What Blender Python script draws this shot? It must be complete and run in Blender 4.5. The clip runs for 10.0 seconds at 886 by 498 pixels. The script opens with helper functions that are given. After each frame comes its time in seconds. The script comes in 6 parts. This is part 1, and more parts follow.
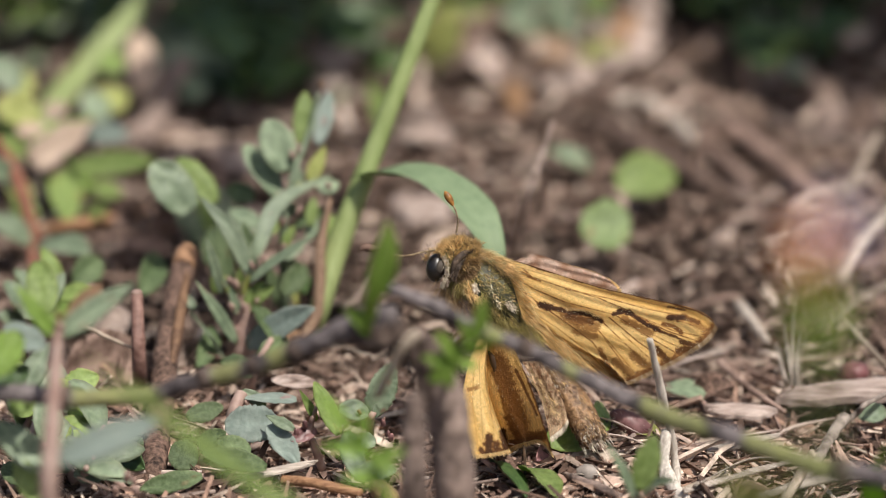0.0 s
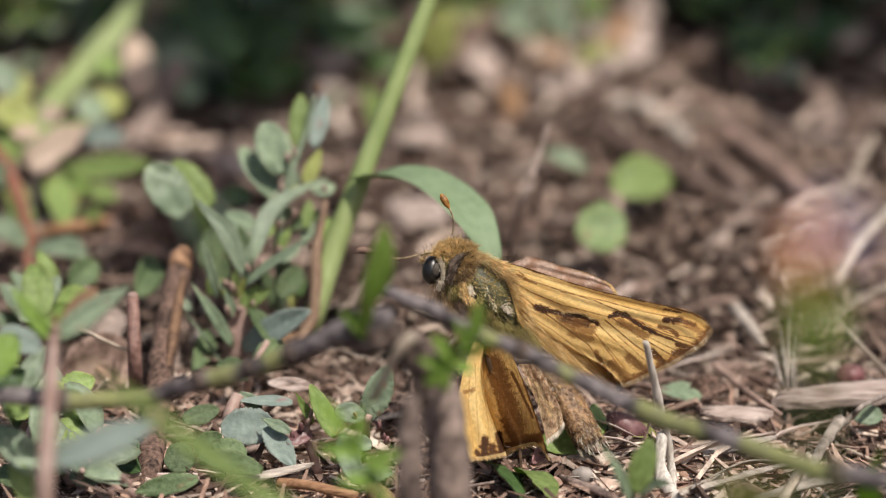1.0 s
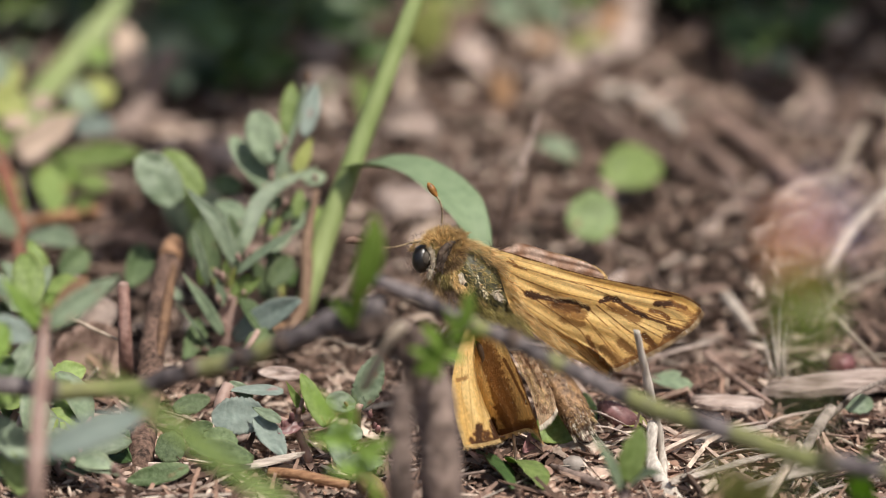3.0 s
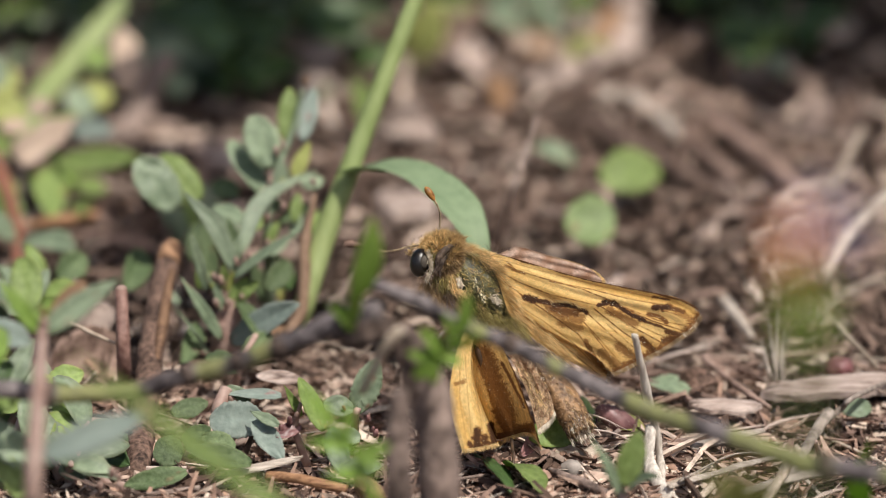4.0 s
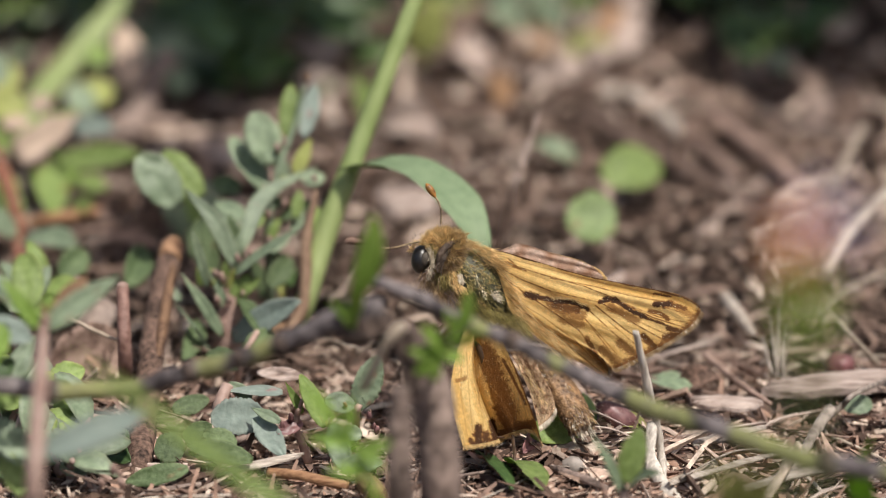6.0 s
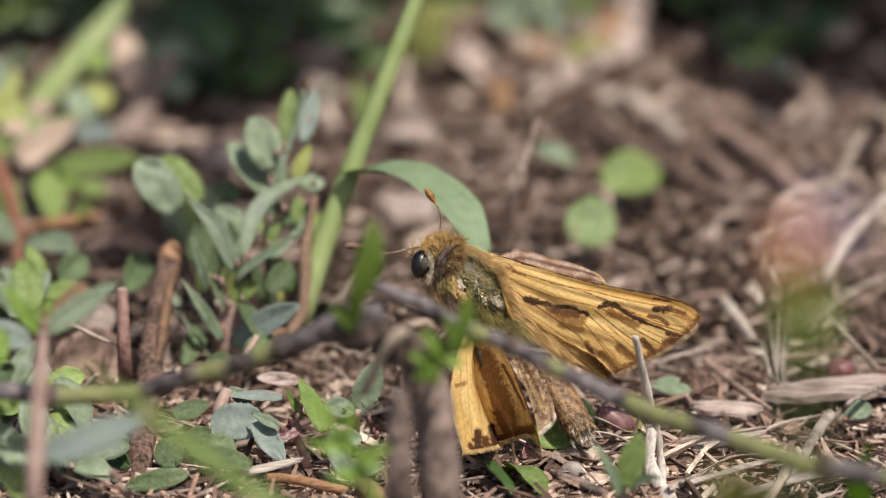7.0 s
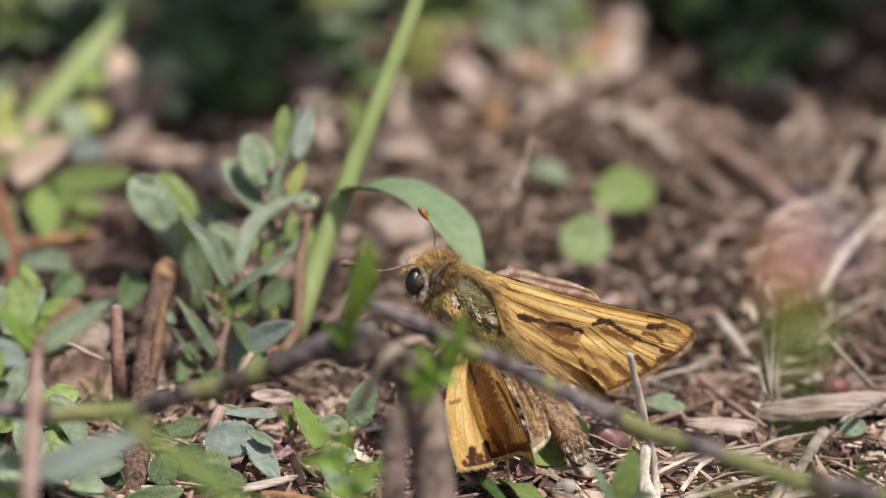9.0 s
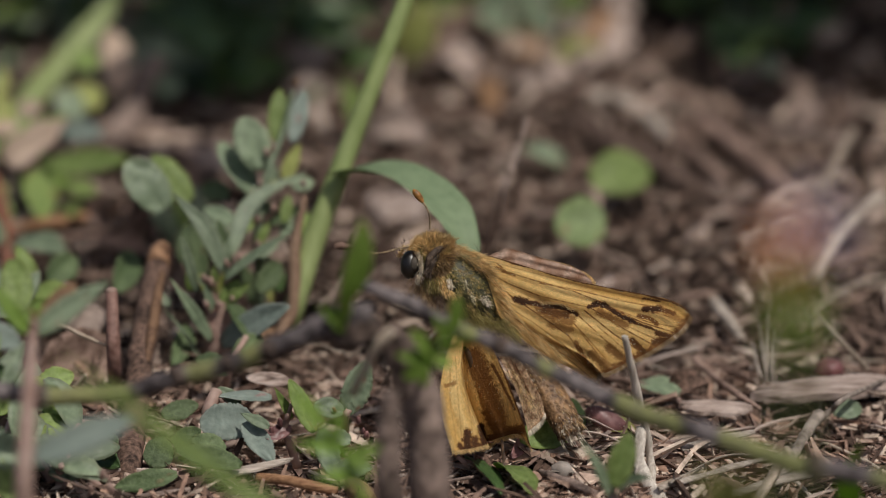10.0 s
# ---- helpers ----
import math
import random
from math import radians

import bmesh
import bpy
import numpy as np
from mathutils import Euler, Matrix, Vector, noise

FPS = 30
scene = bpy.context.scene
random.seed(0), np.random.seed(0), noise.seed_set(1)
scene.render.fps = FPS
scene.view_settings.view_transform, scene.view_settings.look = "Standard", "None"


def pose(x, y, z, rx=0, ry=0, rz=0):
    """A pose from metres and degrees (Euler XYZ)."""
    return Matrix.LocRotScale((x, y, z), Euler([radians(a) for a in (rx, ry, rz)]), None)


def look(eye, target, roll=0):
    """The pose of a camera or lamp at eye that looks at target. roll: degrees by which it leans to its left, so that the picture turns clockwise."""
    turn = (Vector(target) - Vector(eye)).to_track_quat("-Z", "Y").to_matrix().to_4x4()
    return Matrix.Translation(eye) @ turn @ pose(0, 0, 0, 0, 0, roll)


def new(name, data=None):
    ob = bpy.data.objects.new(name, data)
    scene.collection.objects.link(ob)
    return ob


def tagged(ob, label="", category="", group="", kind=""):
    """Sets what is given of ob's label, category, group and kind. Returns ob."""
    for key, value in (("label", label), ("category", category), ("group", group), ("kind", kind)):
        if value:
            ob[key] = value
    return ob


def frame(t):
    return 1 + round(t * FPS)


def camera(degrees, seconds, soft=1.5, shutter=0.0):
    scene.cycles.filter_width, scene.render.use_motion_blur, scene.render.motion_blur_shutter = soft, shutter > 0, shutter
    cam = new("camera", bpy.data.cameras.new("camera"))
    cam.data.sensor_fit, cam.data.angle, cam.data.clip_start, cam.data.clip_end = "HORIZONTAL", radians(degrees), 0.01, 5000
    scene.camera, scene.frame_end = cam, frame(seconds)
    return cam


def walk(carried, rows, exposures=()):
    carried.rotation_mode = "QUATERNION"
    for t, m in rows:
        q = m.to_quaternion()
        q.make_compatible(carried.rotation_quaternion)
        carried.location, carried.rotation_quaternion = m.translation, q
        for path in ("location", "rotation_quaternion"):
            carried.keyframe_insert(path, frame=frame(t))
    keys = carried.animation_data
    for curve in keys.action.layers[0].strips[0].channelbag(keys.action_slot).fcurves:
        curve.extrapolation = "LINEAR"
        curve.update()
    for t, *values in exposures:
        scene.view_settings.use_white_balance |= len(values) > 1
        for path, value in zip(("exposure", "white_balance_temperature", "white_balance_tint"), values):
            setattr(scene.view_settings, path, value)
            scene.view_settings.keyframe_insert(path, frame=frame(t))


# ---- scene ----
# All lengths below are in millimetres unless said otherwise; the scene itself is in metres.
MM = 0.001
rnd = random.Random(7)

# ---- camera ----
FOCUS = 326.0                       # distance to the butterfly
cam = camera(10.0, 10.0, soft=1.0)
cam.data.dof.use_dof = True
cam.data.dof.focus_distance = FOCUS * MM
cam.data.dof.aperture_fstop = 23.0
EYE = (0.0, -0.30634, 0.1248)


def eye(yaw, pitch):
    """The tripod head, turned to the side and tipped by a few degrees."""
    return pose(*EYE, 70.0 + pitch, 0, yaw)


ROWS = [
    (0, eye(0.0000, 0.0000)),
    (0.5, eye(-0.0294, 0.0192)),
    (1, eye(-0.0492, 0.0294)),
    (1.5, eye(-0.0294, -0.0198)),
    (2, eye(-0.0390, -0.0684)),
    (2.5, eye(-0.1074, -0.1081)),
    (4, eye(-0.1861, -0.0492)),
    (4.5, eye(-0.1662, -0.0684)),
    (5, eye(-0.1566, -0.0486)),
    (5.5, eye(-0.1662, -0.0882)),
    (7, eye(-0.1765, -0.0294)),
    (7.5, eye(-0.2052, 0.0588)),
    (8, eye(-0.2251, 0.1176)),
    (8.5, eye(-0.2449, 0.1566)),
    (9, eye(-0.2449, 0.1669)),
    (9.5, eye(-0.2545, 0.1272)),
    (10, eye(-0.3037, -0.0294)),
]
FADE = [(0, -0.04), (9.35, -0.05), (9.5, -0.19), (9.7, -0.36), (9.85, -0.57), (10.0, -0.84)]
walk(cam, ROWS, FADE)

# ---- world and sun ----
SUN_EL, SUN_AZ = 63.0, 140.0        # elevation; compass bearing from +y towards +x
world = bpy.data.worlds.new("sky")
scene.world = world
world.use_nodes = True
wn = world.node_tree.nodes
sky = wn.new("ShaderNodeTexSky")
sky.sky_type = "NISHITA"
sky.sun_disc = False
sky.dust_density = 4.0
sky.sun_elevation = radians(SUN_EL)
sky.sun_rotation = radians(SUN_AZ)
wn["Background"].inputs["Strength"].default_value = 0.105
world.node_tree.links.new(sky.outputs[0], wn["Background"].inputs["Color"])
lamp = bpy.data.lights.new("sun", "SUN")
lamp.energy, lamp.angle, lamp.color = 4.75, radians(0.6), (1.0, 0.955, 0.88)
sun = new("sun", lamp)
sd = Vector((math.sin(radians(SUN_AZ)) * math.cos(radians(SUN_EL)),
             math.cos(radians(SUN_AZ)) * math.cos(radians(SUN_EL)), math.sin(radians(SUN_EL))))
sun.matrix_world = look(sd * 2.0, (0, 0, 0))


# ---- materials ----
def material(name, dark, light, scale=400.0, rough=0.6, bump=0.3, see=0.0, fine=4.0, spread=0.25, spec=0.4,
             metal=0.0, stretch=(1, 1, 1), attribute="", island=False, tones=(), glow=(1, 1, 1), grain=0.5):
    """Two tones mixed by noise at two scales, varied from thing to thing, with a fine relief; see: how much light it lets through."""
    m = bpy.data.materials.new(name)
    m.use_nodes = True
    n, l = m.node_tree.nodes, m.node_tree.links
    b = n["Principled BSDF"]
    b.inputs["Roughness"].default_value = rough
    b.inputs["Metallic"].default_value = metal
    b.inputs["Specular IOR Level"].default_value = spec
    co = n.new("ShaderNodeTexCoord")
    mp = n.new("ShaderNodeMapping")
    mp.inputs["Scale"].default_value = stretch
    l.new(co.outputs["Object"], mp.inputs[0])
    big, small = n.new("ShaderNodeTexNoise"), n.new("ShaderNodeTexNoise")
    for k, s in ((big, scale), (small, scale * fine)):
        k.inputs["Scale"].default_value = s
        k.inputs["Detail"].default_value = 5.0
        l.new(mp.outputs[0], k.inputs["Vector"])
    mix = n.new("ShaderNodeMix")
    mix.data_type = "FLOAT"
    mix.inputs[0].default_value = grain
    l.new(big.outputs[0], mix.inputs[2])
    l.new(small.outputs[0], mix.inputs[3])
    ramp = n.new("ShaderNodeValToRGB")
    ramp.color_ramp.elements[0].position, ramp.color_ramp.elements[1].position = 0.36, 0.64
    ramp.color_ramp.elements[0].color, ramp.color_ramp.elements[1].color = (*dark, 1), (*light, 1)
    l.new(mix.outputs[0], ramp.inputs[0])
    colour = ramp.outputs[0]
    if tones:
        tr = n.new("ShaderNodeValToRGB")
        while len(tr.color_ramp.elements) < len(tones):
            tr.color_ramp.elements.new(0.5)
        for el, (at_, c) in zip(tr.color_ramp.elements, tones):
            el.position, el.color = at_, (*c, 1)
        l.new(n.new("ShaderNodeNewGeometry").outputs["Random Per Island"], tr.inputs[0])
        mul = n.new("ShaderNodeMix")
        mul.data_type, mul.blend_type = "RGBA", "MULTIPLY"
        mul.inputs[0].default_value = 1.0
        l.new(tr.outputs[0], mul.inputs[6])
        l.new(colour, mul.inputs[7])
        colour = mul.outputs[2]
    if attribute:
        at = n.new("ShaderNodeAttribute")
        at.attribute_name = attribute
        mul = n.new("ShaderNodeMix")
        mul.data_type, mul.blend_type = "RGBA", "MULTIPLY"
        mul.inputs[0].default_value = 1.0
        l.new(at.outputs["Color"], mul.inputs[6])
        l.new(colour, mul.inputs[7])
        colour = mul.outputs[2]
    hsv = n.new("ShaderNodeHueSaturation")
    rng = n.new("ShaderNodeMapRange")
    rng.inputs[3].default_value, rng.inputs[4].default_value = 1.0 - spread, 1.0 + spread
    if island:
        l.new(n.new("ShaderNodeNewGeometry").outputs["Random Per Island"], rng.inputs[0])
    else:
        l.new(n.new("ShaderNodeObjectInfo").outputs["Random"], rng.inputs[0])
    l.new(rng.outputs[0], hsv.inputs["Value"])
    l.new(colour, hsv.inputs["Color"])
    l.new(hsv.outputs[0], b.inputs["Base Color"])
    bp = n.new("ShaderNodeBump")
    bp.inputs["Strength"].default_value, bp.inputs["Distance"].default_value = bump, 0.0003
    l.new(mix.outputs[0], bp.inputs["Height"])
    l.new(bp.outputs[0], b.inputs["Normal"])
    if see:
        tr, ms = n.new("ShaderNodeBsdfTranslucent"), n.new("ShaderNodeMixShader")
        tint = n.new("ShaderNodeMix")
        tint.data_type, tint.blend_type = "RGBA", "MULTIPLY"
        tint.inputs[0].default_value = 1.0
        tint.inputs[7].default_value = (*glow, 1)
        l.new(hsv.outputs[0], tint.inputs[6])
        l.new(tint.outputs[2], tr.inputs[0])
        l.new(bp.outputs[0], tr.inputs["Normal"])
        ms.inputs[0].default_value = see
        l.new(b.outputs[0], ms.inputs[1])
        l.new(tr.outputs[0], ms.inputs[2])
        l.new(ms.outputs[0], n["Material Output"].inputs[0])
    return m


SAGE = material("sage_leaf", (0.15, 0.20, 0.122), (0.275, 0.335, 0.22), 240, 0.5, 0.45, 0.25, 9, 0.2, 0.45, glow=(1.0, 1.2, 0.4), attribute="tone")
BLUESAGE = material("blue_sage_leaf", (0.165, 0.21, 0.18), (0.265, 0.31, 0.27), 240, 0.62, 0.45, 0.2, 9, 0.15, 0.3, glow=(1.0, 1.2, 0.5), attribute="tone")
GREEN = material("green_leaf", (0.175, 0.25, 0.062), (0.325, 0.415, 0.145), 240, 0.55, 0.5, 0.35, 11, 0.2, glow=(1.1, 1.3, 0.4), attribute="tone")
PALEGREEN = material("dull_green_leaf", (0.18, 0.25, 0.09), (0.30, 0.38, 0.175), 240, 0.55, 0.5, 0.3, 11, 0.2, glow=(1.05, 1.25, 0.4), attribute="tone")
LIME = material("young_leaf", (0.19, 0.30, 0.042), (0.295, 0.42, 0.095), 260, 0.55, 0.25, 0.5, 6, 0.15, glow=(1.1, 1.3, 0.4), attribute="tone")
# darkened copy of the green leaf; shade among the stems is in its colour
SHADED_GREEN = material("shaded_leaf", (0.065, 0.10, 0.04), (0.175, 0.23, 0.115), 320, 0.65, 0.6, 0.25, 11, 0.25, 0.3, glow=(1.0, 1.2, 0.4), attribute="tone")
# dark leaf; its colour also fills shaded gaps between the weeds
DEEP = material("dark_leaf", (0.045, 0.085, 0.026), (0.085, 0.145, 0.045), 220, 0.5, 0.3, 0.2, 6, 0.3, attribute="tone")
YELLOWED = material("yellowed_leaf", (0.30, 0.33, 0.08), (0.42, 0.44, 0.16), 220, 0.55, 0.3, 0.3, 6, 0.15, attribute="tone")
CREAM = material("bleached_leaf", (0.50, 0.37, 0.28), (0.72, 0.57, 0.45), 180, 0.7, 0.3, 0.3, 5, 0.1)
RUST = material("rusty_leaf", (0.20, 0.11, 0.055), (0.35, 0.205, 0.11), 250, 0.65, 0.3, 0.25, 5, 0.2)
PLUM = material("purple_pod", (0.13, 0.055, 0.055), (0.36, 0.19, 0.18), 300, 0.4, 0.2, 0.2, 5, 0.2)
MAROON = material("maroon_berry", (0.075, 0.028, 0.030), (0.20, 0.085, 0.085), 300, 0.4, 0.5, 0.05, 5, 0.2)
GRASS = material("grass", (0.235, 0.295, 0.105), (0.37, 0.43, 0.19), 90, 0.45, 0.25, 0.25, 5, 0.1, stretch=(3, 3, 0.4), glow=(1.1, 1.2, 0.4))
BLADE = material("grass_blade", (0.19, 0.265, 0.145), (0.27, 0.345, 0.205), 120, 0.65, 0.25, 0.3, 6, 0.1, stretch=(2, 2, 0.6), glow=(1.0, 1.2, 0.4))
PINKSTEM = material("pink_stem", (0.29, 0.17, 0.135), (0.50, 0.36, 0.30), 260, 0.55, 0.4, 0.15, 5, 0.15)
RUSTWOOD = material("weathered_wood", (0.09, 0.047, 0.027), (0.22, 0.125, 0.07), 420, 0.7, 0.6, 0, 4, 0.1, stretch=(2, 2, 0.6))
RUSTSTEM = material("rusty_stem", (0.15, 0.075, 0.058), (0.31, 0.18, 0.145), 500, 0.6, 0.6, 0.05, 4, 0.1)
REDSTEM = material("red_stem", (0.16, 0.05, 0.03), (0.30, 0.12, 0.07), 260, 0.5, 0.3, 0.1, 5, 0.15)
BARK = material("bark", (0.035, 0.026, 0.022), (0.16, 0.115, 0.095), 420, 0.85, 0.9, 0, 4, 0.15, 0.25)
BARK_RED = material("red_bark", (0.026, 0.016, 0.012), (0.225, 0.14, 0.105), 800, 0.8, 0.8, 0, 4, 0.15, 0.25)
GREYTWIG = material("grey_twig", (0.13, 0.10, 0.082), (0.46, 0.385, 0.33), 420, 0.8, 0.8, 0, 4, 0.1, 0.25)
BARK_GREY = material("grey_bark", (0.062, 0.044, 0.037), (0.36, 0.268, 0.225), 420, 0.85, 0.8, 0, 4, 0.1, 0.25)
WOOD_CUT = material("cut_wood", (0.19, 0.10, 0.055), (0.36, 0.205, 0.115), 300, 0.7, 0.4, 0, 4, 0.1)
STRAW = material("straw", (0.29, 0.225, 0.165), (0.60, 0.50, 0.40), 260, 0.6, 0.5, 0.1, 5, 0.3, stretch=(3, 3, 0.7))
STRAW_LYING = material("lying_straw", (0.22, 0.17, 0.135), (0.60, 0.52, 0.44), 420, 0.65, 0.9, 0.05, 5, 0.25, stretch=(0.25, 3, 3))
BROWN_STRAW = material("brown_straw", (0.17, 0.075, 0.035), (0.45, 0.25, 0.13), 380, 0.6, 0.9, 0.05, 5, 0.1, stretch=(0.25, 3, 3))
SEED_COAT = material("seed_coat", (0.13, 0.08, 0.035), (0.34, 0.24, 0.12), 1300, 0.5, 0.8, 0, 3, 0.0)
BLEACHED = material("bleached_straw", (0.40, 0.335, 0.275), (0.80, 0.73, 0.64), 300, 0.6, 0.7, 0.1, 5, 0.1, stretch=(3, 3, 0.5))
SHEATH = material("dry_sheath", (0.17, 0.10, 0.065), (0.37, 0.245, 0.165), 420, 0.65, 0.6, 0.15, 5, 0.1, stretch=(3, 3, 0.5))
LITTER = material("litter", (0.09, 0.057, 0.043), (0.29, 0.20, 0.162), 350, 0.8, 0.7, 0, 4, 0.45, 0.2)
CRUMBS = material("crumbs", (0.55, 0.52, 0.5), (1.25, 1.2, 1.15), 500, 0.8, 0.8, 0, 4, 0.3, 0.2, island=True, tones=((0.0, (0.07, 0.045, 0.034)), (0.2, (0.15, 0.098, 0.075)), (0.45, (0.25, 0.172, 0.142)), (0.65, (0.33, 0.215, 0.16)), (0.8, (0.40, 0.315, 0.265)), (1.0, (0.58, 0.49, 0.41))))
# darker copy of the crumbs: shade on the far litter is in its tones
SHADED_CRUMBS = material("leaf_mould", (0.5, 0.47, 0.45), (1.2, 1.15, 1.1), 400, 0.85, 0.8, 0, 4, 0.3, 0.2, island=True, tones=((0.0, (0.03, 0.02, 0.015)), (0.3, (0.075, 0.05, 0.038)), (0.6, (0.14, 0.097, 0.078)), (0.8, (0.25, 0.18, 0.148)), (1.0, (0.52, 0.43, 0.36))))
CHIP = material("bark_chip", (0.17, 0.115, 0.092), (0.56, 0.45, 0.39), 300, 0.8, 0.8, 0, 4, 0.25, stretch=(0.4, 3, 3))
PEBBLE = material("pebble", (0.24, 0.20, 0.17), (0.48, 0.42, 0.37), 300, 0.8, 0.6, 0, 5, 0.25)
SOIL = material("soil", (0.03, 0.019, 0.014), (0.14, 0.094, 0.074), 300, 0.95, 1.0, 0, 5, 0.0)
PETAL = material("petal", (0.58, 0.45, 0.56), (0.76, 0.65, 0.80), 200, 0.6, 0.2, 0.5, 5, 0.1)
CALYX = material("fresh_calyx", (0.30, 0.42, 0.06), (0.42, 0.54, 0.12), 200, 0.55, 0.2, 0.5, 5, 0.1, glow=(1.1, 1.3, 0.4))
FLORET = material("orange_floret", (0.74, 0.30, 0.11), (0.88, 0.44, 0.20), 200, 0.6, 0.2, 0.3, 5, 0.1)
WING = material("wing_scales", (0.86, 0.83, 0.78), (1.10, 1.08, 1.04), 5200, 0.5, 0.6, 0.22, 4, 0.0, 0.2, attribute="scales", glow=(1.0, 0.62, 0.27))
CHITIN = material("thorax_skin", (0.010, 0.012, 0.014), (0.115, 0.105, 0.04), 900, 0.42, 1.0, 0, 3, 0.0, 0.5)
# pale colour paints the sparkle of light on single scales
GLINT = material("painted_glints", (0.55, 0.48, 0.26), (0.95, 0.88, 0.66), 900, 0.5, 0.0, 0, 4, 0.3, 0.5, island=True)
COLLAR = material("collar_plate", (0.022, 0.016, 0.012), (0.13, 0.09, 0.065), 900, 0.6, 0.8, 0, 3, 0.0, 0.2)
FUR = material("gold_fur", (0.50, 0.33, 0.13), (0.88, 0.66, 0.32), 500, 0.55, 0.0, 0.35, 4, 0.35, island=True)
FUR_OLIVE = material("olive_fur", (0.19, 0.155, 0.045), (0.48, 0.39, 0.14), 500, 0.5, 0.0, 0.25, 4, 0.4, island=True)
FUR_PALE = material("pale_fur", (0.55, 0.46, 0.33), (0.86, 0.78, 0.66), 500, 0.55, 0.0, 0.25, 4, 0.2, island=True)
FUR_BROWN = material("brown_fringe", (0.14, 0.075, 0.03), (0.46, 0.31, 0.15), 500, 0.5, 0.0, 0.1, 4, 0.5, island=True)
FUR_UMBER = material("umber_scales", (0.09, 0.045, 0.018), (0.36, 0.22, 0.10), 500, 0.5, 0.0, 0.1, 4, 0.5, island=True)
FUR_DARK = material("dark_fur", (0.03, 0.018, 0.012), (0.10, 0.06, 0.035), 500, 0.5, 0.0, 0.0, 4, 0.3, island=True)
SPECKLED = material("speckled_scales", (0.06, 0.028, 0.014), (0.34, 0.20, 0.10), 1500, 0.5, 0.8, 0, 2, 0.0)
EYE_BLACK = material("compound_eye", (0.006, 0.005, 0.004), (0.014, 0.011, 0.009), 3000, 0.34, 0.15, 0, 3, 0.0, 0.7)
EYE_GREY = material("eye_reflection", (0.06, 0.05, 0.04), (0.10, 0.085, 0.068), 3500, 0.6, 0.2, 0, 3, 0.0, 0.15)
CLUB = material("antenna_club", (0.12, 0.05, 0.012), (0.48, 0.22, 0.05), 700, 0.45, 0.2, 0, 4, 0.0)
HORN = material("antenna_horn", (0.05, 0.03, 0.015), (0.38, 0.28, 0.16), 2200, 0.5, 0.2, 0, 2, 0.0)

TONED = (SAGE, BLUESAGE, GREEN, LIME, SHADED_GREEN, DEEP, YELLOWED)

# ---- helpers for shapes ----
HOME = {}


def thing(name, base, label, category, group="", kind=""):
    """An Empty at the base of a thing; its parts hang under it."""
    ob = new(name)
    ob.empty_display_size = 0.002
    ob.location = Vector(base) * MM
    HOME[ob] = Vector(base)
    return tagged(ob, label, category, group, kind)


def part(name, bm, mat, parent, label="", smooth=True):
    """One mesh object under a thing or a part; bm is in millimetres in the place's own space."""
    home = HOME[parent]
    for v in bm.verts:
        v.co = (v.co - home) * MM
    bm.normal_update()
    me = bpy.data.meshes.new(name)
    bm.to_mesh(me)
    bm.free()
    if smooth:
        me.shade_smooth()
    me.materials.append(mat)
    if mat in TONED and "tone" not in me.attributes:
        even = me.color_attributes.new("tone", "FLOAT_COLOR", "POINT")
        even.data.foreach_set("color", [1.0] * (4 * len(me.vertices)))
    ob = new(name, me)
    ob.parent = parent
    HOME[ob] = home
    return tagged(ob, label)


def lone(name, bm, mat, base, label, category, group="", kind="", smooth=True):
    """A thing that is one mesh."""
    home = Vector(base)
    for v in bm.verts:
        v.co = (v.co - home) * MM
    bm.normal_update()
    me = bpy.data.meshes.new(name)
    bm.to_mesh(me)
    bm.free()
    if smooth:
        me.shade_smooth()
    me.materials.append(mat)
    ob = new(name, me)
    ob.location = home * MM
    HOME[ob] = home
    return tagged(ob, label, category, group, kind)


def spline(pts, n):
    """n + 1 places along a smooth line through pts."""
    pts = [Vector(p) for p in pts]
    if len(pts) == 2:
        return [pts[0].lerp(pts[1], i / n) for i in range(n + 1)]
    q = [2 * pts[0] - pts[1], *pts, 2 * pts[-1] - pts[-2]]
    out = []
    for i in range(n + 1):
        s = i / n * (len(pts) - 1)
        k = min(int(s), len(pts) - 2)
        t = s - k
        a, b, c, d = q[k:k + 4]
        out.append(0.5 * (2 * b + (c - a) * t + (2 * a - 5 * b + 4 * c - d) * t * t + (3 * b - a - 3 * c + d) * t ** 3))
    return out


def along(values, s):
    x = s * (len(values) - 1)
    k = min(int(x), len(values) - 2) if len(values) > 1 else 0
    return values[k] + (values[min(k + 1, len(values) - 1)] - values[k]) * (x - k)


def tube(pts, radii, n=16, sides=8, knots=0.0, seed=0, flat=1.0, bm=None):
    """A closed, tapered, slightly knotty tube along a smooth line."""
    bm = bm or bmesh.new()
    line = spline(pts, n)
    rings, up = [], None
    for i, p in enumerate(line):
        d = (line[min(i + 1, n)] - line[max(i - 1, 0)]).normalized()
        if up is None:
            up = d.orthogonal().normalized()
        up = (up - d * up.dot(d)).normalized()
        side = d.cross(up)
        r = along(radii, i / n)
        ring = []
        for j in range(sides):
            a = 2 * math.pi * j / sides
            q = p + (up * math.cos(a) + side * math.sin(a) * flat) * r
            if knots:
                q += (up * math.cos(a) + side * math.sin(a)) * (r * knots * noise.noise(q * 0.9 + Vector((seed, 0, 0))))
            ring.append(bm.verts.new(q))
        rings.append(ring)
    for a, b in zip(rings, rings[1:]):
        for j in range(sides):
            bm.faces.new((a[j], a[(j + 1) % sides], b[(j + 1) % sides], b[j]))
    bm.faces.new(rings[0][::-1])
    bm.faces.new(rings[-1])
    bmesh.ops.recalc_face_normals(bm, faces=bm.faces)
    return bm


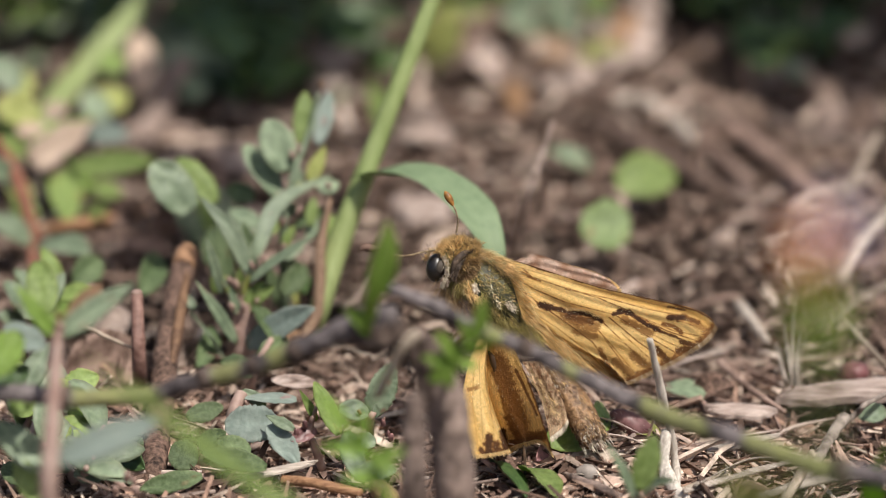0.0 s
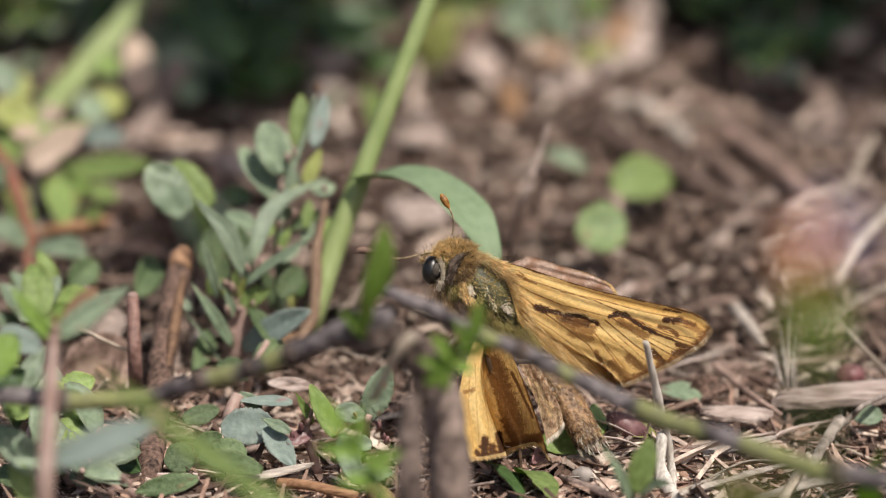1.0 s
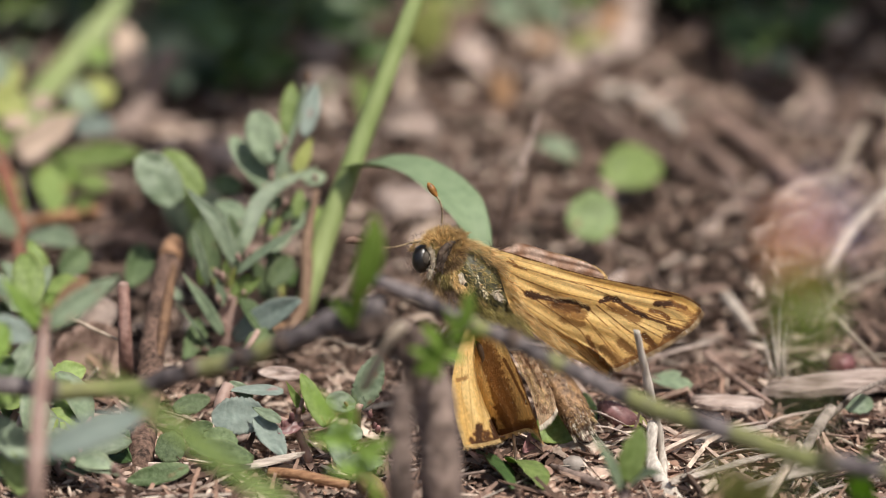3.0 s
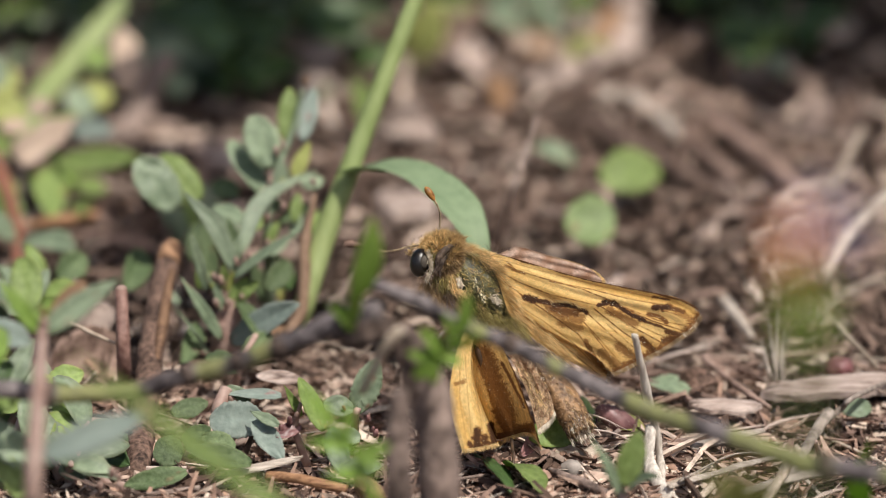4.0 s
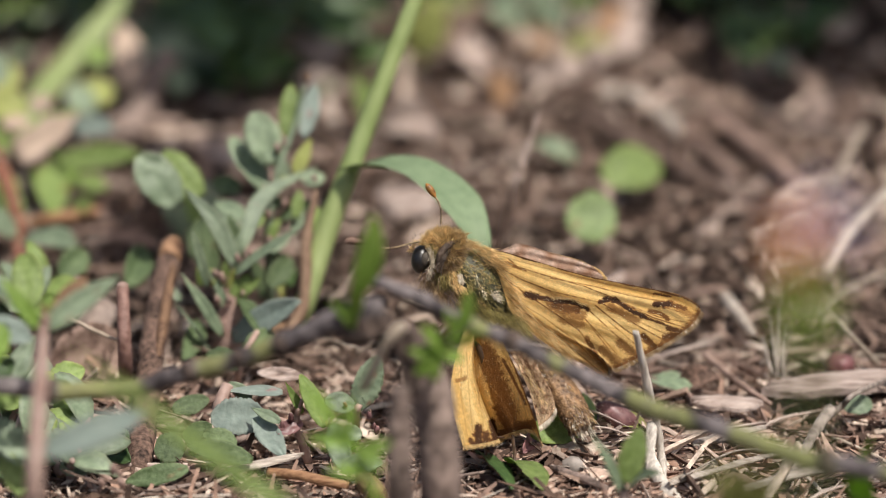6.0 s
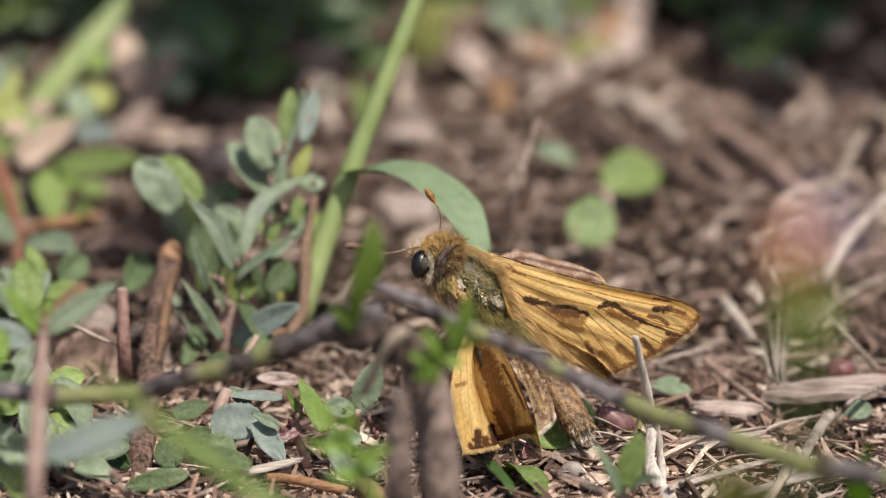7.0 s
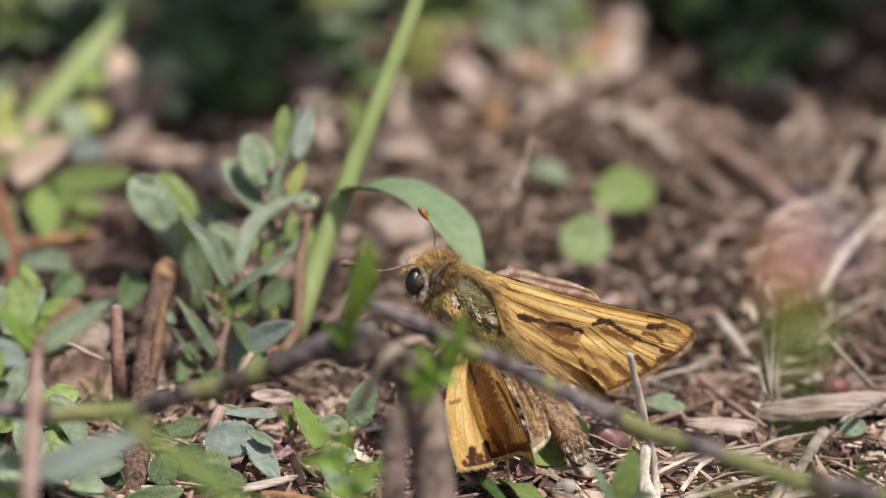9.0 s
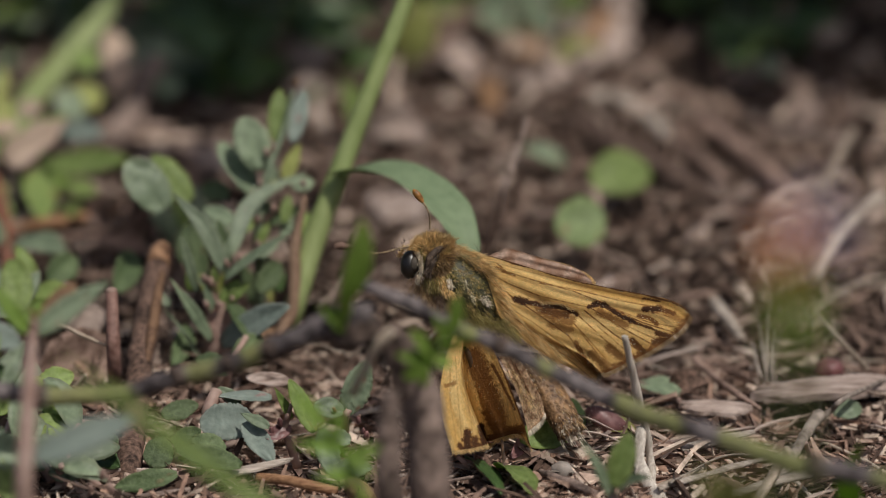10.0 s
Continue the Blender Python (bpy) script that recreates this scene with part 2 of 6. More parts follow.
def leaf(base, tip, width, face=(0.5, -0.6, 0.65), bend=0.12, cup=0.25, shape="oval", rough=0.0, n=16, m=8, thick=0.12, seed=0, twist=0.0, droop=(), teeth=0.0):
    """A leaf with a midrib, cupped across and bent along, of two skins."""
    base, tip = Vector(base), Vector(tip)
    ax = tip - base
    length = ax.length
    s = ax.cross(Vector(face)).normalized()
    up = s.cross(ax).normalized()
    line = spline([base, *[Vector(p) for p in droop], tip], n)
    bm = bmesh.new()
    lay = bm.verts.layers.float_color.new("tone")
    spots = [(rnd.random(), rnd.uniform(-0.8, 0.8), rnd.uniform(0.03, 0.09)) for _ in range(2 if rnd.random() < 0.22 else 0)]
    skins = []
    for skin in (0, 1):
        rows = []
        for i in range(n + 1):
            t = i / n
            if shape == "oval":
                w = math.sin(math.pi * (0.03 + 0.955 * t) ** 0.92) ** 0.62
            elif shape == "round":
                w = math.sin(math.pi * (0.04 + 0.94 * t)) ** 0.5
            elif shape == "spoon":
                w = math.sin(math.pi * (0.02 + 0.95 * t) ** 1.5) ** 0.7 + 0.06
            elif shape == "lance":
                w = math.sin(math.pi * (0.05 + 0.94 * t) ** 0.75) ** 0.9
            else:
                w = min(1.0, 2.5 * (1 - t) + 0.05) * (0.8 + 0.2 * min(1, t * 6))
            w *= width / 2
            mid = line[i] + up * (bend * length * 4 * t * (1 - t))
            ang = twist * t
            sv, uv = s * math.cos(ang) + up * math.sin(ang), up * math.cos(ang) - s * math.sin(ang)
            row = []
            for j in range(m + 1):
                a = 2 * j / m - 1
                wob = 1 + rough * noise.noise(Vector((t * 22 + seed, a * 3, seed))) - teeth * (abs(a) > 0.95) * (i % 3)
                q = mid + sv * (a * w * wob) + uv * (cup * w * abs(a) ** 1.5)
                q += uv * (0.09 * width * noise.noise(Vector((t * 3 + seed * 7.3, a * 1.7, 1))) + 0.025 * width * noise.noise(Vector((t * 11 + seed, a * 5, 2))))
                q -= uv * (thick * (skin * (1 - 0.8 * abs(a)) - (0.25 * math.exp(-(a * 5) ** 2) * -1 if not skin else 0)))
                v = bm.verts.new(q)
                k = 1 + 0.14 * math.exp(-(a * 6) ** 2) + 0.05 * math.sin((t * 16 - abs(a) * 5)) * (1 - abs(a)) + 0.16 * noise.noise(Vector((t * 5 + seed, a * 2, 7)))
                red = 0.3 * max(0, abs(a) ** 4 + t ** 6 - 0.75)
                for st, sa, sr in spots:
                    red = max(red, max(0, 1.1 - math.hypot((t - st), (a - sa) * 0.3) / sr))
                v[lay] = (k * (1 + 0.3 * red), k * (1 - 0.45 * red), k * (1 - 0.4 * red), 1)
                row.append(v)
            rows.append(row)
        skins.append(rows)
        for a, b in zip(rows, rows[1:]):
            for j in range(m):
                f = (a[j], a[j + 1], b[j + 1], b[j])
                bm.faces.new(f if skin else f[::-1])
    top, low = skins
    rim_t = [r[0] for r in top] + top[-1][1:] + [r[-1] for r in top[-2::-1]] + top[0][-2:0:-1]
    rim_l = [r[0] for r in low] + low[-1][1:] + [r[-1] for r in low[-2::-1]] + low[0][-2:0:-1]
    for k in range(len(rim_t)):
        k2 = (k + 1) % len(rim_t)
        bm.faces.new((rim_t[k], rim_t[k2], rim_l[k2], rim_l[k]))
    bmesh.ops.recalc_face_normals(bm, faces=bm.faces)
    return bm


def ball(centre, radii, turn=None, seg=20, lumps=0.0, freq=1.0, seed=0):
    bm = bmesh.new()
    bmesh.ops.create_uvsphere(bm, u_segments=seg, v_segments=max(6, seg * 2 // 3), radius=1.0)
    rot = turn or Matrix.Identity(3)
    for v in bm.verts:
        k = 1 + lumps * noise.noise(v.co * freq + Vector((seed, seed * 0.7, 0)))
        v.co = Vector(centre) + rot @ Vector((v.co.x * radii[0], v.co.y * radii[1], v.co.z * radii[2])) * k
    return bm


def frame_of(axis, up=(0, -0.3, 1)):
    """A turn whose x runs along axis."""
    x = Vector(axis).normalized()
    y = Vector(up).cross(x).normalized()
    return Matrix((x, y, x.cross(y))).transposed()


def hair(bm, root, way, length, thick, bow=0.15):
    """One tapered, slightly bowed hair."""
    way = way.normalized()
    o = way.orthogonal().normalized()
    p = way.cross(o)
    a = rnd.random() * 6.28
    off = (o * math.cos(a) + p * math.sin(a)) * (length * bow)
    mid = root + way * (length * 0.55) + off * 0.6
    end = root + way * length + off
    lo, hi = [], []
    for k in range(3):
        b = a + k * 2.094
        e = o * math.cos(b) + p * math.sin(b)
        lo.append(bm.verts.new(root + e * thick))
        hi.append(bm.verts.new(mid + e * thick * 0.7))
    tipv = bm.verts.new(end)
    for k in range(3):
        k2 = (k + 1) % 3
        bm.faces.new((lo[k], lo[k2], hi[k2], hi[k]))
        bm.faces.new((hi[k], hi[k2], tipv))


# ---- ground ----
def ground_height(x, y):
    v = Vector((x, y, 0))
    h = 1.5 * noise.noise(v * 0.06) + 0.7 * noise.noise(v * 0.23) + 0.35 * noise.noise(v * 0.8)
    return h - 0.8


def ground():
    def steps(lo, hi, d):
        inner = list(np.arange(lo, hi + d, d))
        out, s = [], d
        x = hi
        while x < 4.0e5:
            s *= 1.6
            x += s
            out.append(x)
        left = [lo - (o - hi) for o in out][::-1]
        return left + inner + out
    xs, ys = steps(-60, 60, 0.8), steps(-40, 150, 0.9)
    verts = [((x * MM, y * MM, ground_height(x, y) * MM if abs(x) < 400 and abs(y) < 600 else -0.0008)) for y in ys for x in xs]
    w = len(xs)
    faces = [(j * w + i, j * w + i + 1, (j + 1) * w + i + 1, (j + 1) * w + i) for j in range(len(ys) - 1) for i in range(w - 1)]
    me = bpy.data.meshes.new("ground")
    me.from_pydata(verts, [], faces)
    me.shade_smooth()
    me.materials.append(SOIL)
    tagged(new("ground", me), "dark brown crumbly soil strewn with dry plant litter", "ground", kind="structure")


ground()


# ---- the butterfly ----
LEAN_X, LEAN_UP, LEAN_IN = Vector((1, 0, 0)), Vector((0, 0.342, 0.9397)), Vector((0, 0.9397, -0.342))


def leaning(a, b, d=0.0):
    """A place on the butterfly's leaning plane: a along it, b up it, d behind it."""
    k = 1 + d / 326.0
    return Vector((0, 0, 13.3)) + LEAN_X * (a * k) + LEAN_UP * (b * k) + LEAN_IN * d


def membrane(costa, inner, outer, relief, paint, n=150, m=90):
    """A wing between its leading edge, inner edge and outer margin on the leaning plane; relief: how far it stands behind it."""
    flat = lambda pts: [(a, b, 0) for a, b in pts]
    top, low, rim = spline(flat(costa), n), spline(flat(inner), n), spline(flat(outer), m)
    bm = bmesh.new()
    lay = bm.verts.layers.float_color.new("scales")
    rows = []
    for i in range(n + 1):
        s = i / n
        row = []
        for j in range(m + 1):
            t = j / m
            q = top[i].lerp(low[i], t) + (rim[j] - rim[0].lerp(rim[m], t)) * s ** 1.6
            v = bm.verts.new(leaning(q.x, q.y, relief(s, t)))
            v[lay] = (*paint(q, s, t), 1)
            row.append(v)
        rows.append(row)
    for a, b in zip(rows, rows[1:]):
        for j in range(m):
            bm.faces.new((a[j], a[j + 1], b[j + 1], b[j]))
    edge = [(rows[-1][j].co.copy(), (rows[-1][j].co - rows[-6][j].co).normalized()) for j in range(m + 1)]
    grid = [[v.co.copy() for v in row] for row in rows]
    tint = [[tuple(v[lay][:3]) for v in row] for row in rows]
    return bm, edge, (grid, tint)


def scale_coat(sheet, count, length, thick, tones=(0.75, 0.95, 1.15, 1.4), fixed=None, dark_only=False):
    """Single raised scales in the colour of the wing under them, at random tones; fixed: one pale colour painted as
    glints.
    """
    rows, tint = sheet
    bm = bmesh.new()
    lay = bm.verts.layers.float_color.new("scales")
    n, m = len(rows) - 1, len(rows[0]) - 1
    made = 0
    while made < count:
        i, j = rnd.randrange(0, n - 4), rnd.randrange(0, m)
        c = Vector(tint[i][j])
        if dark_only and c.x > 0.3 and rnd.random() < 0.93:
            continue
        made += 1
        p = rows[i][j]
        d = (rows[i + 4][j] - p).normalized()
        side = (rows[i][j + 1] - p).normalized()
        out = side.cross(d)
        if out.y > 0:
            out = -out
        c = Vector(fixed) if fixed else c * rnd.choice(tones)
        k0 = len(bm.verts)
        hair(bm, p + out * 0.01, d + out * rnd.uniform(0.1, 0.4) + side * rnd.gauss(0, 0.15), length * rnd.uniform(0.5, 1.2), thick, 0.05)
        bm.verts.ensure_lookup_table()
        for v in bm.verts[k0:]:
            v[lay] = (*c, 1)
    return bm


def off_line(x, z, a, b):
    dx, dz = b[0] - a[0], b[1] - a[1]
    k = max(0, min(1, ((x - a[0]) * dx + (z - a[1]) * dz) / (dx * dx + dz * dz)))
    return math.hypot(x - a[0] - k * dx, z - a[1] - k * dz)


GOLD, AMBER, BROWN = Vector((0.84, 0.615, 0.265)), Vector((0.69, 0.44, 0.145)), Vector((0.055, 0.024, 0.012))
TAWNY = Vector((0.34, 0.15, 0.042))


def scale_colour(q, s, t, marks, veins, streaks=0.5):
    """Gold scales in rows that fan out from the root, tawny streaks, dark marks with ragged edges, thin dark veins."""
    n1, n4, n12, n27 = noise.noise(q * 0.9), noise.noise(q * 4.0), noise.noise(q * 11.0), noise.noise(q * 26.0)
    c = GOLD.lerp(AMBER, max(0, min(1, 0.4 + 1.1 * noise.noise(Vector((s * 2, t * 8, 2))) + 0.5 * noise.noise(Vector((s * 5, t * 34, 9))))))
    x, z = q.x, q.y + 0.1 * n1
    f = 0.0
    for a, b, r, k in marks:
        d = off_line(x, z, a, b)
        if d < 1.6 * r + 0.1:
            d += 0.25 * r * n4 + 0.35 * r * n12 + 0.03 * n27
            f = max(f, k * max(0.0, min(1.0, 2.0 * (1 - d / r))))
    for a, b, r, k in veins:
        f = max(f, k * max(0.0, min(1.0, 1.5 * (1 - off_line(q.x, q.y, a, b) / r))) * (0.75 + 0.5 * n4))
    row = noise.noise(Vector((s * 2.4, t * 26, 3))) + 0.6 * noise.noise(Vector((s * 6, t * 70, 4)))
    f = max(f, streaks * max(0, min(1, row * (0.4 + 0.5 * t) + 0.4 * s * s + 0.25 * t - 0.3)))
    c = c.lerp(TAWNY, min(1.0, f * 1.5)).lerp(BROWN, max(0.0, min(1.0, f * 1.6 - 0.6)))
    g = 1 + 0.12 * n27 + 0.14 * noise.noise(Vector((s * 30, t * 120, 3))) + 0.10 * n4
    return (c.x * g, c.y * g, c.z * g)


def chain(pts, r, k):
    """The stretches of a bent mark or vein."""
    return [(a, b, r, k) for a, b in zip(pts, pts[1:])]


def fringe(edge, count, length, thick, lean=(0, 0, 0)):
    bm = bmesh.new()
    for _ in range(count):
        k = rnd.random() * (len(edge) - 1)
        i = int(k)
        p = edge[i][0].lerp(edge[i + 1][0], k - i)
        d = edge[i][1] + Vector([rnd.gauss(0, 0.16) for _ in range(3)]) + Vector(lean)
        hair(bm, p - d.normalized() * 0.1, d, length * rnd.uniform(0.5, 1.1), thick, 0.08)
    return bm


def fur_on(centre, radii, turn, count, length, thick, lay, keep, spread=0.35):
    """Hairs on an egg-shaped body; lay: the way they are combed; keep: where they grow."""
    bm = bmesh.new()
    made = 0
    while made < count:
        d = Vector([rnd.gauss(0, 1) for _ in range(3)]).normalized()
        if not keep(d):
            continue
        made += 1
        root = Vector(centre) + turn @ Vector((d.x * radii[0], d.y * radii[1], d.z * radii[2])) * 0.97
        out = turn @ Vector((d.x / radii[0], d.y / radii[1], d.z / radii[2])).normalized()
        w = out * 0.6 + Vector(lay) + Vector([rnd.gauss(0, spread) for _ in range(3)])
        hair(bm, root, w, length * rnd.uniform(0.5, 1.2), thick)
    return bm


def tuft(line, count, width, way, length, thick, spread=0.25):
    """Hairs or scales strewn along a line."""
    bm = bmesh.new()
    pts = spline(line, 24)
    for _ in range(count):
        k = rnd.random() * 23.9
        q = pts[int(k)].lerp(pts[int(k) + 1], k % 1) + Vector([rnd.gauss(0, width) for _ in range(3)])
        hair(bm, q, Vector(way) + Vector([rnd.gauss(0, spread) for _ in range(3)]), length * rnd.uniform(0.5, 1.2), thick)
    return bm


def body(b):
    head, thorax = leaning(0.95, -0.76, -0.36), Vector((3.43, 0.0, 10.08))
    tail = [leaning(6.69, -7.78, 1.0), leaning(8.4, -9.97, 0.2), leaning(9.75, -12.33, -0.6)]
    axis = Vector((5.34, 0.0, 7.5)) - head
    tt = frame_of(axis)
    part("thorax", ball(thorax, (2.9, 1.66, 1.56), tt, 40, 0.05, 2.4), CHITIN, b, "blue-black thorax dusted with olive and gold scales")
    hd = part("head", ball(head, (1.25, 1.35, 1.4), tt, 24, 0.04), FUR_OLIVE, b)
    # abdomen
    part("abdomen", tube(tail, [0.9, 1.0, 1.02, 0.98, 0.8], 30, 16, 0.12), SPECKLED, b, "speckled brown and gold abdomen")
    pts = spline(tail, 30)

    def coat(count, length, thick, out, spread):
        bm = bmesh.new()
        for _ in range(count):
            k = rnd.random() * 29.9
            p = pts[int(k)].lerp(pts[int(k) + 1], k % 1)
            ta = (pts[int(k) + 1] - pts[int(k)]).normalized()
            o = Vector([rnd.gauss(0, 1) for _ in range(3)])
            o = (o - ta * o.dot(ta)).normalized()
            hair(bm, p + o * (1.0 - 0.12 * k / 30), ta + o * out + Vector([rnd.gauss(0, spread) for _ in range(3)]), length * rnd.uniform(0.5, 1.2), thick, 0.05)
        return bm
    part("abdomen_coat", coat(1700, 0.42, 0.03, 0.12, 0.16), FUR_UMBER, b, "golden brown bristling scale coat along the abdomen", False)
    part("gold_coat", coat(200, 0.3, 0.03, 0.12, 0.2), FUR, b, "gold scales between the brown ones", False)
    part("frost", coat(1000, 0.17, 0.03, 0.1, 0.3), FUR_PALE, b, "white glinting scales strewn over the abdomen", False)
    ta = (tail[2] - tail[1]).normalized()
    bm = bmesh.new()
    for _ in range(190):
        o = Vector([rnd.gauss(0, 0.4) for _ in range(3)])
        hair(bm, tail[2] + o - ta * 0.35, ta + o * 0.12, rnd.uniform(0.3, 0.7), 0.028, 0.05)
    part("tail_tuft", bm, FUR_PALE, b, "straw-coloured tuft at the tail", False)
    # eyes
    et = Matrix((Vector((0.985, 0.12, 0.1)).normalized(), LEAN_IN, LEAN_UP)).transposed()
    part("eye", ball(leaning(-0.44, -1.2, -1.0), (0.66, 0.72, 0.92), et, 32), EYE_BLACK, hd, "large glossy black compound eye")
    # grey bulge whose colour paints the reflection on the black eye
    part("eye_sheen", ball(leaning(-0.18, -1.16, -1.47), (0.33, 0.34, 0.47), et, 28), EYE_GREY, hd, "grey-brown bulge painted as the sheen on the eye")
    part("eye", ball(head + Vector((0.2, 1.2, 0.1)), (0.8, 0.55, 0.95), tt, 20), EYE_BLACK, hd, "large glossy black compound eye")
    rim = [leaning(0, -0.4, -1.5), leaning(0.22, -0.84, -1.7), leaning(0.25, -1.42, -1.75), leaning(0.07, -2, -1.6), leaning(-0.04, -2.36, -1.4)]
    part("eye_rim", tuft(rim, 420, 0.07, (0.1, -0.35, -0.8), 0.26, 0.024, 0.35), FUR_PALE, hd, "white scaly crescent behind the eye", False)
    brow = [leaning(-1.13, -0.76, -1.1), leaning(-0.95, -0.33, -1.4), leaning(-0.44, -0.11, -1.6), leaning(0.07, -0.33, -1.7)]
    part("eye_brow", tuft(brow, 190, 0.07, (-0.3, -0.3, 0.2), 0.3, 0.022, 0.35), FUR, hd, "short gold scales over the eye", False)
    part("bristles", tuft([leaning(-1.16, -0.51, -1.0), leaning(-0.8, 0.18, -1.0), leaning(-0.29, 0.4, -0.9)], 14, 0.06, (-0.35, -0.2, 0.7), 0.5, 0.02, 0.3), FUR_DARK, hd, "dark bristles before the antenna", False)
    # head fur, collar, thorax fur
    part("head_fur", fur_on(head, (1.25, 1.35, 1.35), tt, 2300, 0.62, 0.019, (-0.2, -0.2, 0.45),
                            lambda d: (tt @ d).z > -0.1 and (tt @ d).dot(Vector((-0.66, -0.72, -0.2))) < 0.6, 0.4), FUR, hd, "tufted golden fur on the head", False)
    part("dark_tips", fur_on(head, (1.3, 1.4, 1.4), tt, 170, 0.7, 0.014, (-0.1, -0.2, 0.5),
                             lambda d: (tt @ d).z > 0.1 and (tt @ d).x > -0.4, 0.35), FUR_DARK, hd, "dark hairs among the gold", False)
    part("face_fur", fur_on(head + Vector((0.1, -0.1, -1.1)), (1.1, 1.2, 1.1), tt, 700, 0.6, 0.022, (0.1, -0.2, -0.7),
                            lambda d: (tt @ d).z < 0.2 and (tt @ d).x > -0.6), FUR_OLIVE, hd, "brownish fur under the eye", False)
    part("cheek_fur", fur_on(head, (1.3, 1.4, 1.45), tt, 900, 0.4, 0.02, (0.45, -0.2, -0.5),
                             lambda d: (tt @ d).y < -0.2 and (tt @ d).x > -0.35 and (tt @ d).z < 0.4), FUR_BROWN, hd, "short brown fur behind the eye", False)
    part("neck_fur", tuft([leaning(0.29, -0.4, -1.7), leaning(1.02, -0.4, -1.5), leaning(1.89, 0.33, -0.9), leaning(2.33, 0.04, -0.6)], 340, 0.14, (0.3, -0.2, 0.35), 0.5, 0.02, 0.4), FUR, hd, "gold fur behind the head", False)
    part("shoulder_fur", tuft([leaning(2.26, -0.11, -0.4), leaning(3.2, -0.55, -0.4), leaning(4.15, -1.05, -0.5), leaning(4.87, -1.86, -0.6)], 480, 0.16, (0.75, -0.15, -0.3), 0.75, 0.016, 0.25), FUR, b, "long golden fur over the wing root", False)
    part("thorax_fur", fur_on(thorax, (3.02, 1.74, 1.64), tt, 1500, 0.4, 0.013, (0.8, -0.05, -0.7),
                              lambda d: noise.noise(d * 2.6) > -0.1, 0.45), FUR_OLIVE, b, "olive hair in patches on the thorax", False)
    part("scale_dust", fur_on(thorax, (3.05, 1.76, 1.66), tt, 2000, 0.16, 0.022, (0.8, -0.05, -0.7),
                              lambda d: noise.noise(d * 3.1 + Vector((4, 0, 0))) > -0.05, 0.5), FUR_OLIVE, b, "olive scale dust on the thorax", False)
    part("gold_dust", fur_on(thorax, (3.05, 1.76, 1.66), tt, 1300, 0.2, 0.018, (0.8, -0.05, -0.7),
                             lambda d: noise.noise(d * 4.3 + Vector((0, 7, 0))) > 0.1, 0.5), FUR, b, "gold scale dust on the thorax", False)
    part("glitter", tuft([leaning(2.98, -2.15, -0.5), leaning(3.35, -2.95, -0.6), leaning(3.78, -3.89, -0.4)], 120, 0.14, (0.5, -0.4, -0.5), 0.16, 0.032, 0.6), GLINT, b, "white scales painted as glints on the thorax", False)
    part("yellow_spot", tuft([leaning(4.15, -3.46, -0.5), leaning(4.58, -3.89, -0.3)], 110, 0.13, (0.5, -0.4, -0.5), 0.2, 0.03, 0.5), FUR_PALE, b, "pale yellow patch of scales", False)
    part("shoulder_scale", tuft([leaning(1.96, -2.26, -1.0), leaning(2.15, -2.66, -1.0)], 170, 0.08, (0.2, -0.3, -0.8), 0.24, 0.032, 0.35), FUR_PALE, b, "small white patch at the wing root", False)
    part("flank_fur", fur_on(thorax + Vector((-1.3, -0.2, -1.2)), (1.9, 1.2, 1.0), tt, 1500, 0.6, 0.02, (0.4, -0.3, -0.6),
                             lambda d: (tt @ d).y < 0.4), FUR_BROWN, b, "shaggy brown fur on the flank", False)
    part("rust_fur", tuft([leaning(1.24, -1.86, -1.1), leaning(1.6, -2.69, -1.1), leaning(2.26, -3.42, -1.0)], 260, 0.16, (0.45, -0.3, -0.55), 0.5, 0.02, 0.3), FUR, b, "rusty gold fur below the wing root", False)
    for pts, r in (([(2.04, 0), (1.31, -0.33), (0.8, -0.91), (0.55, -1.78)], 0.22), ([(1.82, -0.33), (1.27, -0.69), (0.91, -1.27), (0.76, -2)], 0.16)):
        line = [leaning(a, z, d) for (a, z), d in zip(pts, (-1.0, -1.7, -2.0, -1.9))]
        part("collar", tube(line, [0.05, r, r * 1.15, 0.04], 24, 10, 0.5), COLLAR, b, "grey-brown collar plate")
        part("ruff", tuft([p + Vector((0.05, -0.1, 0)) for p in line], 130, 0.07, (-0.35, -0.25, -0.6), 0.4, 0.022, 0.25), COLLAR, b, "dark scales along the collar", False)
    part("waist_fur", tuft([leaning(3.2, -4.33, -0.5), leaning(4.4, -5.06, -0.4), leaning(5.67, -5.24, -0.3), leaning(6.04, -6.15, -0.2)], 700, 0.25, (0.5, -0.2, -0.7), 0.8, 0.014, 0.3), FUR_OLIVE, b, "long olive hair at the waist", False)
    part("mantle_fur", tuft([leaning(3.35, -0.91, -0.5), leaning(4.66, -2, -0.6), leaning(5.53, -3.24, -0.4), leaning(5.89, -4.69, -0.3)], 360, 0.13, (0.85, -0.12, -0.6), 0.5, 0.016, 0.22), FUR, b, "golden fur streaming from thorax over the wing root", False)
    part("palp", tuft([leaning(0.07, -2.33, -0.8), leaning(0.22, -3.24, -0.5), leaning(0.87, -3.89, -0.3)], 620, 0.3, (-0.15, -0.3, -0.8), 0.65, 0.018, 0.28), FUR_BROWN, hd, "brown hairy palps under the eye", False)
    # antennae
    ant = []
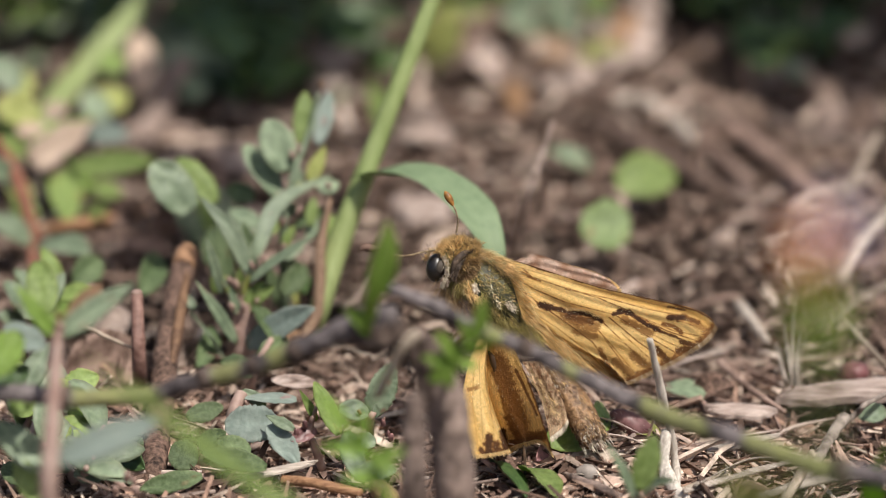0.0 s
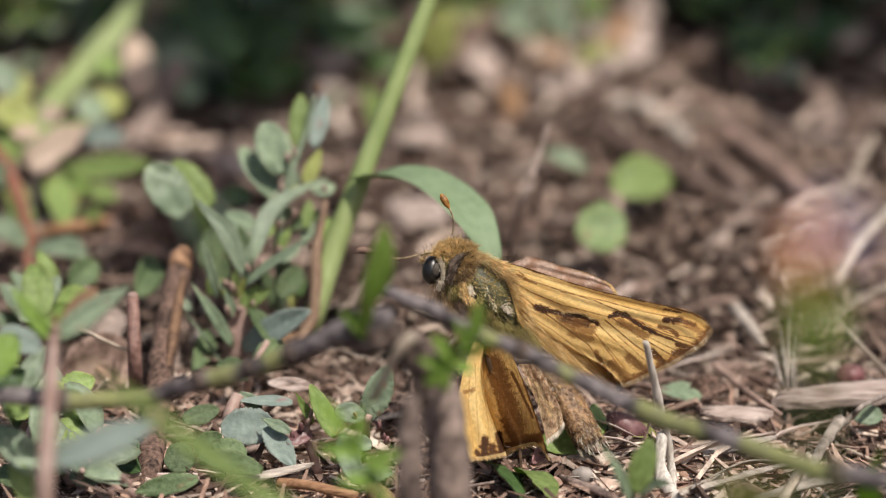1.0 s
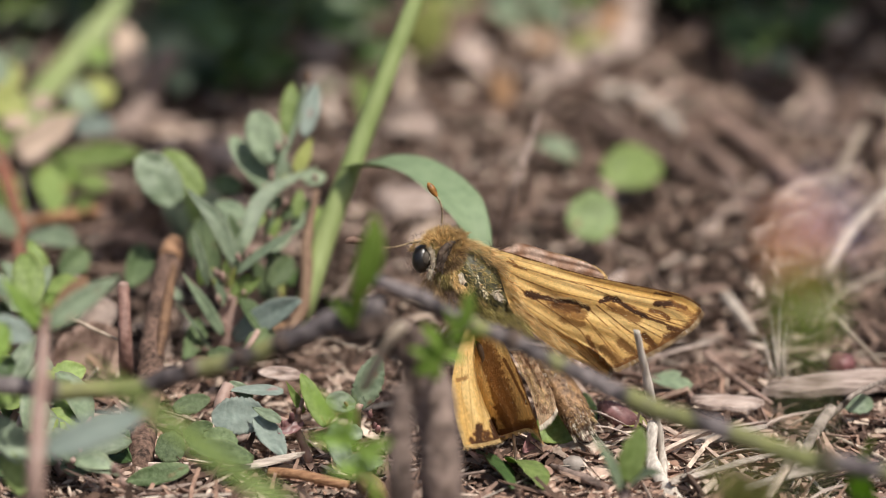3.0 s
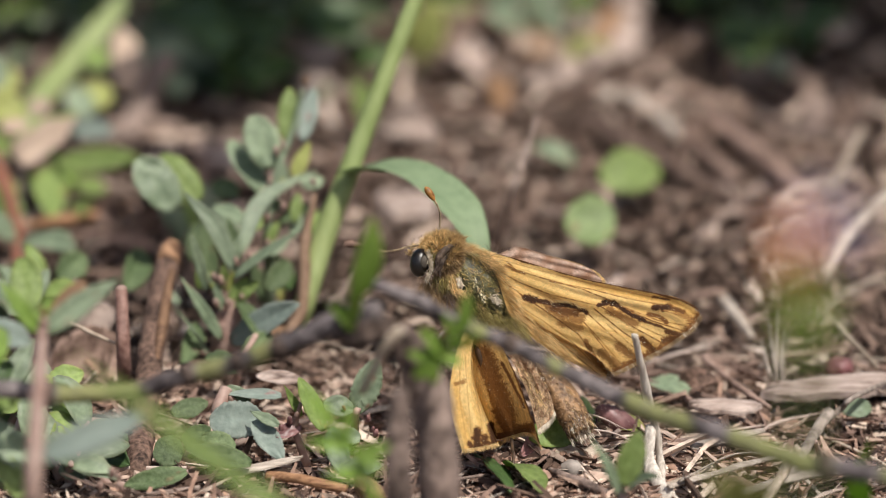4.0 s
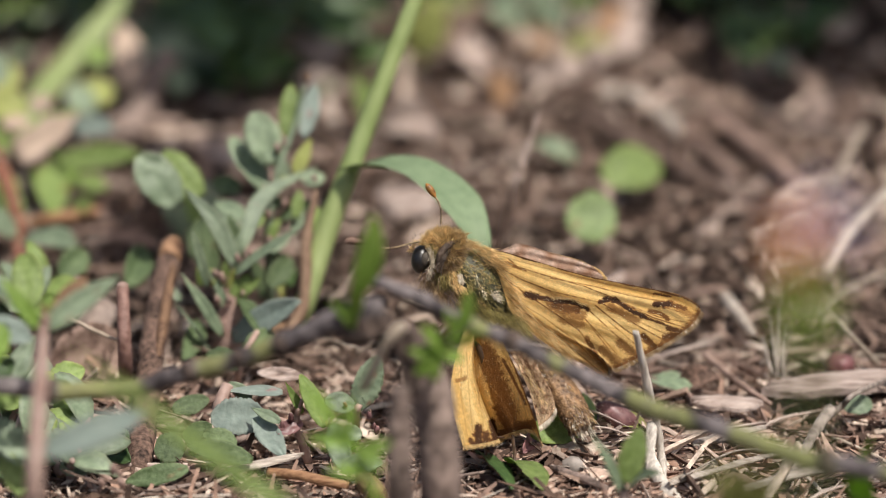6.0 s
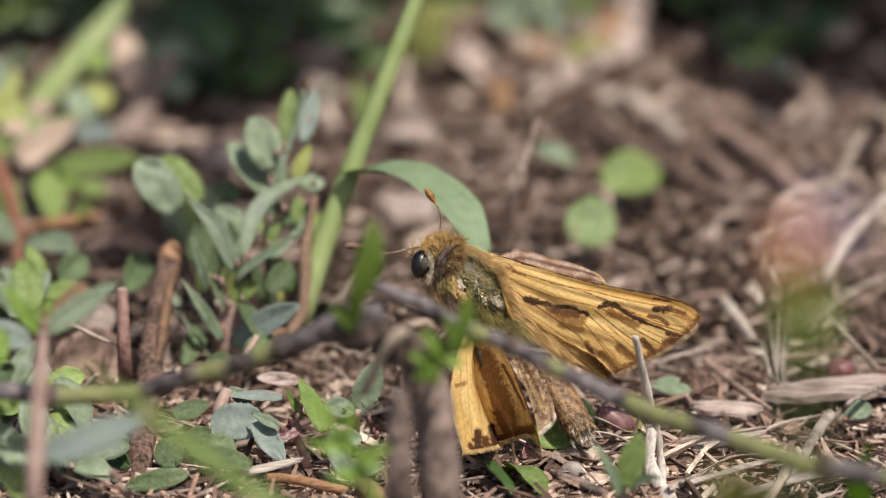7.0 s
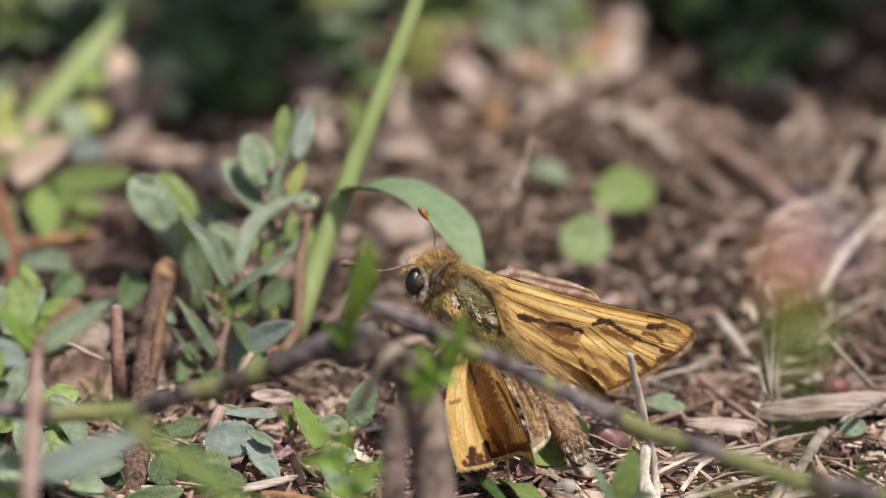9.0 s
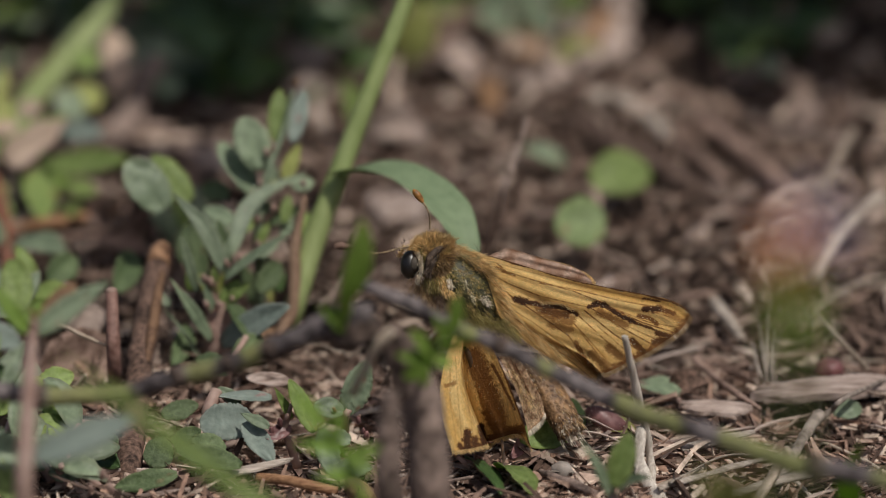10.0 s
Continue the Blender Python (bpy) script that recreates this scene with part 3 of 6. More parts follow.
    for line, cl in (([(0.87, 0.36, 14.29), (0.95, 0.61, 14.98), (0.84, 0.82, 15.56), (0.62, 0.98, 16)], [(0.65, 0.96, 15.93), (0.47, 1.07, 16.24), (0.25, 1.19, 16.58), (0.11, 1.27, 16.79)]),
                     ([(-0.51, -1.9, 13.92), (-1.23, -2.88, 14.16), (-2.12, -3.89, 14.3), (-3.01, -4.83, 14.64), (-4.14, -5.64, 15.35)], [(-4.07, -5.64, 15.35), (-4.53, -5.8, 15.49), (-4.96, -5.98, 15.59), (-5.28, -6.21, 15.53)])):
        hold = new("antenna")
        hold.parent = b
        root = Vector(line[0])
        hold.location = (root - HOME[b]) * MM
        HOME[hold] = root
        part("shaft", tube(line, [0.07, 0.055, 0.06], 30, 8, 0.3), HORN, hold, "thin ringed brown and cream shaft")
        part("club", tube(cl, [0.08, 0.2, 0.24, 0.19, 0.05], 18, 12), CLUB if not ant else BARK_RED, hold, "swollen orange-brown club")
        ant.append(hold)
    # legs
    for line in ([(1.86, -1.5, 8.46), (0.58, -3.5, 8.06), (0.07, -3.0, 5.92), (-0.33, -3.0, 2.0), (-0.5, -8.41, 0.7)],
                 [(2.77, -1.0, 7.88), (3.5, -2.0, 5.53), (3.16, -1.0, 1.98), (3.47, -6.53, 0.7)], [(3.89, 1.0, 7.11), (5.03, 2.0, 3.17), (5.27, -7.47, 0.7)]):
        part("leg", tube(line, [0.4, 0.32, 0.2, 0.14, 0.09], 20, 8, 0.1), FUR_DARK, b, "slender scaly brown leg")
    return ant


def soft(x, a, z):
    k = max(0.0, min(1.0, (x - a) / (z - a)))
    return k * k * (3 - 2 * k)


def far_wings(b):
    # fore wing, spread to the tail side
    marks = chain([(6.29, -3.53), (6.91, -3.78)], 0.3, 1.0) + chain([(6.84, -3.78), (8, -4.07), (9.31, -4.22), (10.19, -4.62)], 0.22, 1.0) + chain([(7.93, -4.26), (9.68, -4.98)], 0.62, 0.55) + chain([(8.04, -4.33), (9.49, -4.69)], 0.36, 0.8) + chain([(8.58, -5.24), (9.75, -5.64)], 0.4, 0.5)
    marks += chain([(10.99, -4.18), (12, -4.04)], 0.2, 1.0) + chain([(11.31, -4), (12.15, -4.18)], 0.24, 1.0) + chain([(11.93, -4.07), (12.88, -4.69), (13.9, -5.24)], 0.2, 1.0) + chain([(13.9, -5.24), (15.31, -5.86)], 0.1, 0.85) + chain([(11.68, -4.55), (13.31, -5.42)], 0.36, 0.55)
    marks += chain([(14.62, -4.4), (15.5, -4.4)], 0.3, 1.0) + chain([(15.42, -4.4), (16.44, -4.69)], 0.22, 0.8) + chain([(14.19, -4.87), (14.91, -5.06), (15.35, -5.42)], 0.2, 0.75) + chain([(14.48, -3.71), (15.57, -3.89)], 0.09, 0.8) + chain([(15.57, -4.33), (17.02, -5.35)], 0.3, 0.5)
    marks += chain([(17.53, -5.06), (16.88, -5.89), (15.93, -6.58), (14.77, -7.31), (13.31, -8), (11.86, -8.62)], 0.55, 0.66) + chain([(15.35, -6), (16.66, -6.22)], 0.24, 0.85) + chain([(13.68, -6.44), (14.62, -7.31)], 0.3, 0.75) + chain([(12.22, -6.8), (13.31, -7.68)], 0.42, 0.55) + chain([(15.13, -6.58), (15.93, -6.37)], 0.3, 0.8)
    # the last two chains paint the shade in the fold by the inner edge
    marks += chain([(11.13, -7.24), (12.15, -8.11)], 0.4, 0.5) + chain([(10.11, -6.51), (10.69, -7.6), (11.42, -8.55)], 0.22, 0.6) + chain([(10.26, -7.24), (11.13, -8.4)], 0.26, 0.5)
    marks += chain([(5.02, -1.53), (5.6, -1.71)], 0.1, 0.62) + chain([(5.46, -1.78), (6.26, -2.04)], 0.09, 0.6) + chain([(5.17, -1.35), (5.46, -1.56)], 0.08, 0.6)
    marks += chain([(3.97, -0.58), (5.67, -1.05), (7.86, -1.78), (10.04, -2.44), (12.22, -2.95), (14.41, -3.42), (16.22, -3.89), (17.24, -4.51), (17.57, -4.98)], 0.1, 0.85)
    veins = []
    for line, k in (([(4.22, -1.6), (5.86, -2.58), (7.86, -3.42), (10.99, -4.22)], 0.4), ([(4.4, -1.35), (7.31, -2.33), (10.04, -3.16), (11.93, -3.97)], 0.45), ([(7.86, -2.58), (10.59, -3.16), (12.95, -3.82), (15.13, -4.26)], 0.4), ([(4.77, -1.13), (7.86, -2.04), (11.13, -2.95), (14.77, -3.82)], 0.22),
                    ([(12, -4.07), (14.41, -5.27), (16.59, -6)], 0.5), ([(11.13, -4.26), (13.31, -5.71), (15.35, -6.88)], 0.5), ([(10.69, -4.4), (12.59, -6), (14.62, -7.38)], 0.5), ([(10.19, -4.62), (11.86, -6.22), (13.68, -7.82)], 0.42), ([(9.68, -4.87), (11.13, -6.51), (12.59, -8.26)], 0.4),
                    ([(6.04, -3.42), (7.86, -4.69), (9.6, -5.97), (10.33, -6.95)], 0.5), ([(5.49, -4.33), (7.49, -5.78), (9.49, -7.42), (10.95, -8.69)], 0.4), ([(5.31, -3.78), (7.31, -5.06), (9.31, -6.58), (10.59, -7.97)], 0.3), ([(4.22, -1.78), (5.13, -2.69), (6.04, -3.42)], 0.5), ([(14.41, -4.33), (16.04, -4.91), (17.39, -5.27)], 0.4), ([(10.4, -5.78), (11.5, -7.24), (12.15, -8.4)], 0.4), ([(11.5, -5.42), (13.13, -6.88), (14.11, -7.68)], 0.35), ([(12.95, -5.24), (14.95, -6.22), (16.01, -6.58)], 0.35), ([(12.59, -4.33), (14.77, -5.24), (17.02, -5.71)], 0.4)):
        veins += chain(line, 0.07, min(0.85, k * 1.6))
    ribs = 15

    def relief(s, t):
        d = 0.9 * s - 0.3 * math.sin(math.pi * t) * s - 0.035 * math.sin(t * math.pi * ribs) * min(1, s * 1.6) - 0.42 * noise.noise(Vector((s * 1.3, t * 9, 6))) * min(1, s * 1.5)
        d += 0.22 * math.exp(-((t - 0.42) / 0.05) ** 2) * soft(s, 0.1, 0.35) * (1 - soft(s, 0.5, 0.8))
        return d + 1.3 * soft(t, 0.75, 0.84) * s
    bm, edge, sheet = membrane([(3.97, -0.58), (5.67, -1.05), (7.86, -1.78), (10.04, -2.44), (12.22, -2.95), (14.41, -3.42), (16.22, -3.86), (17.24, -4.44), (17.57, -4.98)],
                               [(5.13, -4.4), (5.67, -5.24), (6.48, -6), (7.49, -6.8), (8.58, -7.46), (9.68, -8.11), (10.59, -8.69), (11.42, -9.13)],
                               [(17.57, -4.98), (17.02, -5.78), (16.04, -6.51), (14.77, -7.28), (13.31, -7.97), (11.93, -8.58), (11.6, -8.44), (11.42, -9.13)],
                               relief, lambda q, s, t: scale_colour(q, s, t, marks, veins, 0.5), 280, 240)
    w = part("fore_wing", bm, WING, b, "golden orange upper side with a black streak and dusky margin")
    part("scale_coat", scale_coat(sheet, 4200, 0.13, 0.012), WING, w, "raised golden scales", False)
    # pale specks painted as glints, mostly on the dark marks
    part("glints", scale_coat(sheet, 430, 0.06, 0.014, fixed=(0.9, 0.8, 0.55), dark_only=True), GLINT, w, "pale scales painted as glints over the dark marks", False)
    part("wing_fringe", fringe(edge, 1150, 0.36, 0.022), FUR_BROWN, w, "ragged brown fringe", False)
    part("fringe_tips", fringe(edge, 190, 0.36, 0.02), FUR_PALE, w, "pale tips in the fringe", False)
    part("streak_hair", tuft([leaning(7.86, -3.82, -0.2), leaning(8.77, -3.86, -0.1), leaning(10.11, -4.37, 0.0)], 80, 0.03, (0.65, -0.25, -0.75), 0.26, 0.016, 0.15), FUR, w, "gold hairs combed over the black streak", False)
    part("wing_hair", tuft([leaning(5.49, -4.4, -0.3), leaning(6.58, -5.42, -0.2), leaning(7.86, -6.58, 0.1), leaning(8.95, -7.42, 0.5)], 700, 0.22, (0.8, -0.12, -0.85), 0.9, 0.012, 0.16), FUR, w, "long pale golden hair over the inner edge", False)
    bm = bmesh.new()
    for _ in range(34):
        root = leaning(3.93, -0.55, 0.2).lerp(leaning(5.38, -0.55, 0.9), rnd.random())
        hair(bm, root, Vector((rnd.gauss(0.15, 0.4), -0.2, 1)), rnd.uniform(0.4, 1.0), 0.013)
    part("bristles", bm, FUR_DARK, b, "stiff dark bristles at the wing root", False)
    # hind wing, behind it
    pale = lambda q, s, t: tuple((Vector((0.56, 0.42, 0.35)) * (1 + 0.35 * noise.noise(q * 4.0) + 0.25 * noise.noise(Vector((s * 50, t * 12, 1))))).lerp(Vector((0.34, 0.19, 0.12)), max(0, min(1, 0.25 + 0.6 * s * t + noise.noise(q * 1.4)))).lerp(Vector((0.62, 0.45, 0.18)), max(0, 1 - t / 0.07) * soft(s, 0.5, 0.8)))
    bm, edge, sheet = membrane([(4.58, -0.76), (5.31, -0.47), (5.97, -0.33), (7.86, -0.91), (9.68, -1.42), (10.62, -1.89)], [(4.77, -1.78), (6.04, -2.15), (7.31, -2.58), (8.58, -3.02), (10.04, -3.46), (10.95, -3.82)],
                               [(10.62, -1.89), (11.06, -2.26), (11.35, -2.8), (10.95, -3.82)], lambda s, t: 1.6 + 1.2 * s + 0.05 * math.sin(t * 20), pale, 110, 60)
    w = part("hind_wing", bm, WING, b, "pale pinkish brown underside with a golden edge")
    part("wing_fringe", fringe(edge, 260, 0.3, 0.03), FUR, w, "golden fringe", False)
    part("scale_coat", scale_coat(sheet, 900, 0.14, 0.014), WING, w, "raised pinkish scales", False)


def near_wings(b):
    # fore wing, hanging towards the lens, folded once along its length
    marks = chain([(2.98, -12.15), (2.91, -13.06)], 0.36, 0.95) + chain([(3.42, -12.51), (3.35, -13.17)], 0.32, 0.9) + chain([(3.86, -11.79), (4.07, -13.06)], 0.3, 0.95) + chain([(2.47, -12.88), (2.69, -13.28)], 0.26, 0.9) + chain([(2.69, -12.51), (3.86, -12.99)], 0.2, 0.8)
    # the long bands beside the fold also paint shade on the turned half
    marks += chain([(4.29, -10.88), (4.95, -12.15), (6.4, -12.04)], 0.5, 0.72) + chain([(4.4, -12.51), (6.22, -12.19)], 0.35, 0.85) + chain([(3.71, -7.6), (4.4, -9.06), (5.31, -10.88)], 0.22, 0.6) + chain([(4.66, -7.78), (5.49, -9.42), (6.04, -10.69)], 0.13, 0.7) + chain([(3.31, -7.97), (3.93, -9.6), (4.4, -11.6)], 0.3, 0.55)
    # the last, widest band paints brown shade over the whole turned half
    marks += chain([(5.13, -7.6), (5.89, -9.6), (6.58, -11.6), (7.02, -13.13)], 0.1, 0.65) + chain([(1.67, -9.06), (2.22, -8.88)], 0.2, 0.5) + chain([(3.56, -7.24), (4.51, -9.79), (5.13, -12.15)], 0.85, 0.62)
    veins = []
    for line in ([(2.33, -7.24), (2.4, -9.42), (2.58, -12.33)], [(2.69, -7.6), (2.98, -9.6), (3.31, -12.15)], [(1.96, -7.97), (1.89, -10.15), (2.26, -12.7)], [(4.22, -7.24), (5.13, -9.42), (5.67, -11.97)], [(4.95, -7.6), (5.67, -9.79), (6.22, -11.97)]):
        veins += chain(line, 0.06, 0.34)

    def relief(s, t):
        step = soft(t, 0.29, 0.33) * 5.6 - 4.6 * max(0.0, t - 0.33) / 0.67
        return -0.6 - 3.6 * s + step * s ** 0.6 - 0.12 * noise.noise(Vector((s * 1.5, t * 14, 2))) * s
    bm, edge, sheet = membrane([(2.26, -5.78), (1.71, -7.24), (1.31, -9.06), (1.31, -10.33), (1.56, -11.79), (1.96, -13.35)],
                               [(4.4, -5.78), (4.87, -7.06), (5.53, -8.51), (6.11, -10.15), (6.62, -11.68), (7.06, -13.28)],
                               [(1.96, -13.39), (3.06, -13.28), (4.15, -13.06), (4.58, -12.77), (5.31, -12.55), (6.11, -12.37), (6.62, -12.62), (7.06, -13.28)],
                               relief, lambda q, s, t: scale_colour(q, s, t, marks, veins, 0.3), 220, 200)
    w = part("fore_wing", bm, WING, b, "golden orange upper side, folded, with brown marks at the margin")
    hanging = w
    part("scale_coat", scale_coat(sheet, 2400, 0.14, 0.012), WING, w, "raised golden scales", False)
    part("glints", scale_coat(sheet, 160, 0.06, 0.014, fixed=(0.9, 0.8, 0.55)), GLINT, w, "scattered pale scales painted as glints", False)
    part("wing_fringe", fringe(edge, 900, 0.36, 0.024), FUR, w, "golden fringe", False)
    # hind wing
    spk = lambda q, s, t: tuple(Vector((0.66, 0.50, 0.34)).lerp(Vector((0.24, 0.12, 0.06)), max(0, min(1, 0.55 - 0.4 * s * s + 0.9 * noise.noise(q * 3.0) + 0.7 * noise.noise(q * 9.0)))))
    bm, edge, sheet = membrane([(5.13, -7.24), (5.86, -8.69), (6.48, -10.33), (6.91, -12.22)], [(6.33, -7.24), (7.13, -8.69), (7.78, -9.97), (8.04, -11.06)],
                               [(6.91, -12.22), (7.35, -11.9), (7.71, -11.6), (8.04, -11.06)], lambda s, t: -1.2 - 0.4 * s - 0.3 * noise.noise(Vector((s * 2, t * 4, 5))), spk, 110, 80)
    w = part("hind_wing", bm, WING, b, "frosted brown underside flecked with pale scales")
    part("scale_coat", scale_coat(sheet, 1500, 0.15, 0.017, (0.6, 0.9, 1.2, 1.7)), WING, w, "raised frosted scales", False)
    part("wing_fringe", fringe(edge, 320, 0.42, 0.022, (0, -0.2, -0.2)), FUR_PALE, w, "pale fringe", False)
    part("inner_hair", tuft([leaning(5.49, -7.78, -1.4), leaning(6.4, -9.06, -1.7), leaning(7.31, -10.69, -1.8)], 110, 0.22, (0.55, -0.2, -0.8), 0.6, 0.012, 0.25), FUR, w, "long pale hair along the inner edge", False)
    return hanging


def butterfly():
    b = thing("butterfly", (4.45, 0.0, 3.56), "golden orange skipper butterfly with brown wing marks, resting low over litter", "butterfly")
    ant = body(b)
    far_wings(b)
    return b, ant, near_wings(b)


BUTTERFLY, ANTENNAE, HANGING_WING = butterfly()


# ---- plants ----
def plant(name, base, label, stems, leaves, category="weed", buds=(), group=""):
    """stems: (material, points, radii); leaves: (material, base, tip, width, options)."""
    p = thing(name, base, label, category, group)
    for mat, pts, radii in stems:
        part("stem", tube(pts, radii, 6 * len(pts), 10, 0.12, rnd.random() * 9), mat, p)
    for mat, a, z, w, *o in leaves:
        opts = dict(rough=0.13, seed=rnd.random() * 50, bend=rnd.uniform(0.05, 0.14), cup=rnd.uniform(0.15, 0.35))
        opts.update(o[0] if o else {})
        part("leaf", leaf(a, z, w, **opts), mat, p)
    for mat, c, r in buds:
        part("bud", ball(c, (r * 0.9, r * 0.42, r * 0.42), frame_of((0.3 * math.sin(c[0] * 5), -0.3, 1)), 14, 0.5, 3.5, rnd.random() * 9), mat, p, "small pinkish bud")
    return p


V = dict(shape="oval")
N = dict(shape="lance")
R = dict(shape="round")
SUN = dict(face=(0.3, -0.4, 0.87), bend=0.05, cup=0.12)

OPEN = dict(face=(0.1, -0.75, 0.65), bend=0.03, cup=0.12)
OVAL, LONG, ROUND = dict(OPEN, shape="oval"), dict(OPEN, shape="lance"), dict(OPEN, shape="round")
TOOTHED = dict(OPEN, shape="oval", teeth=0.018, n=60)

# leafy weeds with sage-green leaves, beside the butterfly
plant("spurge_weed", (-13.77, 13.91, -0.5), "sage green spurge with oval leaves and pink stem rooted in litter",
      [(PINKSTEM, [(-13.85, 12.86, -0.5), (-13.63, 12, 1.88), (-13.39, 12.5, 3.93), (-13.2, 13, 5.37), (-13.01, 13.5, 7.01)], [1.0, 0.95, 0.85, 0.6, 0.3]), (PINKSTEM, [(-13.4, 12.5, 3.73), (-14.04, 13, 4.96), (-14.68, 13, 5.98)], [0.5, 0.4, 0.25])],
      [(BLUESAGE, (-13.21, 11, 2.39), (-8.55, 8, 6.2), 2.1, OVAL), (SAGE, (-13.81, 11, 2.55), (-16.49, 10, 7.46), 0.9, LONG), (SAGE, (-14.85, 12.5, 5.48), (-15.79, 12, 9.62), 0.75, OVAL), (SAGE, (-12.84, 13, 6.59), (-16.5, 15, 11.73), 1.25, dict(LONG, droop=[(-14.4, 14, 9.54)])),
       (SAGE, (-13.06, 12.5, 6.37), (-8.55, 11, 10.22), 1.1, dict(LONG, face=(0.35, -0.4, 0.85))), (GREEN, (-13.22, 12, 4.45), (-12.07, 12.5, 6.37), 1.3, OVAL), (SAGE, (-17.19, 19, 9.05), (-19.8, 20, 12.29), 3.0, ROUND), (GREEN, (-15.7, 22, 8.64), (-18.4, 24, 11.16), 2.2, ROUND),
       (GREEN, (-13.66, 13, 5.37), (-13.67, 13, 7.4), 0.7, LONG), (SAGE, (-13.91, 12.5, 4.95), (-14.76, 12.5, 6.77), 0.6, LONG), (YELLOWED, (-13.38, 12.5, 5.15), (-13.05, 12.5, 6.98), 0.55, LONG), (SAGE, (-13.64, 12, 4.12), (-14.26, 12, 5.75), 0.7, OVAL), (GREEN, (-12.87, 12, 4.93), (-11.33, 12, 6.35), 0.8, OVAL), (SAGE, (-13.09, 13.5, 6.81), (-12.62, 14, 9.06), 0.7, LONG), (SHADED_GREEN, (-12.8, 16, 6.3), (-13.56, 17, 9.19), 1.0, LONG), (GREEN, (-15.42, 14, 5), (-15.27, 14, 7.03), 0.7, OVAL), (SHADED_GREEN, (-13.52, 13, 1.29), (-10.87, 14, 2.34), 1.0, OVAL), (YELLOWED, (-14.42, 13, 5.37), (-14.69, 13.5, 6.48), 0.6, OVAL), (SAGE, (-16.67, 12, 4.73), (-17.55, 12.5, 5.48), 0.7, OVAL), (SAGE, (-14.59, 11, 1.25), (-17.05, 12, 4.53), 0.5, dict(LONG, face=(0.8, -0.4, 0.4))), (RUST, (-12.03, 14, 1.23), (-8.6, 15, 1.96), 0.9, LONG), (SHADED_GREEN, (-14.54, 16, 5.07), (-15.3, 17, 8.79), 1.1, LONG)],
      buds=[(PINKSTEM, (-12.49, 12, 5.14), 0.4), (PINKSTEM, (-14.19, 11.8, 4.81), 0.5), (PINKSTEM, (-13.41, 11.4, 4.96), 0.5), (PINKSTEM, (-12.75, 11, 2.68), 0.45), (RUST, (-10.05, 12, 2.5), 0.4), (PINKSTEM, (-12.83, 12.8, 7.47), 0.4), (PINKSTEM, (-13.89, 12.5, 6.17), 0.5), (PINKSTEM, (-14.31, 12.5, 6.45), 0.45), (PINKSTEM, (-11.99, 13, 7.72), 0.4), (RUST, (-12.14, 12.6, 7.38), 0.3), (YELLOWED, (-14.5, 12.4, 5.84), 0.3), (PINKSTEM, (-13.06, 11.6, 3.26), 0.5), (PINKSTEM, (-13.82, 11.5, 3.09), 0.5)])
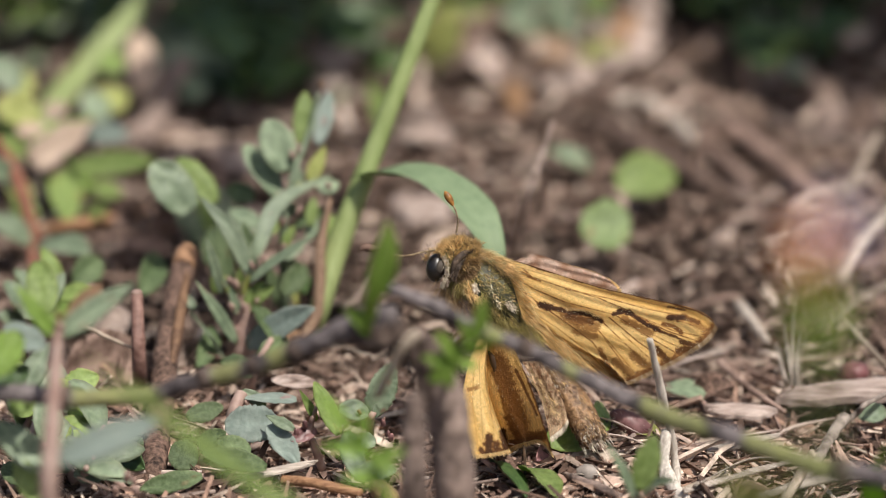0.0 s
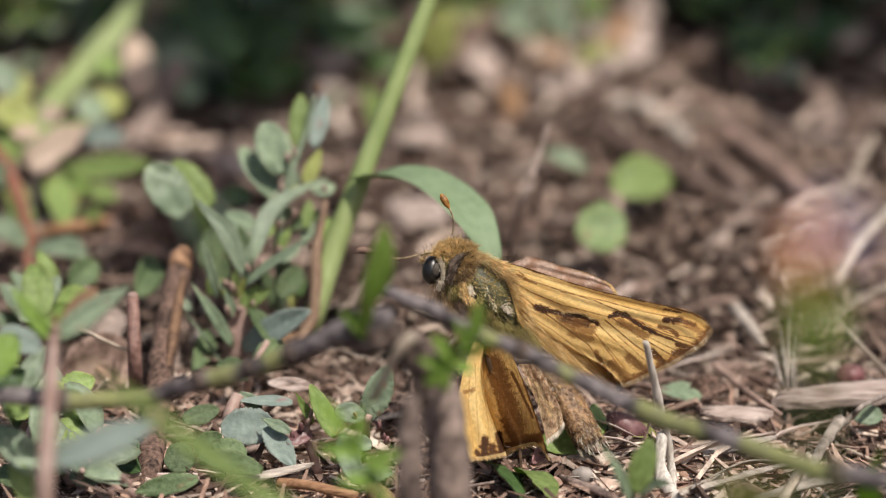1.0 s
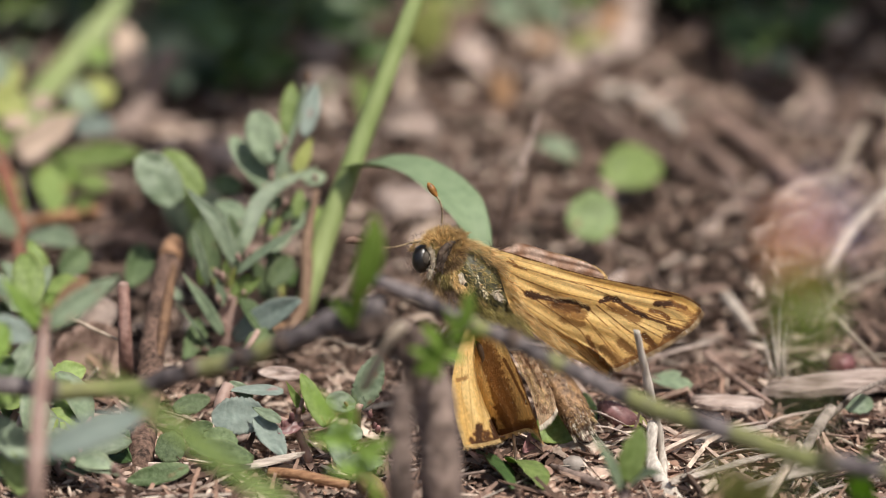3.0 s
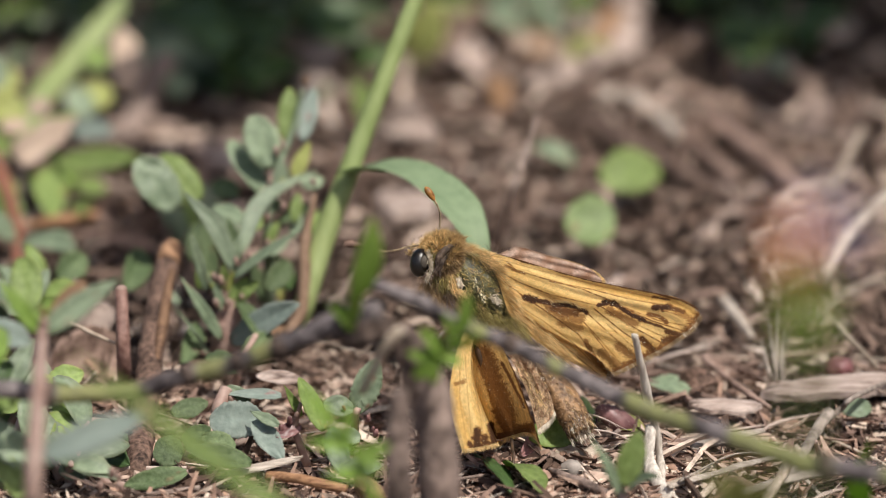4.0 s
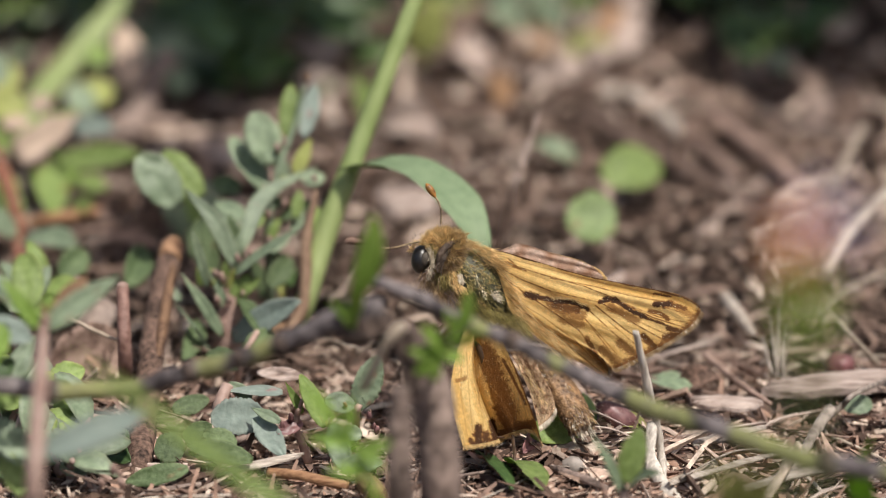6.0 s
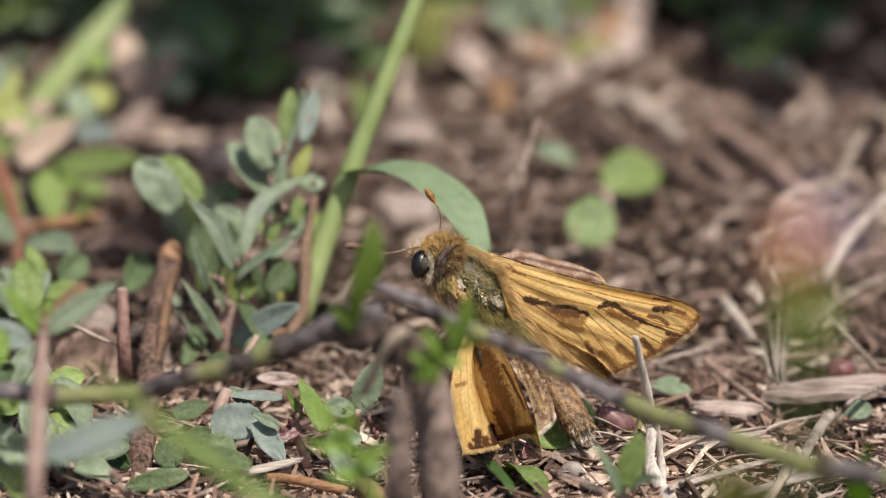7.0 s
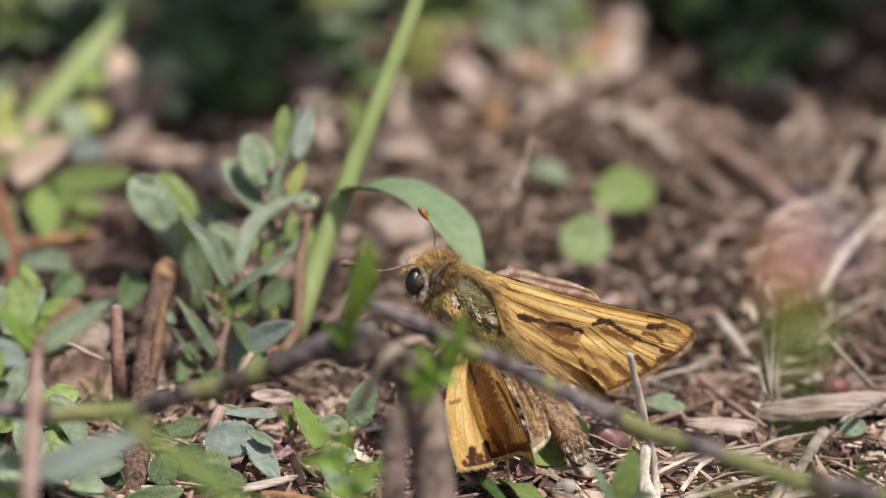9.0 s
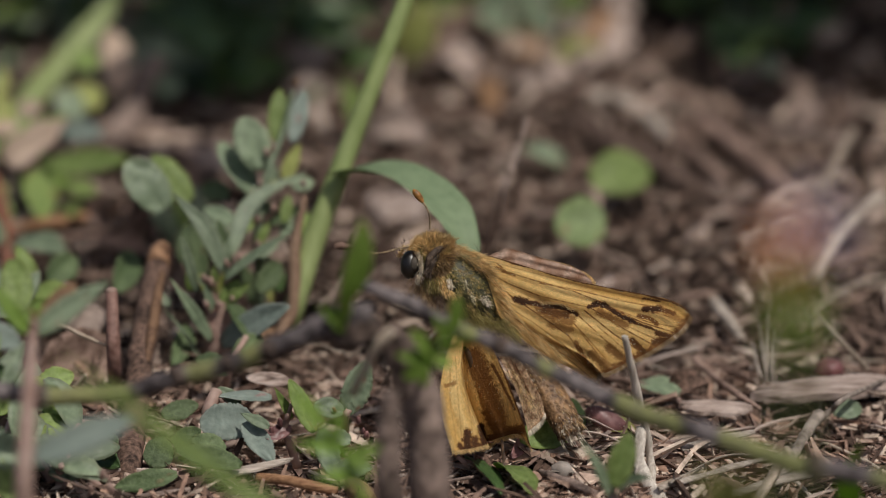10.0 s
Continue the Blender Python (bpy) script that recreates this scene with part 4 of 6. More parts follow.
plant("spurge_weed", (-10.76, 19.8, -0.5), "upright sage green spurge with paired round leaves",
      [(SAGE, [(-10.76, 19.8, -0.5), (-10.93, 18, 7.2), (-10.63, 19, 9.71), (-10.1, 20, 11.8), (-9.24, 22, 13.57), (-8.55, 23, 16.29)], [0.4, 0.3, 0.28, 0.24, 0.2, 0.12])],
      [(SAGE, (-10.71, 20, 11.64), (-11.94, 21, 15.04), 2.55, ROUND), (SAGE, (-11.27, 20, 9.92), (-13.55, 22, 12.91), 2.2, dict(ROUND, face=(0.45, -0.5, 0.75))), (GREEN, (-9.68, 22, 12.91), (-9.43, 24, 16.08), 1.5, OVAL), (BLUESAGE, (-8.59, 22, 12.91), (-7.78, 25, 15.75), 1.35, OVAL), (YELLOWED, (-9.1, 20, 10.91), (-8.03, 21, 13.17), 1.1, LONG),
       (SAGE, (-12.68, 15, 7.27), (-7.56, 20, 11.48), 1.25, dict(LONG, droop=[(-11.29, 18, 9.86)])), (GREEN, (-12.59, 16, 7.52), (-11.95, 17, 9.27), 0.9, OVAL), (SAGE, (-12.38, 18, 8.43), (-14.65, 20, 8.86), 1.3, OVAL), (GREEN, (-9.07, 18, 8.43), (-8.78, 19, 10.11), 0.9, OVAL), (GREEN, (-11.66, 17, 8.18), (-11.38, 18, 9.04), 0.8, ROUND),
       (SHADED_GREEN, (-12.98, 22, 8.97), (-14.87, 23, 9.45), 1.5, OVAL), (SHADED_GREEN, (-10.21, 20, 7.71), (-7.91, 21, 8.59), 1.1, OVAL), (SAGE, (-9.8, 20, 10.17), (-10.2, 21, 12.07), 0.9, OVAL), (SHADED_GREEN, (-8.71, 24, 13.92), (-8.88, 25, 14.81), 0.7, OVAL), (GREEN, (-10.9, 17, 7.15), (-10.14, 17.5, 8.61), 0.7, OVAL), (SAGE, (-9.2, 18, 7.2), (-8.63, 19, 8.68), 0.8, OVAL), (YELLOWED, (-10.56, 19.5, 9.94), (-9.41, 20, 10.78), 0.8, OVAL), (SAGE, (-10.72, 17, 6.34), (-9.39, 18, 7.41), 0.8, OVAL), (GREEN, (-8.07, 19, 6.84), (-7.5, 20, 8.53), 0.8, OVAL), (SHADED_GREEN, (-10.98, 20, 8.53), (-9.84, 21, 8.79), 1.0, OVAL), (SAGE, (-8.64, 20, 10.37), (-7.12, 21, 10.43), 1.2, OVAL)],
      buds=[(PINKSTEM, (-10.28, 20, 12.82), 0.45), (PINKSTEM, (-9.87, 20.5, 12.94), 0.4), (PINKSTEM, (-10.9, 17.5, 8.81), 0.5), (PINKSTEM, (-7.78, 19.5, 10.75), 0.4), (RUST, (-8.37, 24, 16.57), 0.35), (PINKSTEM, (-10.89, 16.5, 7.34), 0.5), (PINKSTEM, (-9.85, 18.5, 9.27), 0.5), (PINKSTEM, (-8.8, 17.5, 7.38), 0.45), (PINKSTEM, (-10.75, 19.5, 10.75), 0.5), (PINKSTEM, (-11.24, 19, 10.11), 0.5), (PINKSTEM, (-11.66, 17.5, 9.42), 0.4)])
plant("spurge_weed", (-12.39, 24.2, -0.5), "dark green spurge leaves between the stems, shade put into their colour",
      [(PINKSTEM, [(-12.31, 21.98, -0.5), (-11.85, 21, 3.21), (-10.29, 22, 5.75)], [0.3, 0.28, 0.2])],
      [(SHADED_GREEN, (-11.85, 21, 3.21), (-9.9, 22, 5.75), 1.2, LONG), (SHADED_GREEN, (-11.05, 20, 1.71), (-12.18, 20, 4.82), 1.1, OVAL), (DEEP, (-9.46, 19, 3.13), (-10.05, 20, 5.24), 1.2, OVAL), (YELLOWED, (-9.99, 17, 3.05), (-10.18, 17.5, 4.51), 0.6, LONG), (SHADED_GREEN, (-16.16, 22, 4.09), (-15.62, 24, 6.48), 1.6, OVAL), (SHADED_GREEN, (-12.29, 22, 1.17), (-10.32, 22, 2.42), 1.2, OVAL)])
plant("clover_weed", (-27.29, 40, -0.34), "bright green broad-leaved weed with one bleached leaf",
      [(GREEN, [(-27.32, 37.44, -0.5), (-27.32, 42, 0.69), (-27.26, 44, 3.49), (-28.57, 46, 6.53)], [0.5, 0.45, 0.35, 0.2]), (REDSTEM, [(-28.53, 34.48, -0.5), (-29.55, 37, 1.61), (-30.37, 39, 3.93), (-31.7, 41, 6.05)], [0.35, 0.33, 0.3, 0.25])],
      [(CREAM, (-29.85, 42, 4.62), (-25.6, 44, 7.2), 2.2, dict(OPEN, shape="blade", cup=0.3)), (GREEN, (-29.99, 45, 4.9), (-25.65, 46, 6.97), 1.3, LONG), (GREEN, (-27.11, 42, 4.19), (-20.99, 41, 5.23), 2.0, OVAL), (GREEN, (-27.72, 43, 3.84), (-27.02, 38, 1.6), 2.6, OVAL), (LIME, (-27.56, 44, 3.06), (-25.79, 43, 1.87), 2.2, OVAL), (YELLOWED, (-29.59, 46, 6.97), (-32.79, 45, 7.95), 2.7, OVAL),
       (CREAM, (-29.2, 45, 6.3), (-31.19, 44, 6.46), 1.2, OVAL), (BLUESAGE, (-26.17, 47, 5.32), (-23.08, 46, 5.44), 1.8, OVAL), (GREEN, (-29.51, 40, 0.97), (-31.4, 41, 2.14), 1.9, OVAL), (GREEN, (-30.53, 44, 4.81), (-32.27, 43, 6.02), 1.6, OVAL), (GREEN, (-25.94, 39, 1.54), (-24.22, 38, 2.55), 1.3, OVAL), (CREAM, (-29.34, 47, 6.63), (-27.66, 47, 7.38), 1.4, OVAL), (SAGE, (-31.55, 50, 7.61), (-33.33, 52, 9.61), 2.4, OVAL), (GREEN, (-28.34, 44, 1.74), (-29.48, 43, 2.97), 1.6, OVAL), (YELLOWED, (-31.67, 42, 2.88), (-29.75, 41, 2.36), 1.6, OVAL), (GREEN, (-25.71, 45, 1.83), (-23.58, 44, 1.52), 1.5, OVAL), (YELLOWED, (-26.15, 56, 4.3), (-23.92, 58, 4.76), 2.4, OVAL), (SAGE, (-25.4, 54, 3.85), (-26.97, 56, 5.64), 2.2, OVAL), (GREEN, (-32.95, 46, 5.44), (-30.93, 47, 6.19), 1.8, OVAL), (YELLOWED, (-30.8, 56, 5.64), (-32.99, 57, 6.21), 2.4, OVAL), (GREEN, (-24.87, 60, 5.68), (-25.62, 62, 6.84), 2.2, OVAL), (SAGE, (-19.22, 62, 2.76), (-19.07, 64, 4.38), 2.2, OVAL)])
# low leaves close before and beside the butterfly
plant("spurge_weed", (-8.25, -0.74, -0.5), "grey-green spurge with blunt leaves and tiny pink flowers",
      [(PINKSTEM, [(-4.76, 0.23, -0.5), (-4.7, -3.5, 2.8), (-4.44, -3.8, 3.5)], [0.3, 0.28, 0.2]), (PINKSTEM, [(-13.44, 0.23, -0.5), (-13.61, -2, 2.39), (-13.04, -1, 3.76)], [0.45, 0.45, 0.4]), (PINKSTEM, [(-7.82, -3.62, -0.5), (-8.7, -4, 2.02), (-10.71, -3.5, 2.8)], [0.3, 0.2, 0.12]), (PINKSTEM, [(-8.7, -4, 2.02), (-8.13, -4, 3.97)], [0.25, 0.12])],
      [(BLUESAGE, (-10.65, -3, 2.4), (-14.06, -3.5, 2.44), 2.6, dict(ROUND, teeth=0.018, n=54)), (BLUESAGE, (-9.49, -1, 3.25), (-13.17, -1.5, 3.53), 1.0, dict(LONG, face=(0.1, -0.45, 0.9))), (BLUESAGE, (-11.2, -4, 2.72), (-9.27, -6, 0.8), 1.6, TOOTHED), (CHIP, (-8.28, 2, 3.17), (-11.27, 3, 3.09), 1.0, OVAL), (SAGE, (-11.52, -1, 2.78), (-12.97, -1, 3.96), 0.9, OVAL), (GREEN, (-8.14, -4, 3), (-9.21, -4, 5.15), 0.6, LONG), (SAGE, (-9.57, -5, 2.81), (-11.41, -4, 3.39), 0.8, LONG), (SHADED_GREEN, (-12.31, -6, 1.66), (-14.47, -6, 2.44), 1.4, dict(OVAL, teeth=0.01, n=48)), (SHADED_GREEN, (-11.23, -8, 1.39), (-15.42, -8, 2.48), 1.5, OVAL),
       (GREEN, (-6.67, -5, 2.42), (-8.27, -4, 5.69), 1.25, OVAL), (PLUM, (-8.15, -4, 2.41), (-9.76, -5, 2.03), 1.0, OVAL), (SAGE, (-4.66, -3.6, 3.11), (-3.27, -2.5, 6.39), 2.0, dict(TOOTHED, face=(0.35, -0.75, 0.5))), (SAGE, (-4.8, -4, 3.51), (-6.68, -4.2, 3.98), 1.45, dict(ROUND, teeth=0.018, n=48)), (SAGE, (-6.24, -5, 2.62), (-5.19, -8, 0.53), 1.6, dict(TOOTHED, face=(-0.3, -0.6, 0.7))), (SAGE, (-5.55, -8, 1), (-2.95, -8.5, 1.44), 1.4, TOOTHED),
       (SAGE, (-4.32, -5, 1.84), (-5.51, -5, 2.19), 1.1, dict(ROUND, teeth=0.01, n=40)), (SAGE, (-4.36, -3.8, 3.11), (-4.29, -3.6, 4.01), 0.5, OVAL)],
      buds=[(PLUM, (-3.85, -4, 2.88), 0.35), (PLUM, (-3.34, -5, 2.23), 0.38), (PLUM, (-3.55, -5, 2.5), 0.3), (PINKSTEM, (-3.78, -4, 3.11), 0.2), (RUST, (-5.37, -4.4, 3.74), 0.25), (PLUM, (-8.86, -4.4, 2.88), 0.4), (PLUM, (-9.41, -4.6, 2.34), 0.4), (PINKSTEM, (-8.42, -4.4, 3.28), 0.35), (PINKSTEM, (-12.74, -1.5, 3.13), 0.4)])
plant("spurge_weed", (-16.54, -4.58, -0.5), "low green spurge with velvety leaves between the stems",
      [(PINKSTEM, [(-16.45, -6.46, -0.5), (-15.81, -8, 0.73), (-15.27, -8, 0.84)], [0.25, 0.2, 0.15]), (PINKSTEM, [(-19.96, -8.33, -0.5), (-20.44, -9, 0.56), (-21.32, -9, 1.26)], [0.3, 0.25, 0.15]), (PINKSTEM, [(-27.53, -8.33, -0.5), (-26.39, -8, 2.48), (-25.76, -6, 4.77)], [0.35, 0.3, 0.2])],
      [(SAGE, (-21.32, -9, 1.49), (-23.47, -9, 1.34), 1.6, dict(TOOTHED, n=48)), (SHADED_GREEN, (-15.32, -8.5, 1.01), (-19.33, -9, 0.25), 1.4, OVAL), (SHADED_GREEN, (-17.58, -5, 1.25), (-15.77, -5, 0.66), 2.2, dict(ROUND, teeth=0.014, n=48)), (SHADED_GREEN, (-20.61, -6, 1.07), (-19.37, -5, 2.23), 1.5, OVAL), (GREEN, (-24.21, -3, 2.99), (-21.83, -3, 3.5), 1.6, OVAL), (GREEN, (-27.49, -3, 2.99), (-26.26, -2, 3.96), 1.6, OVAL),
       (SHADED_GREEN, (-16.66, -1, 1.99), (-14.31, 0, 2.38), 1.4, OVAL), (DEEP, (-21.28, -4, 0.84), (-19.17, -6, 0.48), 1.6, OVAL), (DEEP, (-24.24, -3, 1.61), (-22.74, -4, 0.84), 1.8, OVAL), (SHADED_GREEN, (-27.85, -8, 1.7), (-26.64, -10, 0.98), 1.5, OVAL), (GREEN, (-24.77, 0, 3.56), (-22.43, 1, 4.16), 1.8, OVAL), (SHADED_GREEN, (-15.81, -4, 1.23), (-13.97, -4, 2.21), 1.3, OVAL), (LIME, (-23.84, -6, 2.05), (-24.43, -5, 3.2), 1.0, OVAL)],
      buds=[(YELLOWED, (-22.98, -4, 2.72), 0.25), (YELLOWED, (-22.69, -4, 2.6), 0.22), (YELLOWED, (-22.83, -4, 2.88), 0.22), (PINKSTEM, (-19.6, -16, 4.05), 0.5), (PINKSTEM, (-19.09, -16, 3.18), 0.5), (PINKSTEM, (-20.32, -16, 3.18), 0.45), (PINKSTEM, (-19.15, -17, 4.28), 0.4)])
plant("spurge_weed", (-26.66, -10.18, -0.5), "sage green leaves close before the litter",
      [(PINKSTEM, [(-25.89, -15.6, -0.5), (-24.79, -18, 4.7), (-24.41, -19, 5.86)], [0.3, 0.25, 0.2])],
      [(SAGE, (-24.41, -19, 5.68), (-27.36, -18, 8.52), 2.1, OVAL), (GREEN, (-24.87, -20, 4.03), (-26.19, -19, 6.69), 1.5, OVAL), (SAGE, (-26.42, -12, 8.12), (-24.66, -10, 10.72), 1.5, LONG)])
plant("spurge_weed", (-30.56, 29.64, 0), "blue-green weed on a thin reddish stem",
      [(REDSTEM, [(-29.01, 30.03, -1.0), (-29.34, 33.0, 1.33), (-29.97, 34.0, 4.4), (-31.86, 36.0, 8.82)], [0.35, 0.33, 0.3, 0.25])],
      [(SAGE, (-28.68, 30.0, 2.42), (-24.79, 27.0, 3.18), 2.5, R), (SAGE, (-29.32, 33.0, 1.85), (-32.43, 32.0, 4.04), 2.0, V), (GREEN, (-29.36, 30.0, 0.72), (-27.04, 25.49, 0.7), 1.8, V), (SAGE, (-30.83, 35.0, 5.33), (-32.6, 33.0, 7.73), 2.0, V)])
plant("spurge_weed", (-24.83, -9.52, 0), "green weed with folded pointed leaves on a thick pink stem",
      [(PINKSTEM, [(-23.4, -37.0, -1.0), (-23.04, -35, 7.86), (-22.88, -35, 11.42), (-22.76, -33, 14.15), (-22.8, -29, 16.11), (-23.09, -23, 16.3)], [0.58, 0.58, 0.56, 0.5, 0.45, 0.34])],
      [(SAGE, (-22.97, -22, 15.78), (-18.61, -20, 18.44), 1.5, dict(LONG, cup=0.5)), (RUST, (-22.76, -21, 16.09), (-20.69, -19.5, 18.15), 1.2, OVAL), (LIME, (-23.45, -22, 15.78), (-25.75, -21, 18.71), 1.0, LONG), (GREEN, (-24.46, -16, 14.74), (-24.9, -13, 17.25), 2.0, ROUND), (LIME, (-23.3, -21, 16.27), (-22.73, -20, 17.28), 0.7, OVAL),
       (LIME, (-27.47, -23, 13.58), (-25.5, -21, 15.61), 2.3, OVAL), (BLUESAGE, (-26.83, -18, 14.57), (-24.29, -17, 13.19), 1.8, OVAL), (GREEN, (-26.38, -19, 9.42), (-25.05, -18, 10.68), 1.5, OVAL), (DEEP, (-27.76, -15, 9.12), (-25.7, -14, 10.61), 1.6, OVAL), (SHADED_GREEN, (-23.94, -15, 8.37), (-22.24, -14, 9.1), 1.6, OVAL)],
      buds=[(PINKSTEM, (-22.98, -22.5, 16.55), 0.55), (YELLOWED, (-23.19, -23.5, 16.21), 0.45), (RUST, (-23.11, -21.5, 16.82), 0.4)])
plant("spurge_weed", (-12.98, 7.98, 0), "dark green spurge leaves behind the twig, shade put into their colour",
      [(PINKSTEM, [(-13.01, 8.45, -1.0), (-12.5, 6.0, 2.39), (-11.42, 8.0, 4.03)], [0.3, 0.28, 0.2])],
      [(SHADED_GREEN, (-12.5, 6.0, 2.39), (-14.73, 6.0, 3.2), 1.6, V), (SHADED_GREEN, (-12.34, 7.0, 2.81), (-10.33, 9.0, 3.65), 1.6, V), (SHADED_GREEN, (-11.46, 9.0, 3.65), (-12.68, 12.0, 4.93), 1.5, V), (SHADED_GREEN, (-16.44, 10.0, 1.23), (-15.46, 14.0, 2.55), 1.5, V), (SHADED_GREEN, (-20.63, 18.0, 3.5), (-19.66, 22.0, 4.92), 2.0, V), (SHADED_GREEN, (-25.41, 20.0, 3.58), (-23.57, 22.0, 4.5), 2.0, V), (SHADED_GREEN, (-10.84, 14.0, 5.0), (-9.35, 16.0, 6.29), 1.6, V)])
# seedling with two round leaves behind the wing
plant("seedling", (13.03, 35.47, 0), "seedling with one bright and one dull green round leaf",
      [(PINKSTEM, [(12.91, 37.62, -1.0), (13.02, 39.0, 0.89), (12.98, 41.0, 2.57)], [0.4, 0.35, 0.3])],
      [(GREEN, (12.68, 42.0, 2.88), (16.93, 45.0, 3.15), 3.7, dict(shape="round", face=(0.3, -0.6, 0.75), bend=0.05, cup=0.1)), (PALEGREEN, (13.28, 31.0, 3.42), (9.68, 31.0, 3.85), 4.2, dict(shape="round", face=(0.3, -0.65, 0.7), bend=0.05, cup=0.1))])
plant("seedling", (9.56, 51.5, 0), "small grey-green leaf of a seedling", [(PINKSTEM, [(11.3, 53.08, -1.0), (10.56, 50.0, 1.41)], [0.3, 0.2])], [(SAGE, (10.98, 50.0, 1.5), (7.9, 50.0, 2.84), 1.7, V)])
plant("seedling", (17.03, 4.43, 0), "small grey-green oval leaf low in the litter", [(PINKSTEM, [(17.97, 6.42, -1.0), (17.23, 5.0, 0.7)], [0.2, 0.15])], [(SAGE, (17.38, 5.6, 0.7), (14.62, 7.85, 0.7), 1.7, V)])
POD = plant("seedling", (11.96, -1.96, 0), "purple pod and green leaf below the wing",
      [(PINKSTEM, [(10.12, -2.42, -1.0), (9.81, 0.22, 0.7), (10.48, 3.0, 1.1)], [0.25, 0.2, 0.2])],
      [(YELLOWED, (11.11, 0.5, 0.9), (14.11, -1.0, 0.88), 1.6, V), (GREEN, (9.34, -3.67, 0.7), (10.33, 3.0, 1.5), 1.6, V),
       (GREEN, (9.58, -2.5, 1.33), (6.49, -3.5, 1.34), 2.3, V), (GREEN, (5.1, -6.53, 0.7), (7.17, -11.19, 0.7), 2.3, V), (PLUM, (6.03, -5.1, 0.7), (7.11, -2.0, 1.01), 1.0, V), (DEEP, (3.12, -5.1, 0.7), (5.21, -11.19, 0.7), 1.7, V)])
part("pod", ball((12.35, -0.4, 1.3), (1.6, 0.8, 0.75), frame_of((0.87, -0.1, -0.5)), 24, 0.08, 1.5, 2), PLUM, POD, "purple-brown hairy pod")
bm = bmesh.new()
for k in range(160):
    d = Vector([rnd.gauss(0, 1) for _ in range(3)]).normalized()
    m3 = frame_of((0.87, -0.1, -0.5))
    hair(bm, Vector((12.35, -0.4, 1.3)) + m3 @ Vector((d.x * 1.6, d.y * 0.8, d.z * 0.75)), m3 @ d, rnd.uniform(0.12, 0.3), 0.012)
part("pod_hair", bm, FUR_PALE, POD, "short pale hairs on the pod", False)
plant("seedling", (12.03, -20.27, 0), "young sprout with pale green leaves in the litter",
      [(PINKSTEM, [(12.02, -18.85, -1.0), (12.14, -16.0, 3.1)], [0.35, 0.3])],
      [(SAGE, (11.7, -20.0, 4.22), (9.9, -21.0, 8.36), 0.9, N), (GREEN, (11.97, -20.0, 4.86), (12.94, -19.0, 8.03), 1.7, dict(OVAL, face=(0.3, -0.5, 0.8))), (SAGE, (12.32, -16.0, 2.72), (14.31, -18.0, 4.7), 1.2, N), (SAGE, (12.08, -16.0, 2.72), (10.96, -19.0, 5.11), 0.9, N)],
      buds=[(RUST, (12.1, -17.0, 3.83), 0.5)])



plant("seedling", (24.23, -4.84, 0), "small grey-green leaf in the shade behind the dry twig", [(PINKSTEM, [(25.59, -1.46, -1.0), (25.09, -2.7, 0.7)], [0.2, 0.15])], [(SAGE, (27.31, 2.39, 0.7), (29.23, 3.19, 0.7), 1.4, V)])


# ---- grass ----
def grass_stem():
    g = thing("grass_plant", (-8.98, 17.41, 0), "tall pale green grass stem with one arching blade", "grass")
    part("stem", tube([(-9.29, 18.71, -1.0), (-8.51, 15.0, 2.98), (-7.06, 17.0, 7.56), (-5.34, 19.0, 11.74), (-3.23, 21.0, 16.95), (-0.62, 24.0, 23.05), (2.55, 28.0, 31.91), (5.67, 34.0, 42.3)], [0.62, 0.72, 0.82, 0.72, 0.66, 0.58, 0.5, 0.3], 60, 14, 0.05), GRASS, g, "pale green grass stem")
    part("sheath", tube([(-9.52, 13.5, 1.71), (-8.57, 14.4, 3.42), (-8.34, 15.0, 5.44), (-8.26, 16.0, 7.92), (-7.61, 17.0, 10.82)], [0.4, 0.45, 0.42, 0.36, 0.15], 20, 8, 0.3), SHEATH, g, "dry pinkish brown sheath along the stem")
    bm = leaf((-5.22, 18.5, 11.83), (4.07, 7.0, 6.82), 3.4, face=(0.55, -0.65, 0.7), bend=0.0, cup=0.22, shape="blade", n=34, m=8, droop=[(-3.51, 17.0, 12.68), (-1.29, 15.0, 12.97), (0.91, 12.5, 12.4), (2.55, 10.0, 11.3), (3.52, 8.5, 9.37)])
    part("blade", bm, BLADE, g, "arching grey-green blade")
    return g


grass_stem()


def blade_of(pts, width, mat, label, n=24, face=(0.2, -0.7, 0.6), root=None):
    g = thing("grass", root or pts[0], label, "grass")
    part("blade", leaf(pts[0], pts[-1], width, face=face, bend=0, cup=0.3, shape="blade", n=n, droop=pts[1:-1]), mat, g)
    return g


blade_of([(-31.19, 53.08, -1.0), (-29.51, 58.0, 3.63), (-26.94, 62.0, 5.85), (-23.87, 66.0, 8.75), (-21.18, 70.0, 12.09)], 1.9, GRASS, "broad yellow-green grass blade out of focus behind")
blade_of([(-2.13, -34.6, -1.0), (-6.96, -50.0, 14.83), (-10.11, -52.0, 18.46), (-13.39, -53.0, 21.59), (-16.18, -54.0, 24.44), (-19.07, -55.0, 27.11)], 1.15, GREEN, "fresh green grass blade bending before the litter")
blade_of([(20.74, -75.83, -1.0), (16.28, -61, 17.77), (15.55, -62, 21.75), (14.41, -63, 24.55)], 1.8, YELLOWED, "thin fresh grass blade before the litter")
blade_of([(19.59, -75.83, -1.0), (16.58, -61, 17.77), (16.29, -62, 21.75), (16.17, -63, 24.65)], 1.8, YELLOWED, "thin fresh grass blade before the litter")
blade_of([(21.14, -75.83, -1.0), (17.47, -61, 17.77), (17.47, -62, 21.42), (17.85, -63, 24.08)], 1.5, YELLOWED, "thin fresh grass blade before the litter")
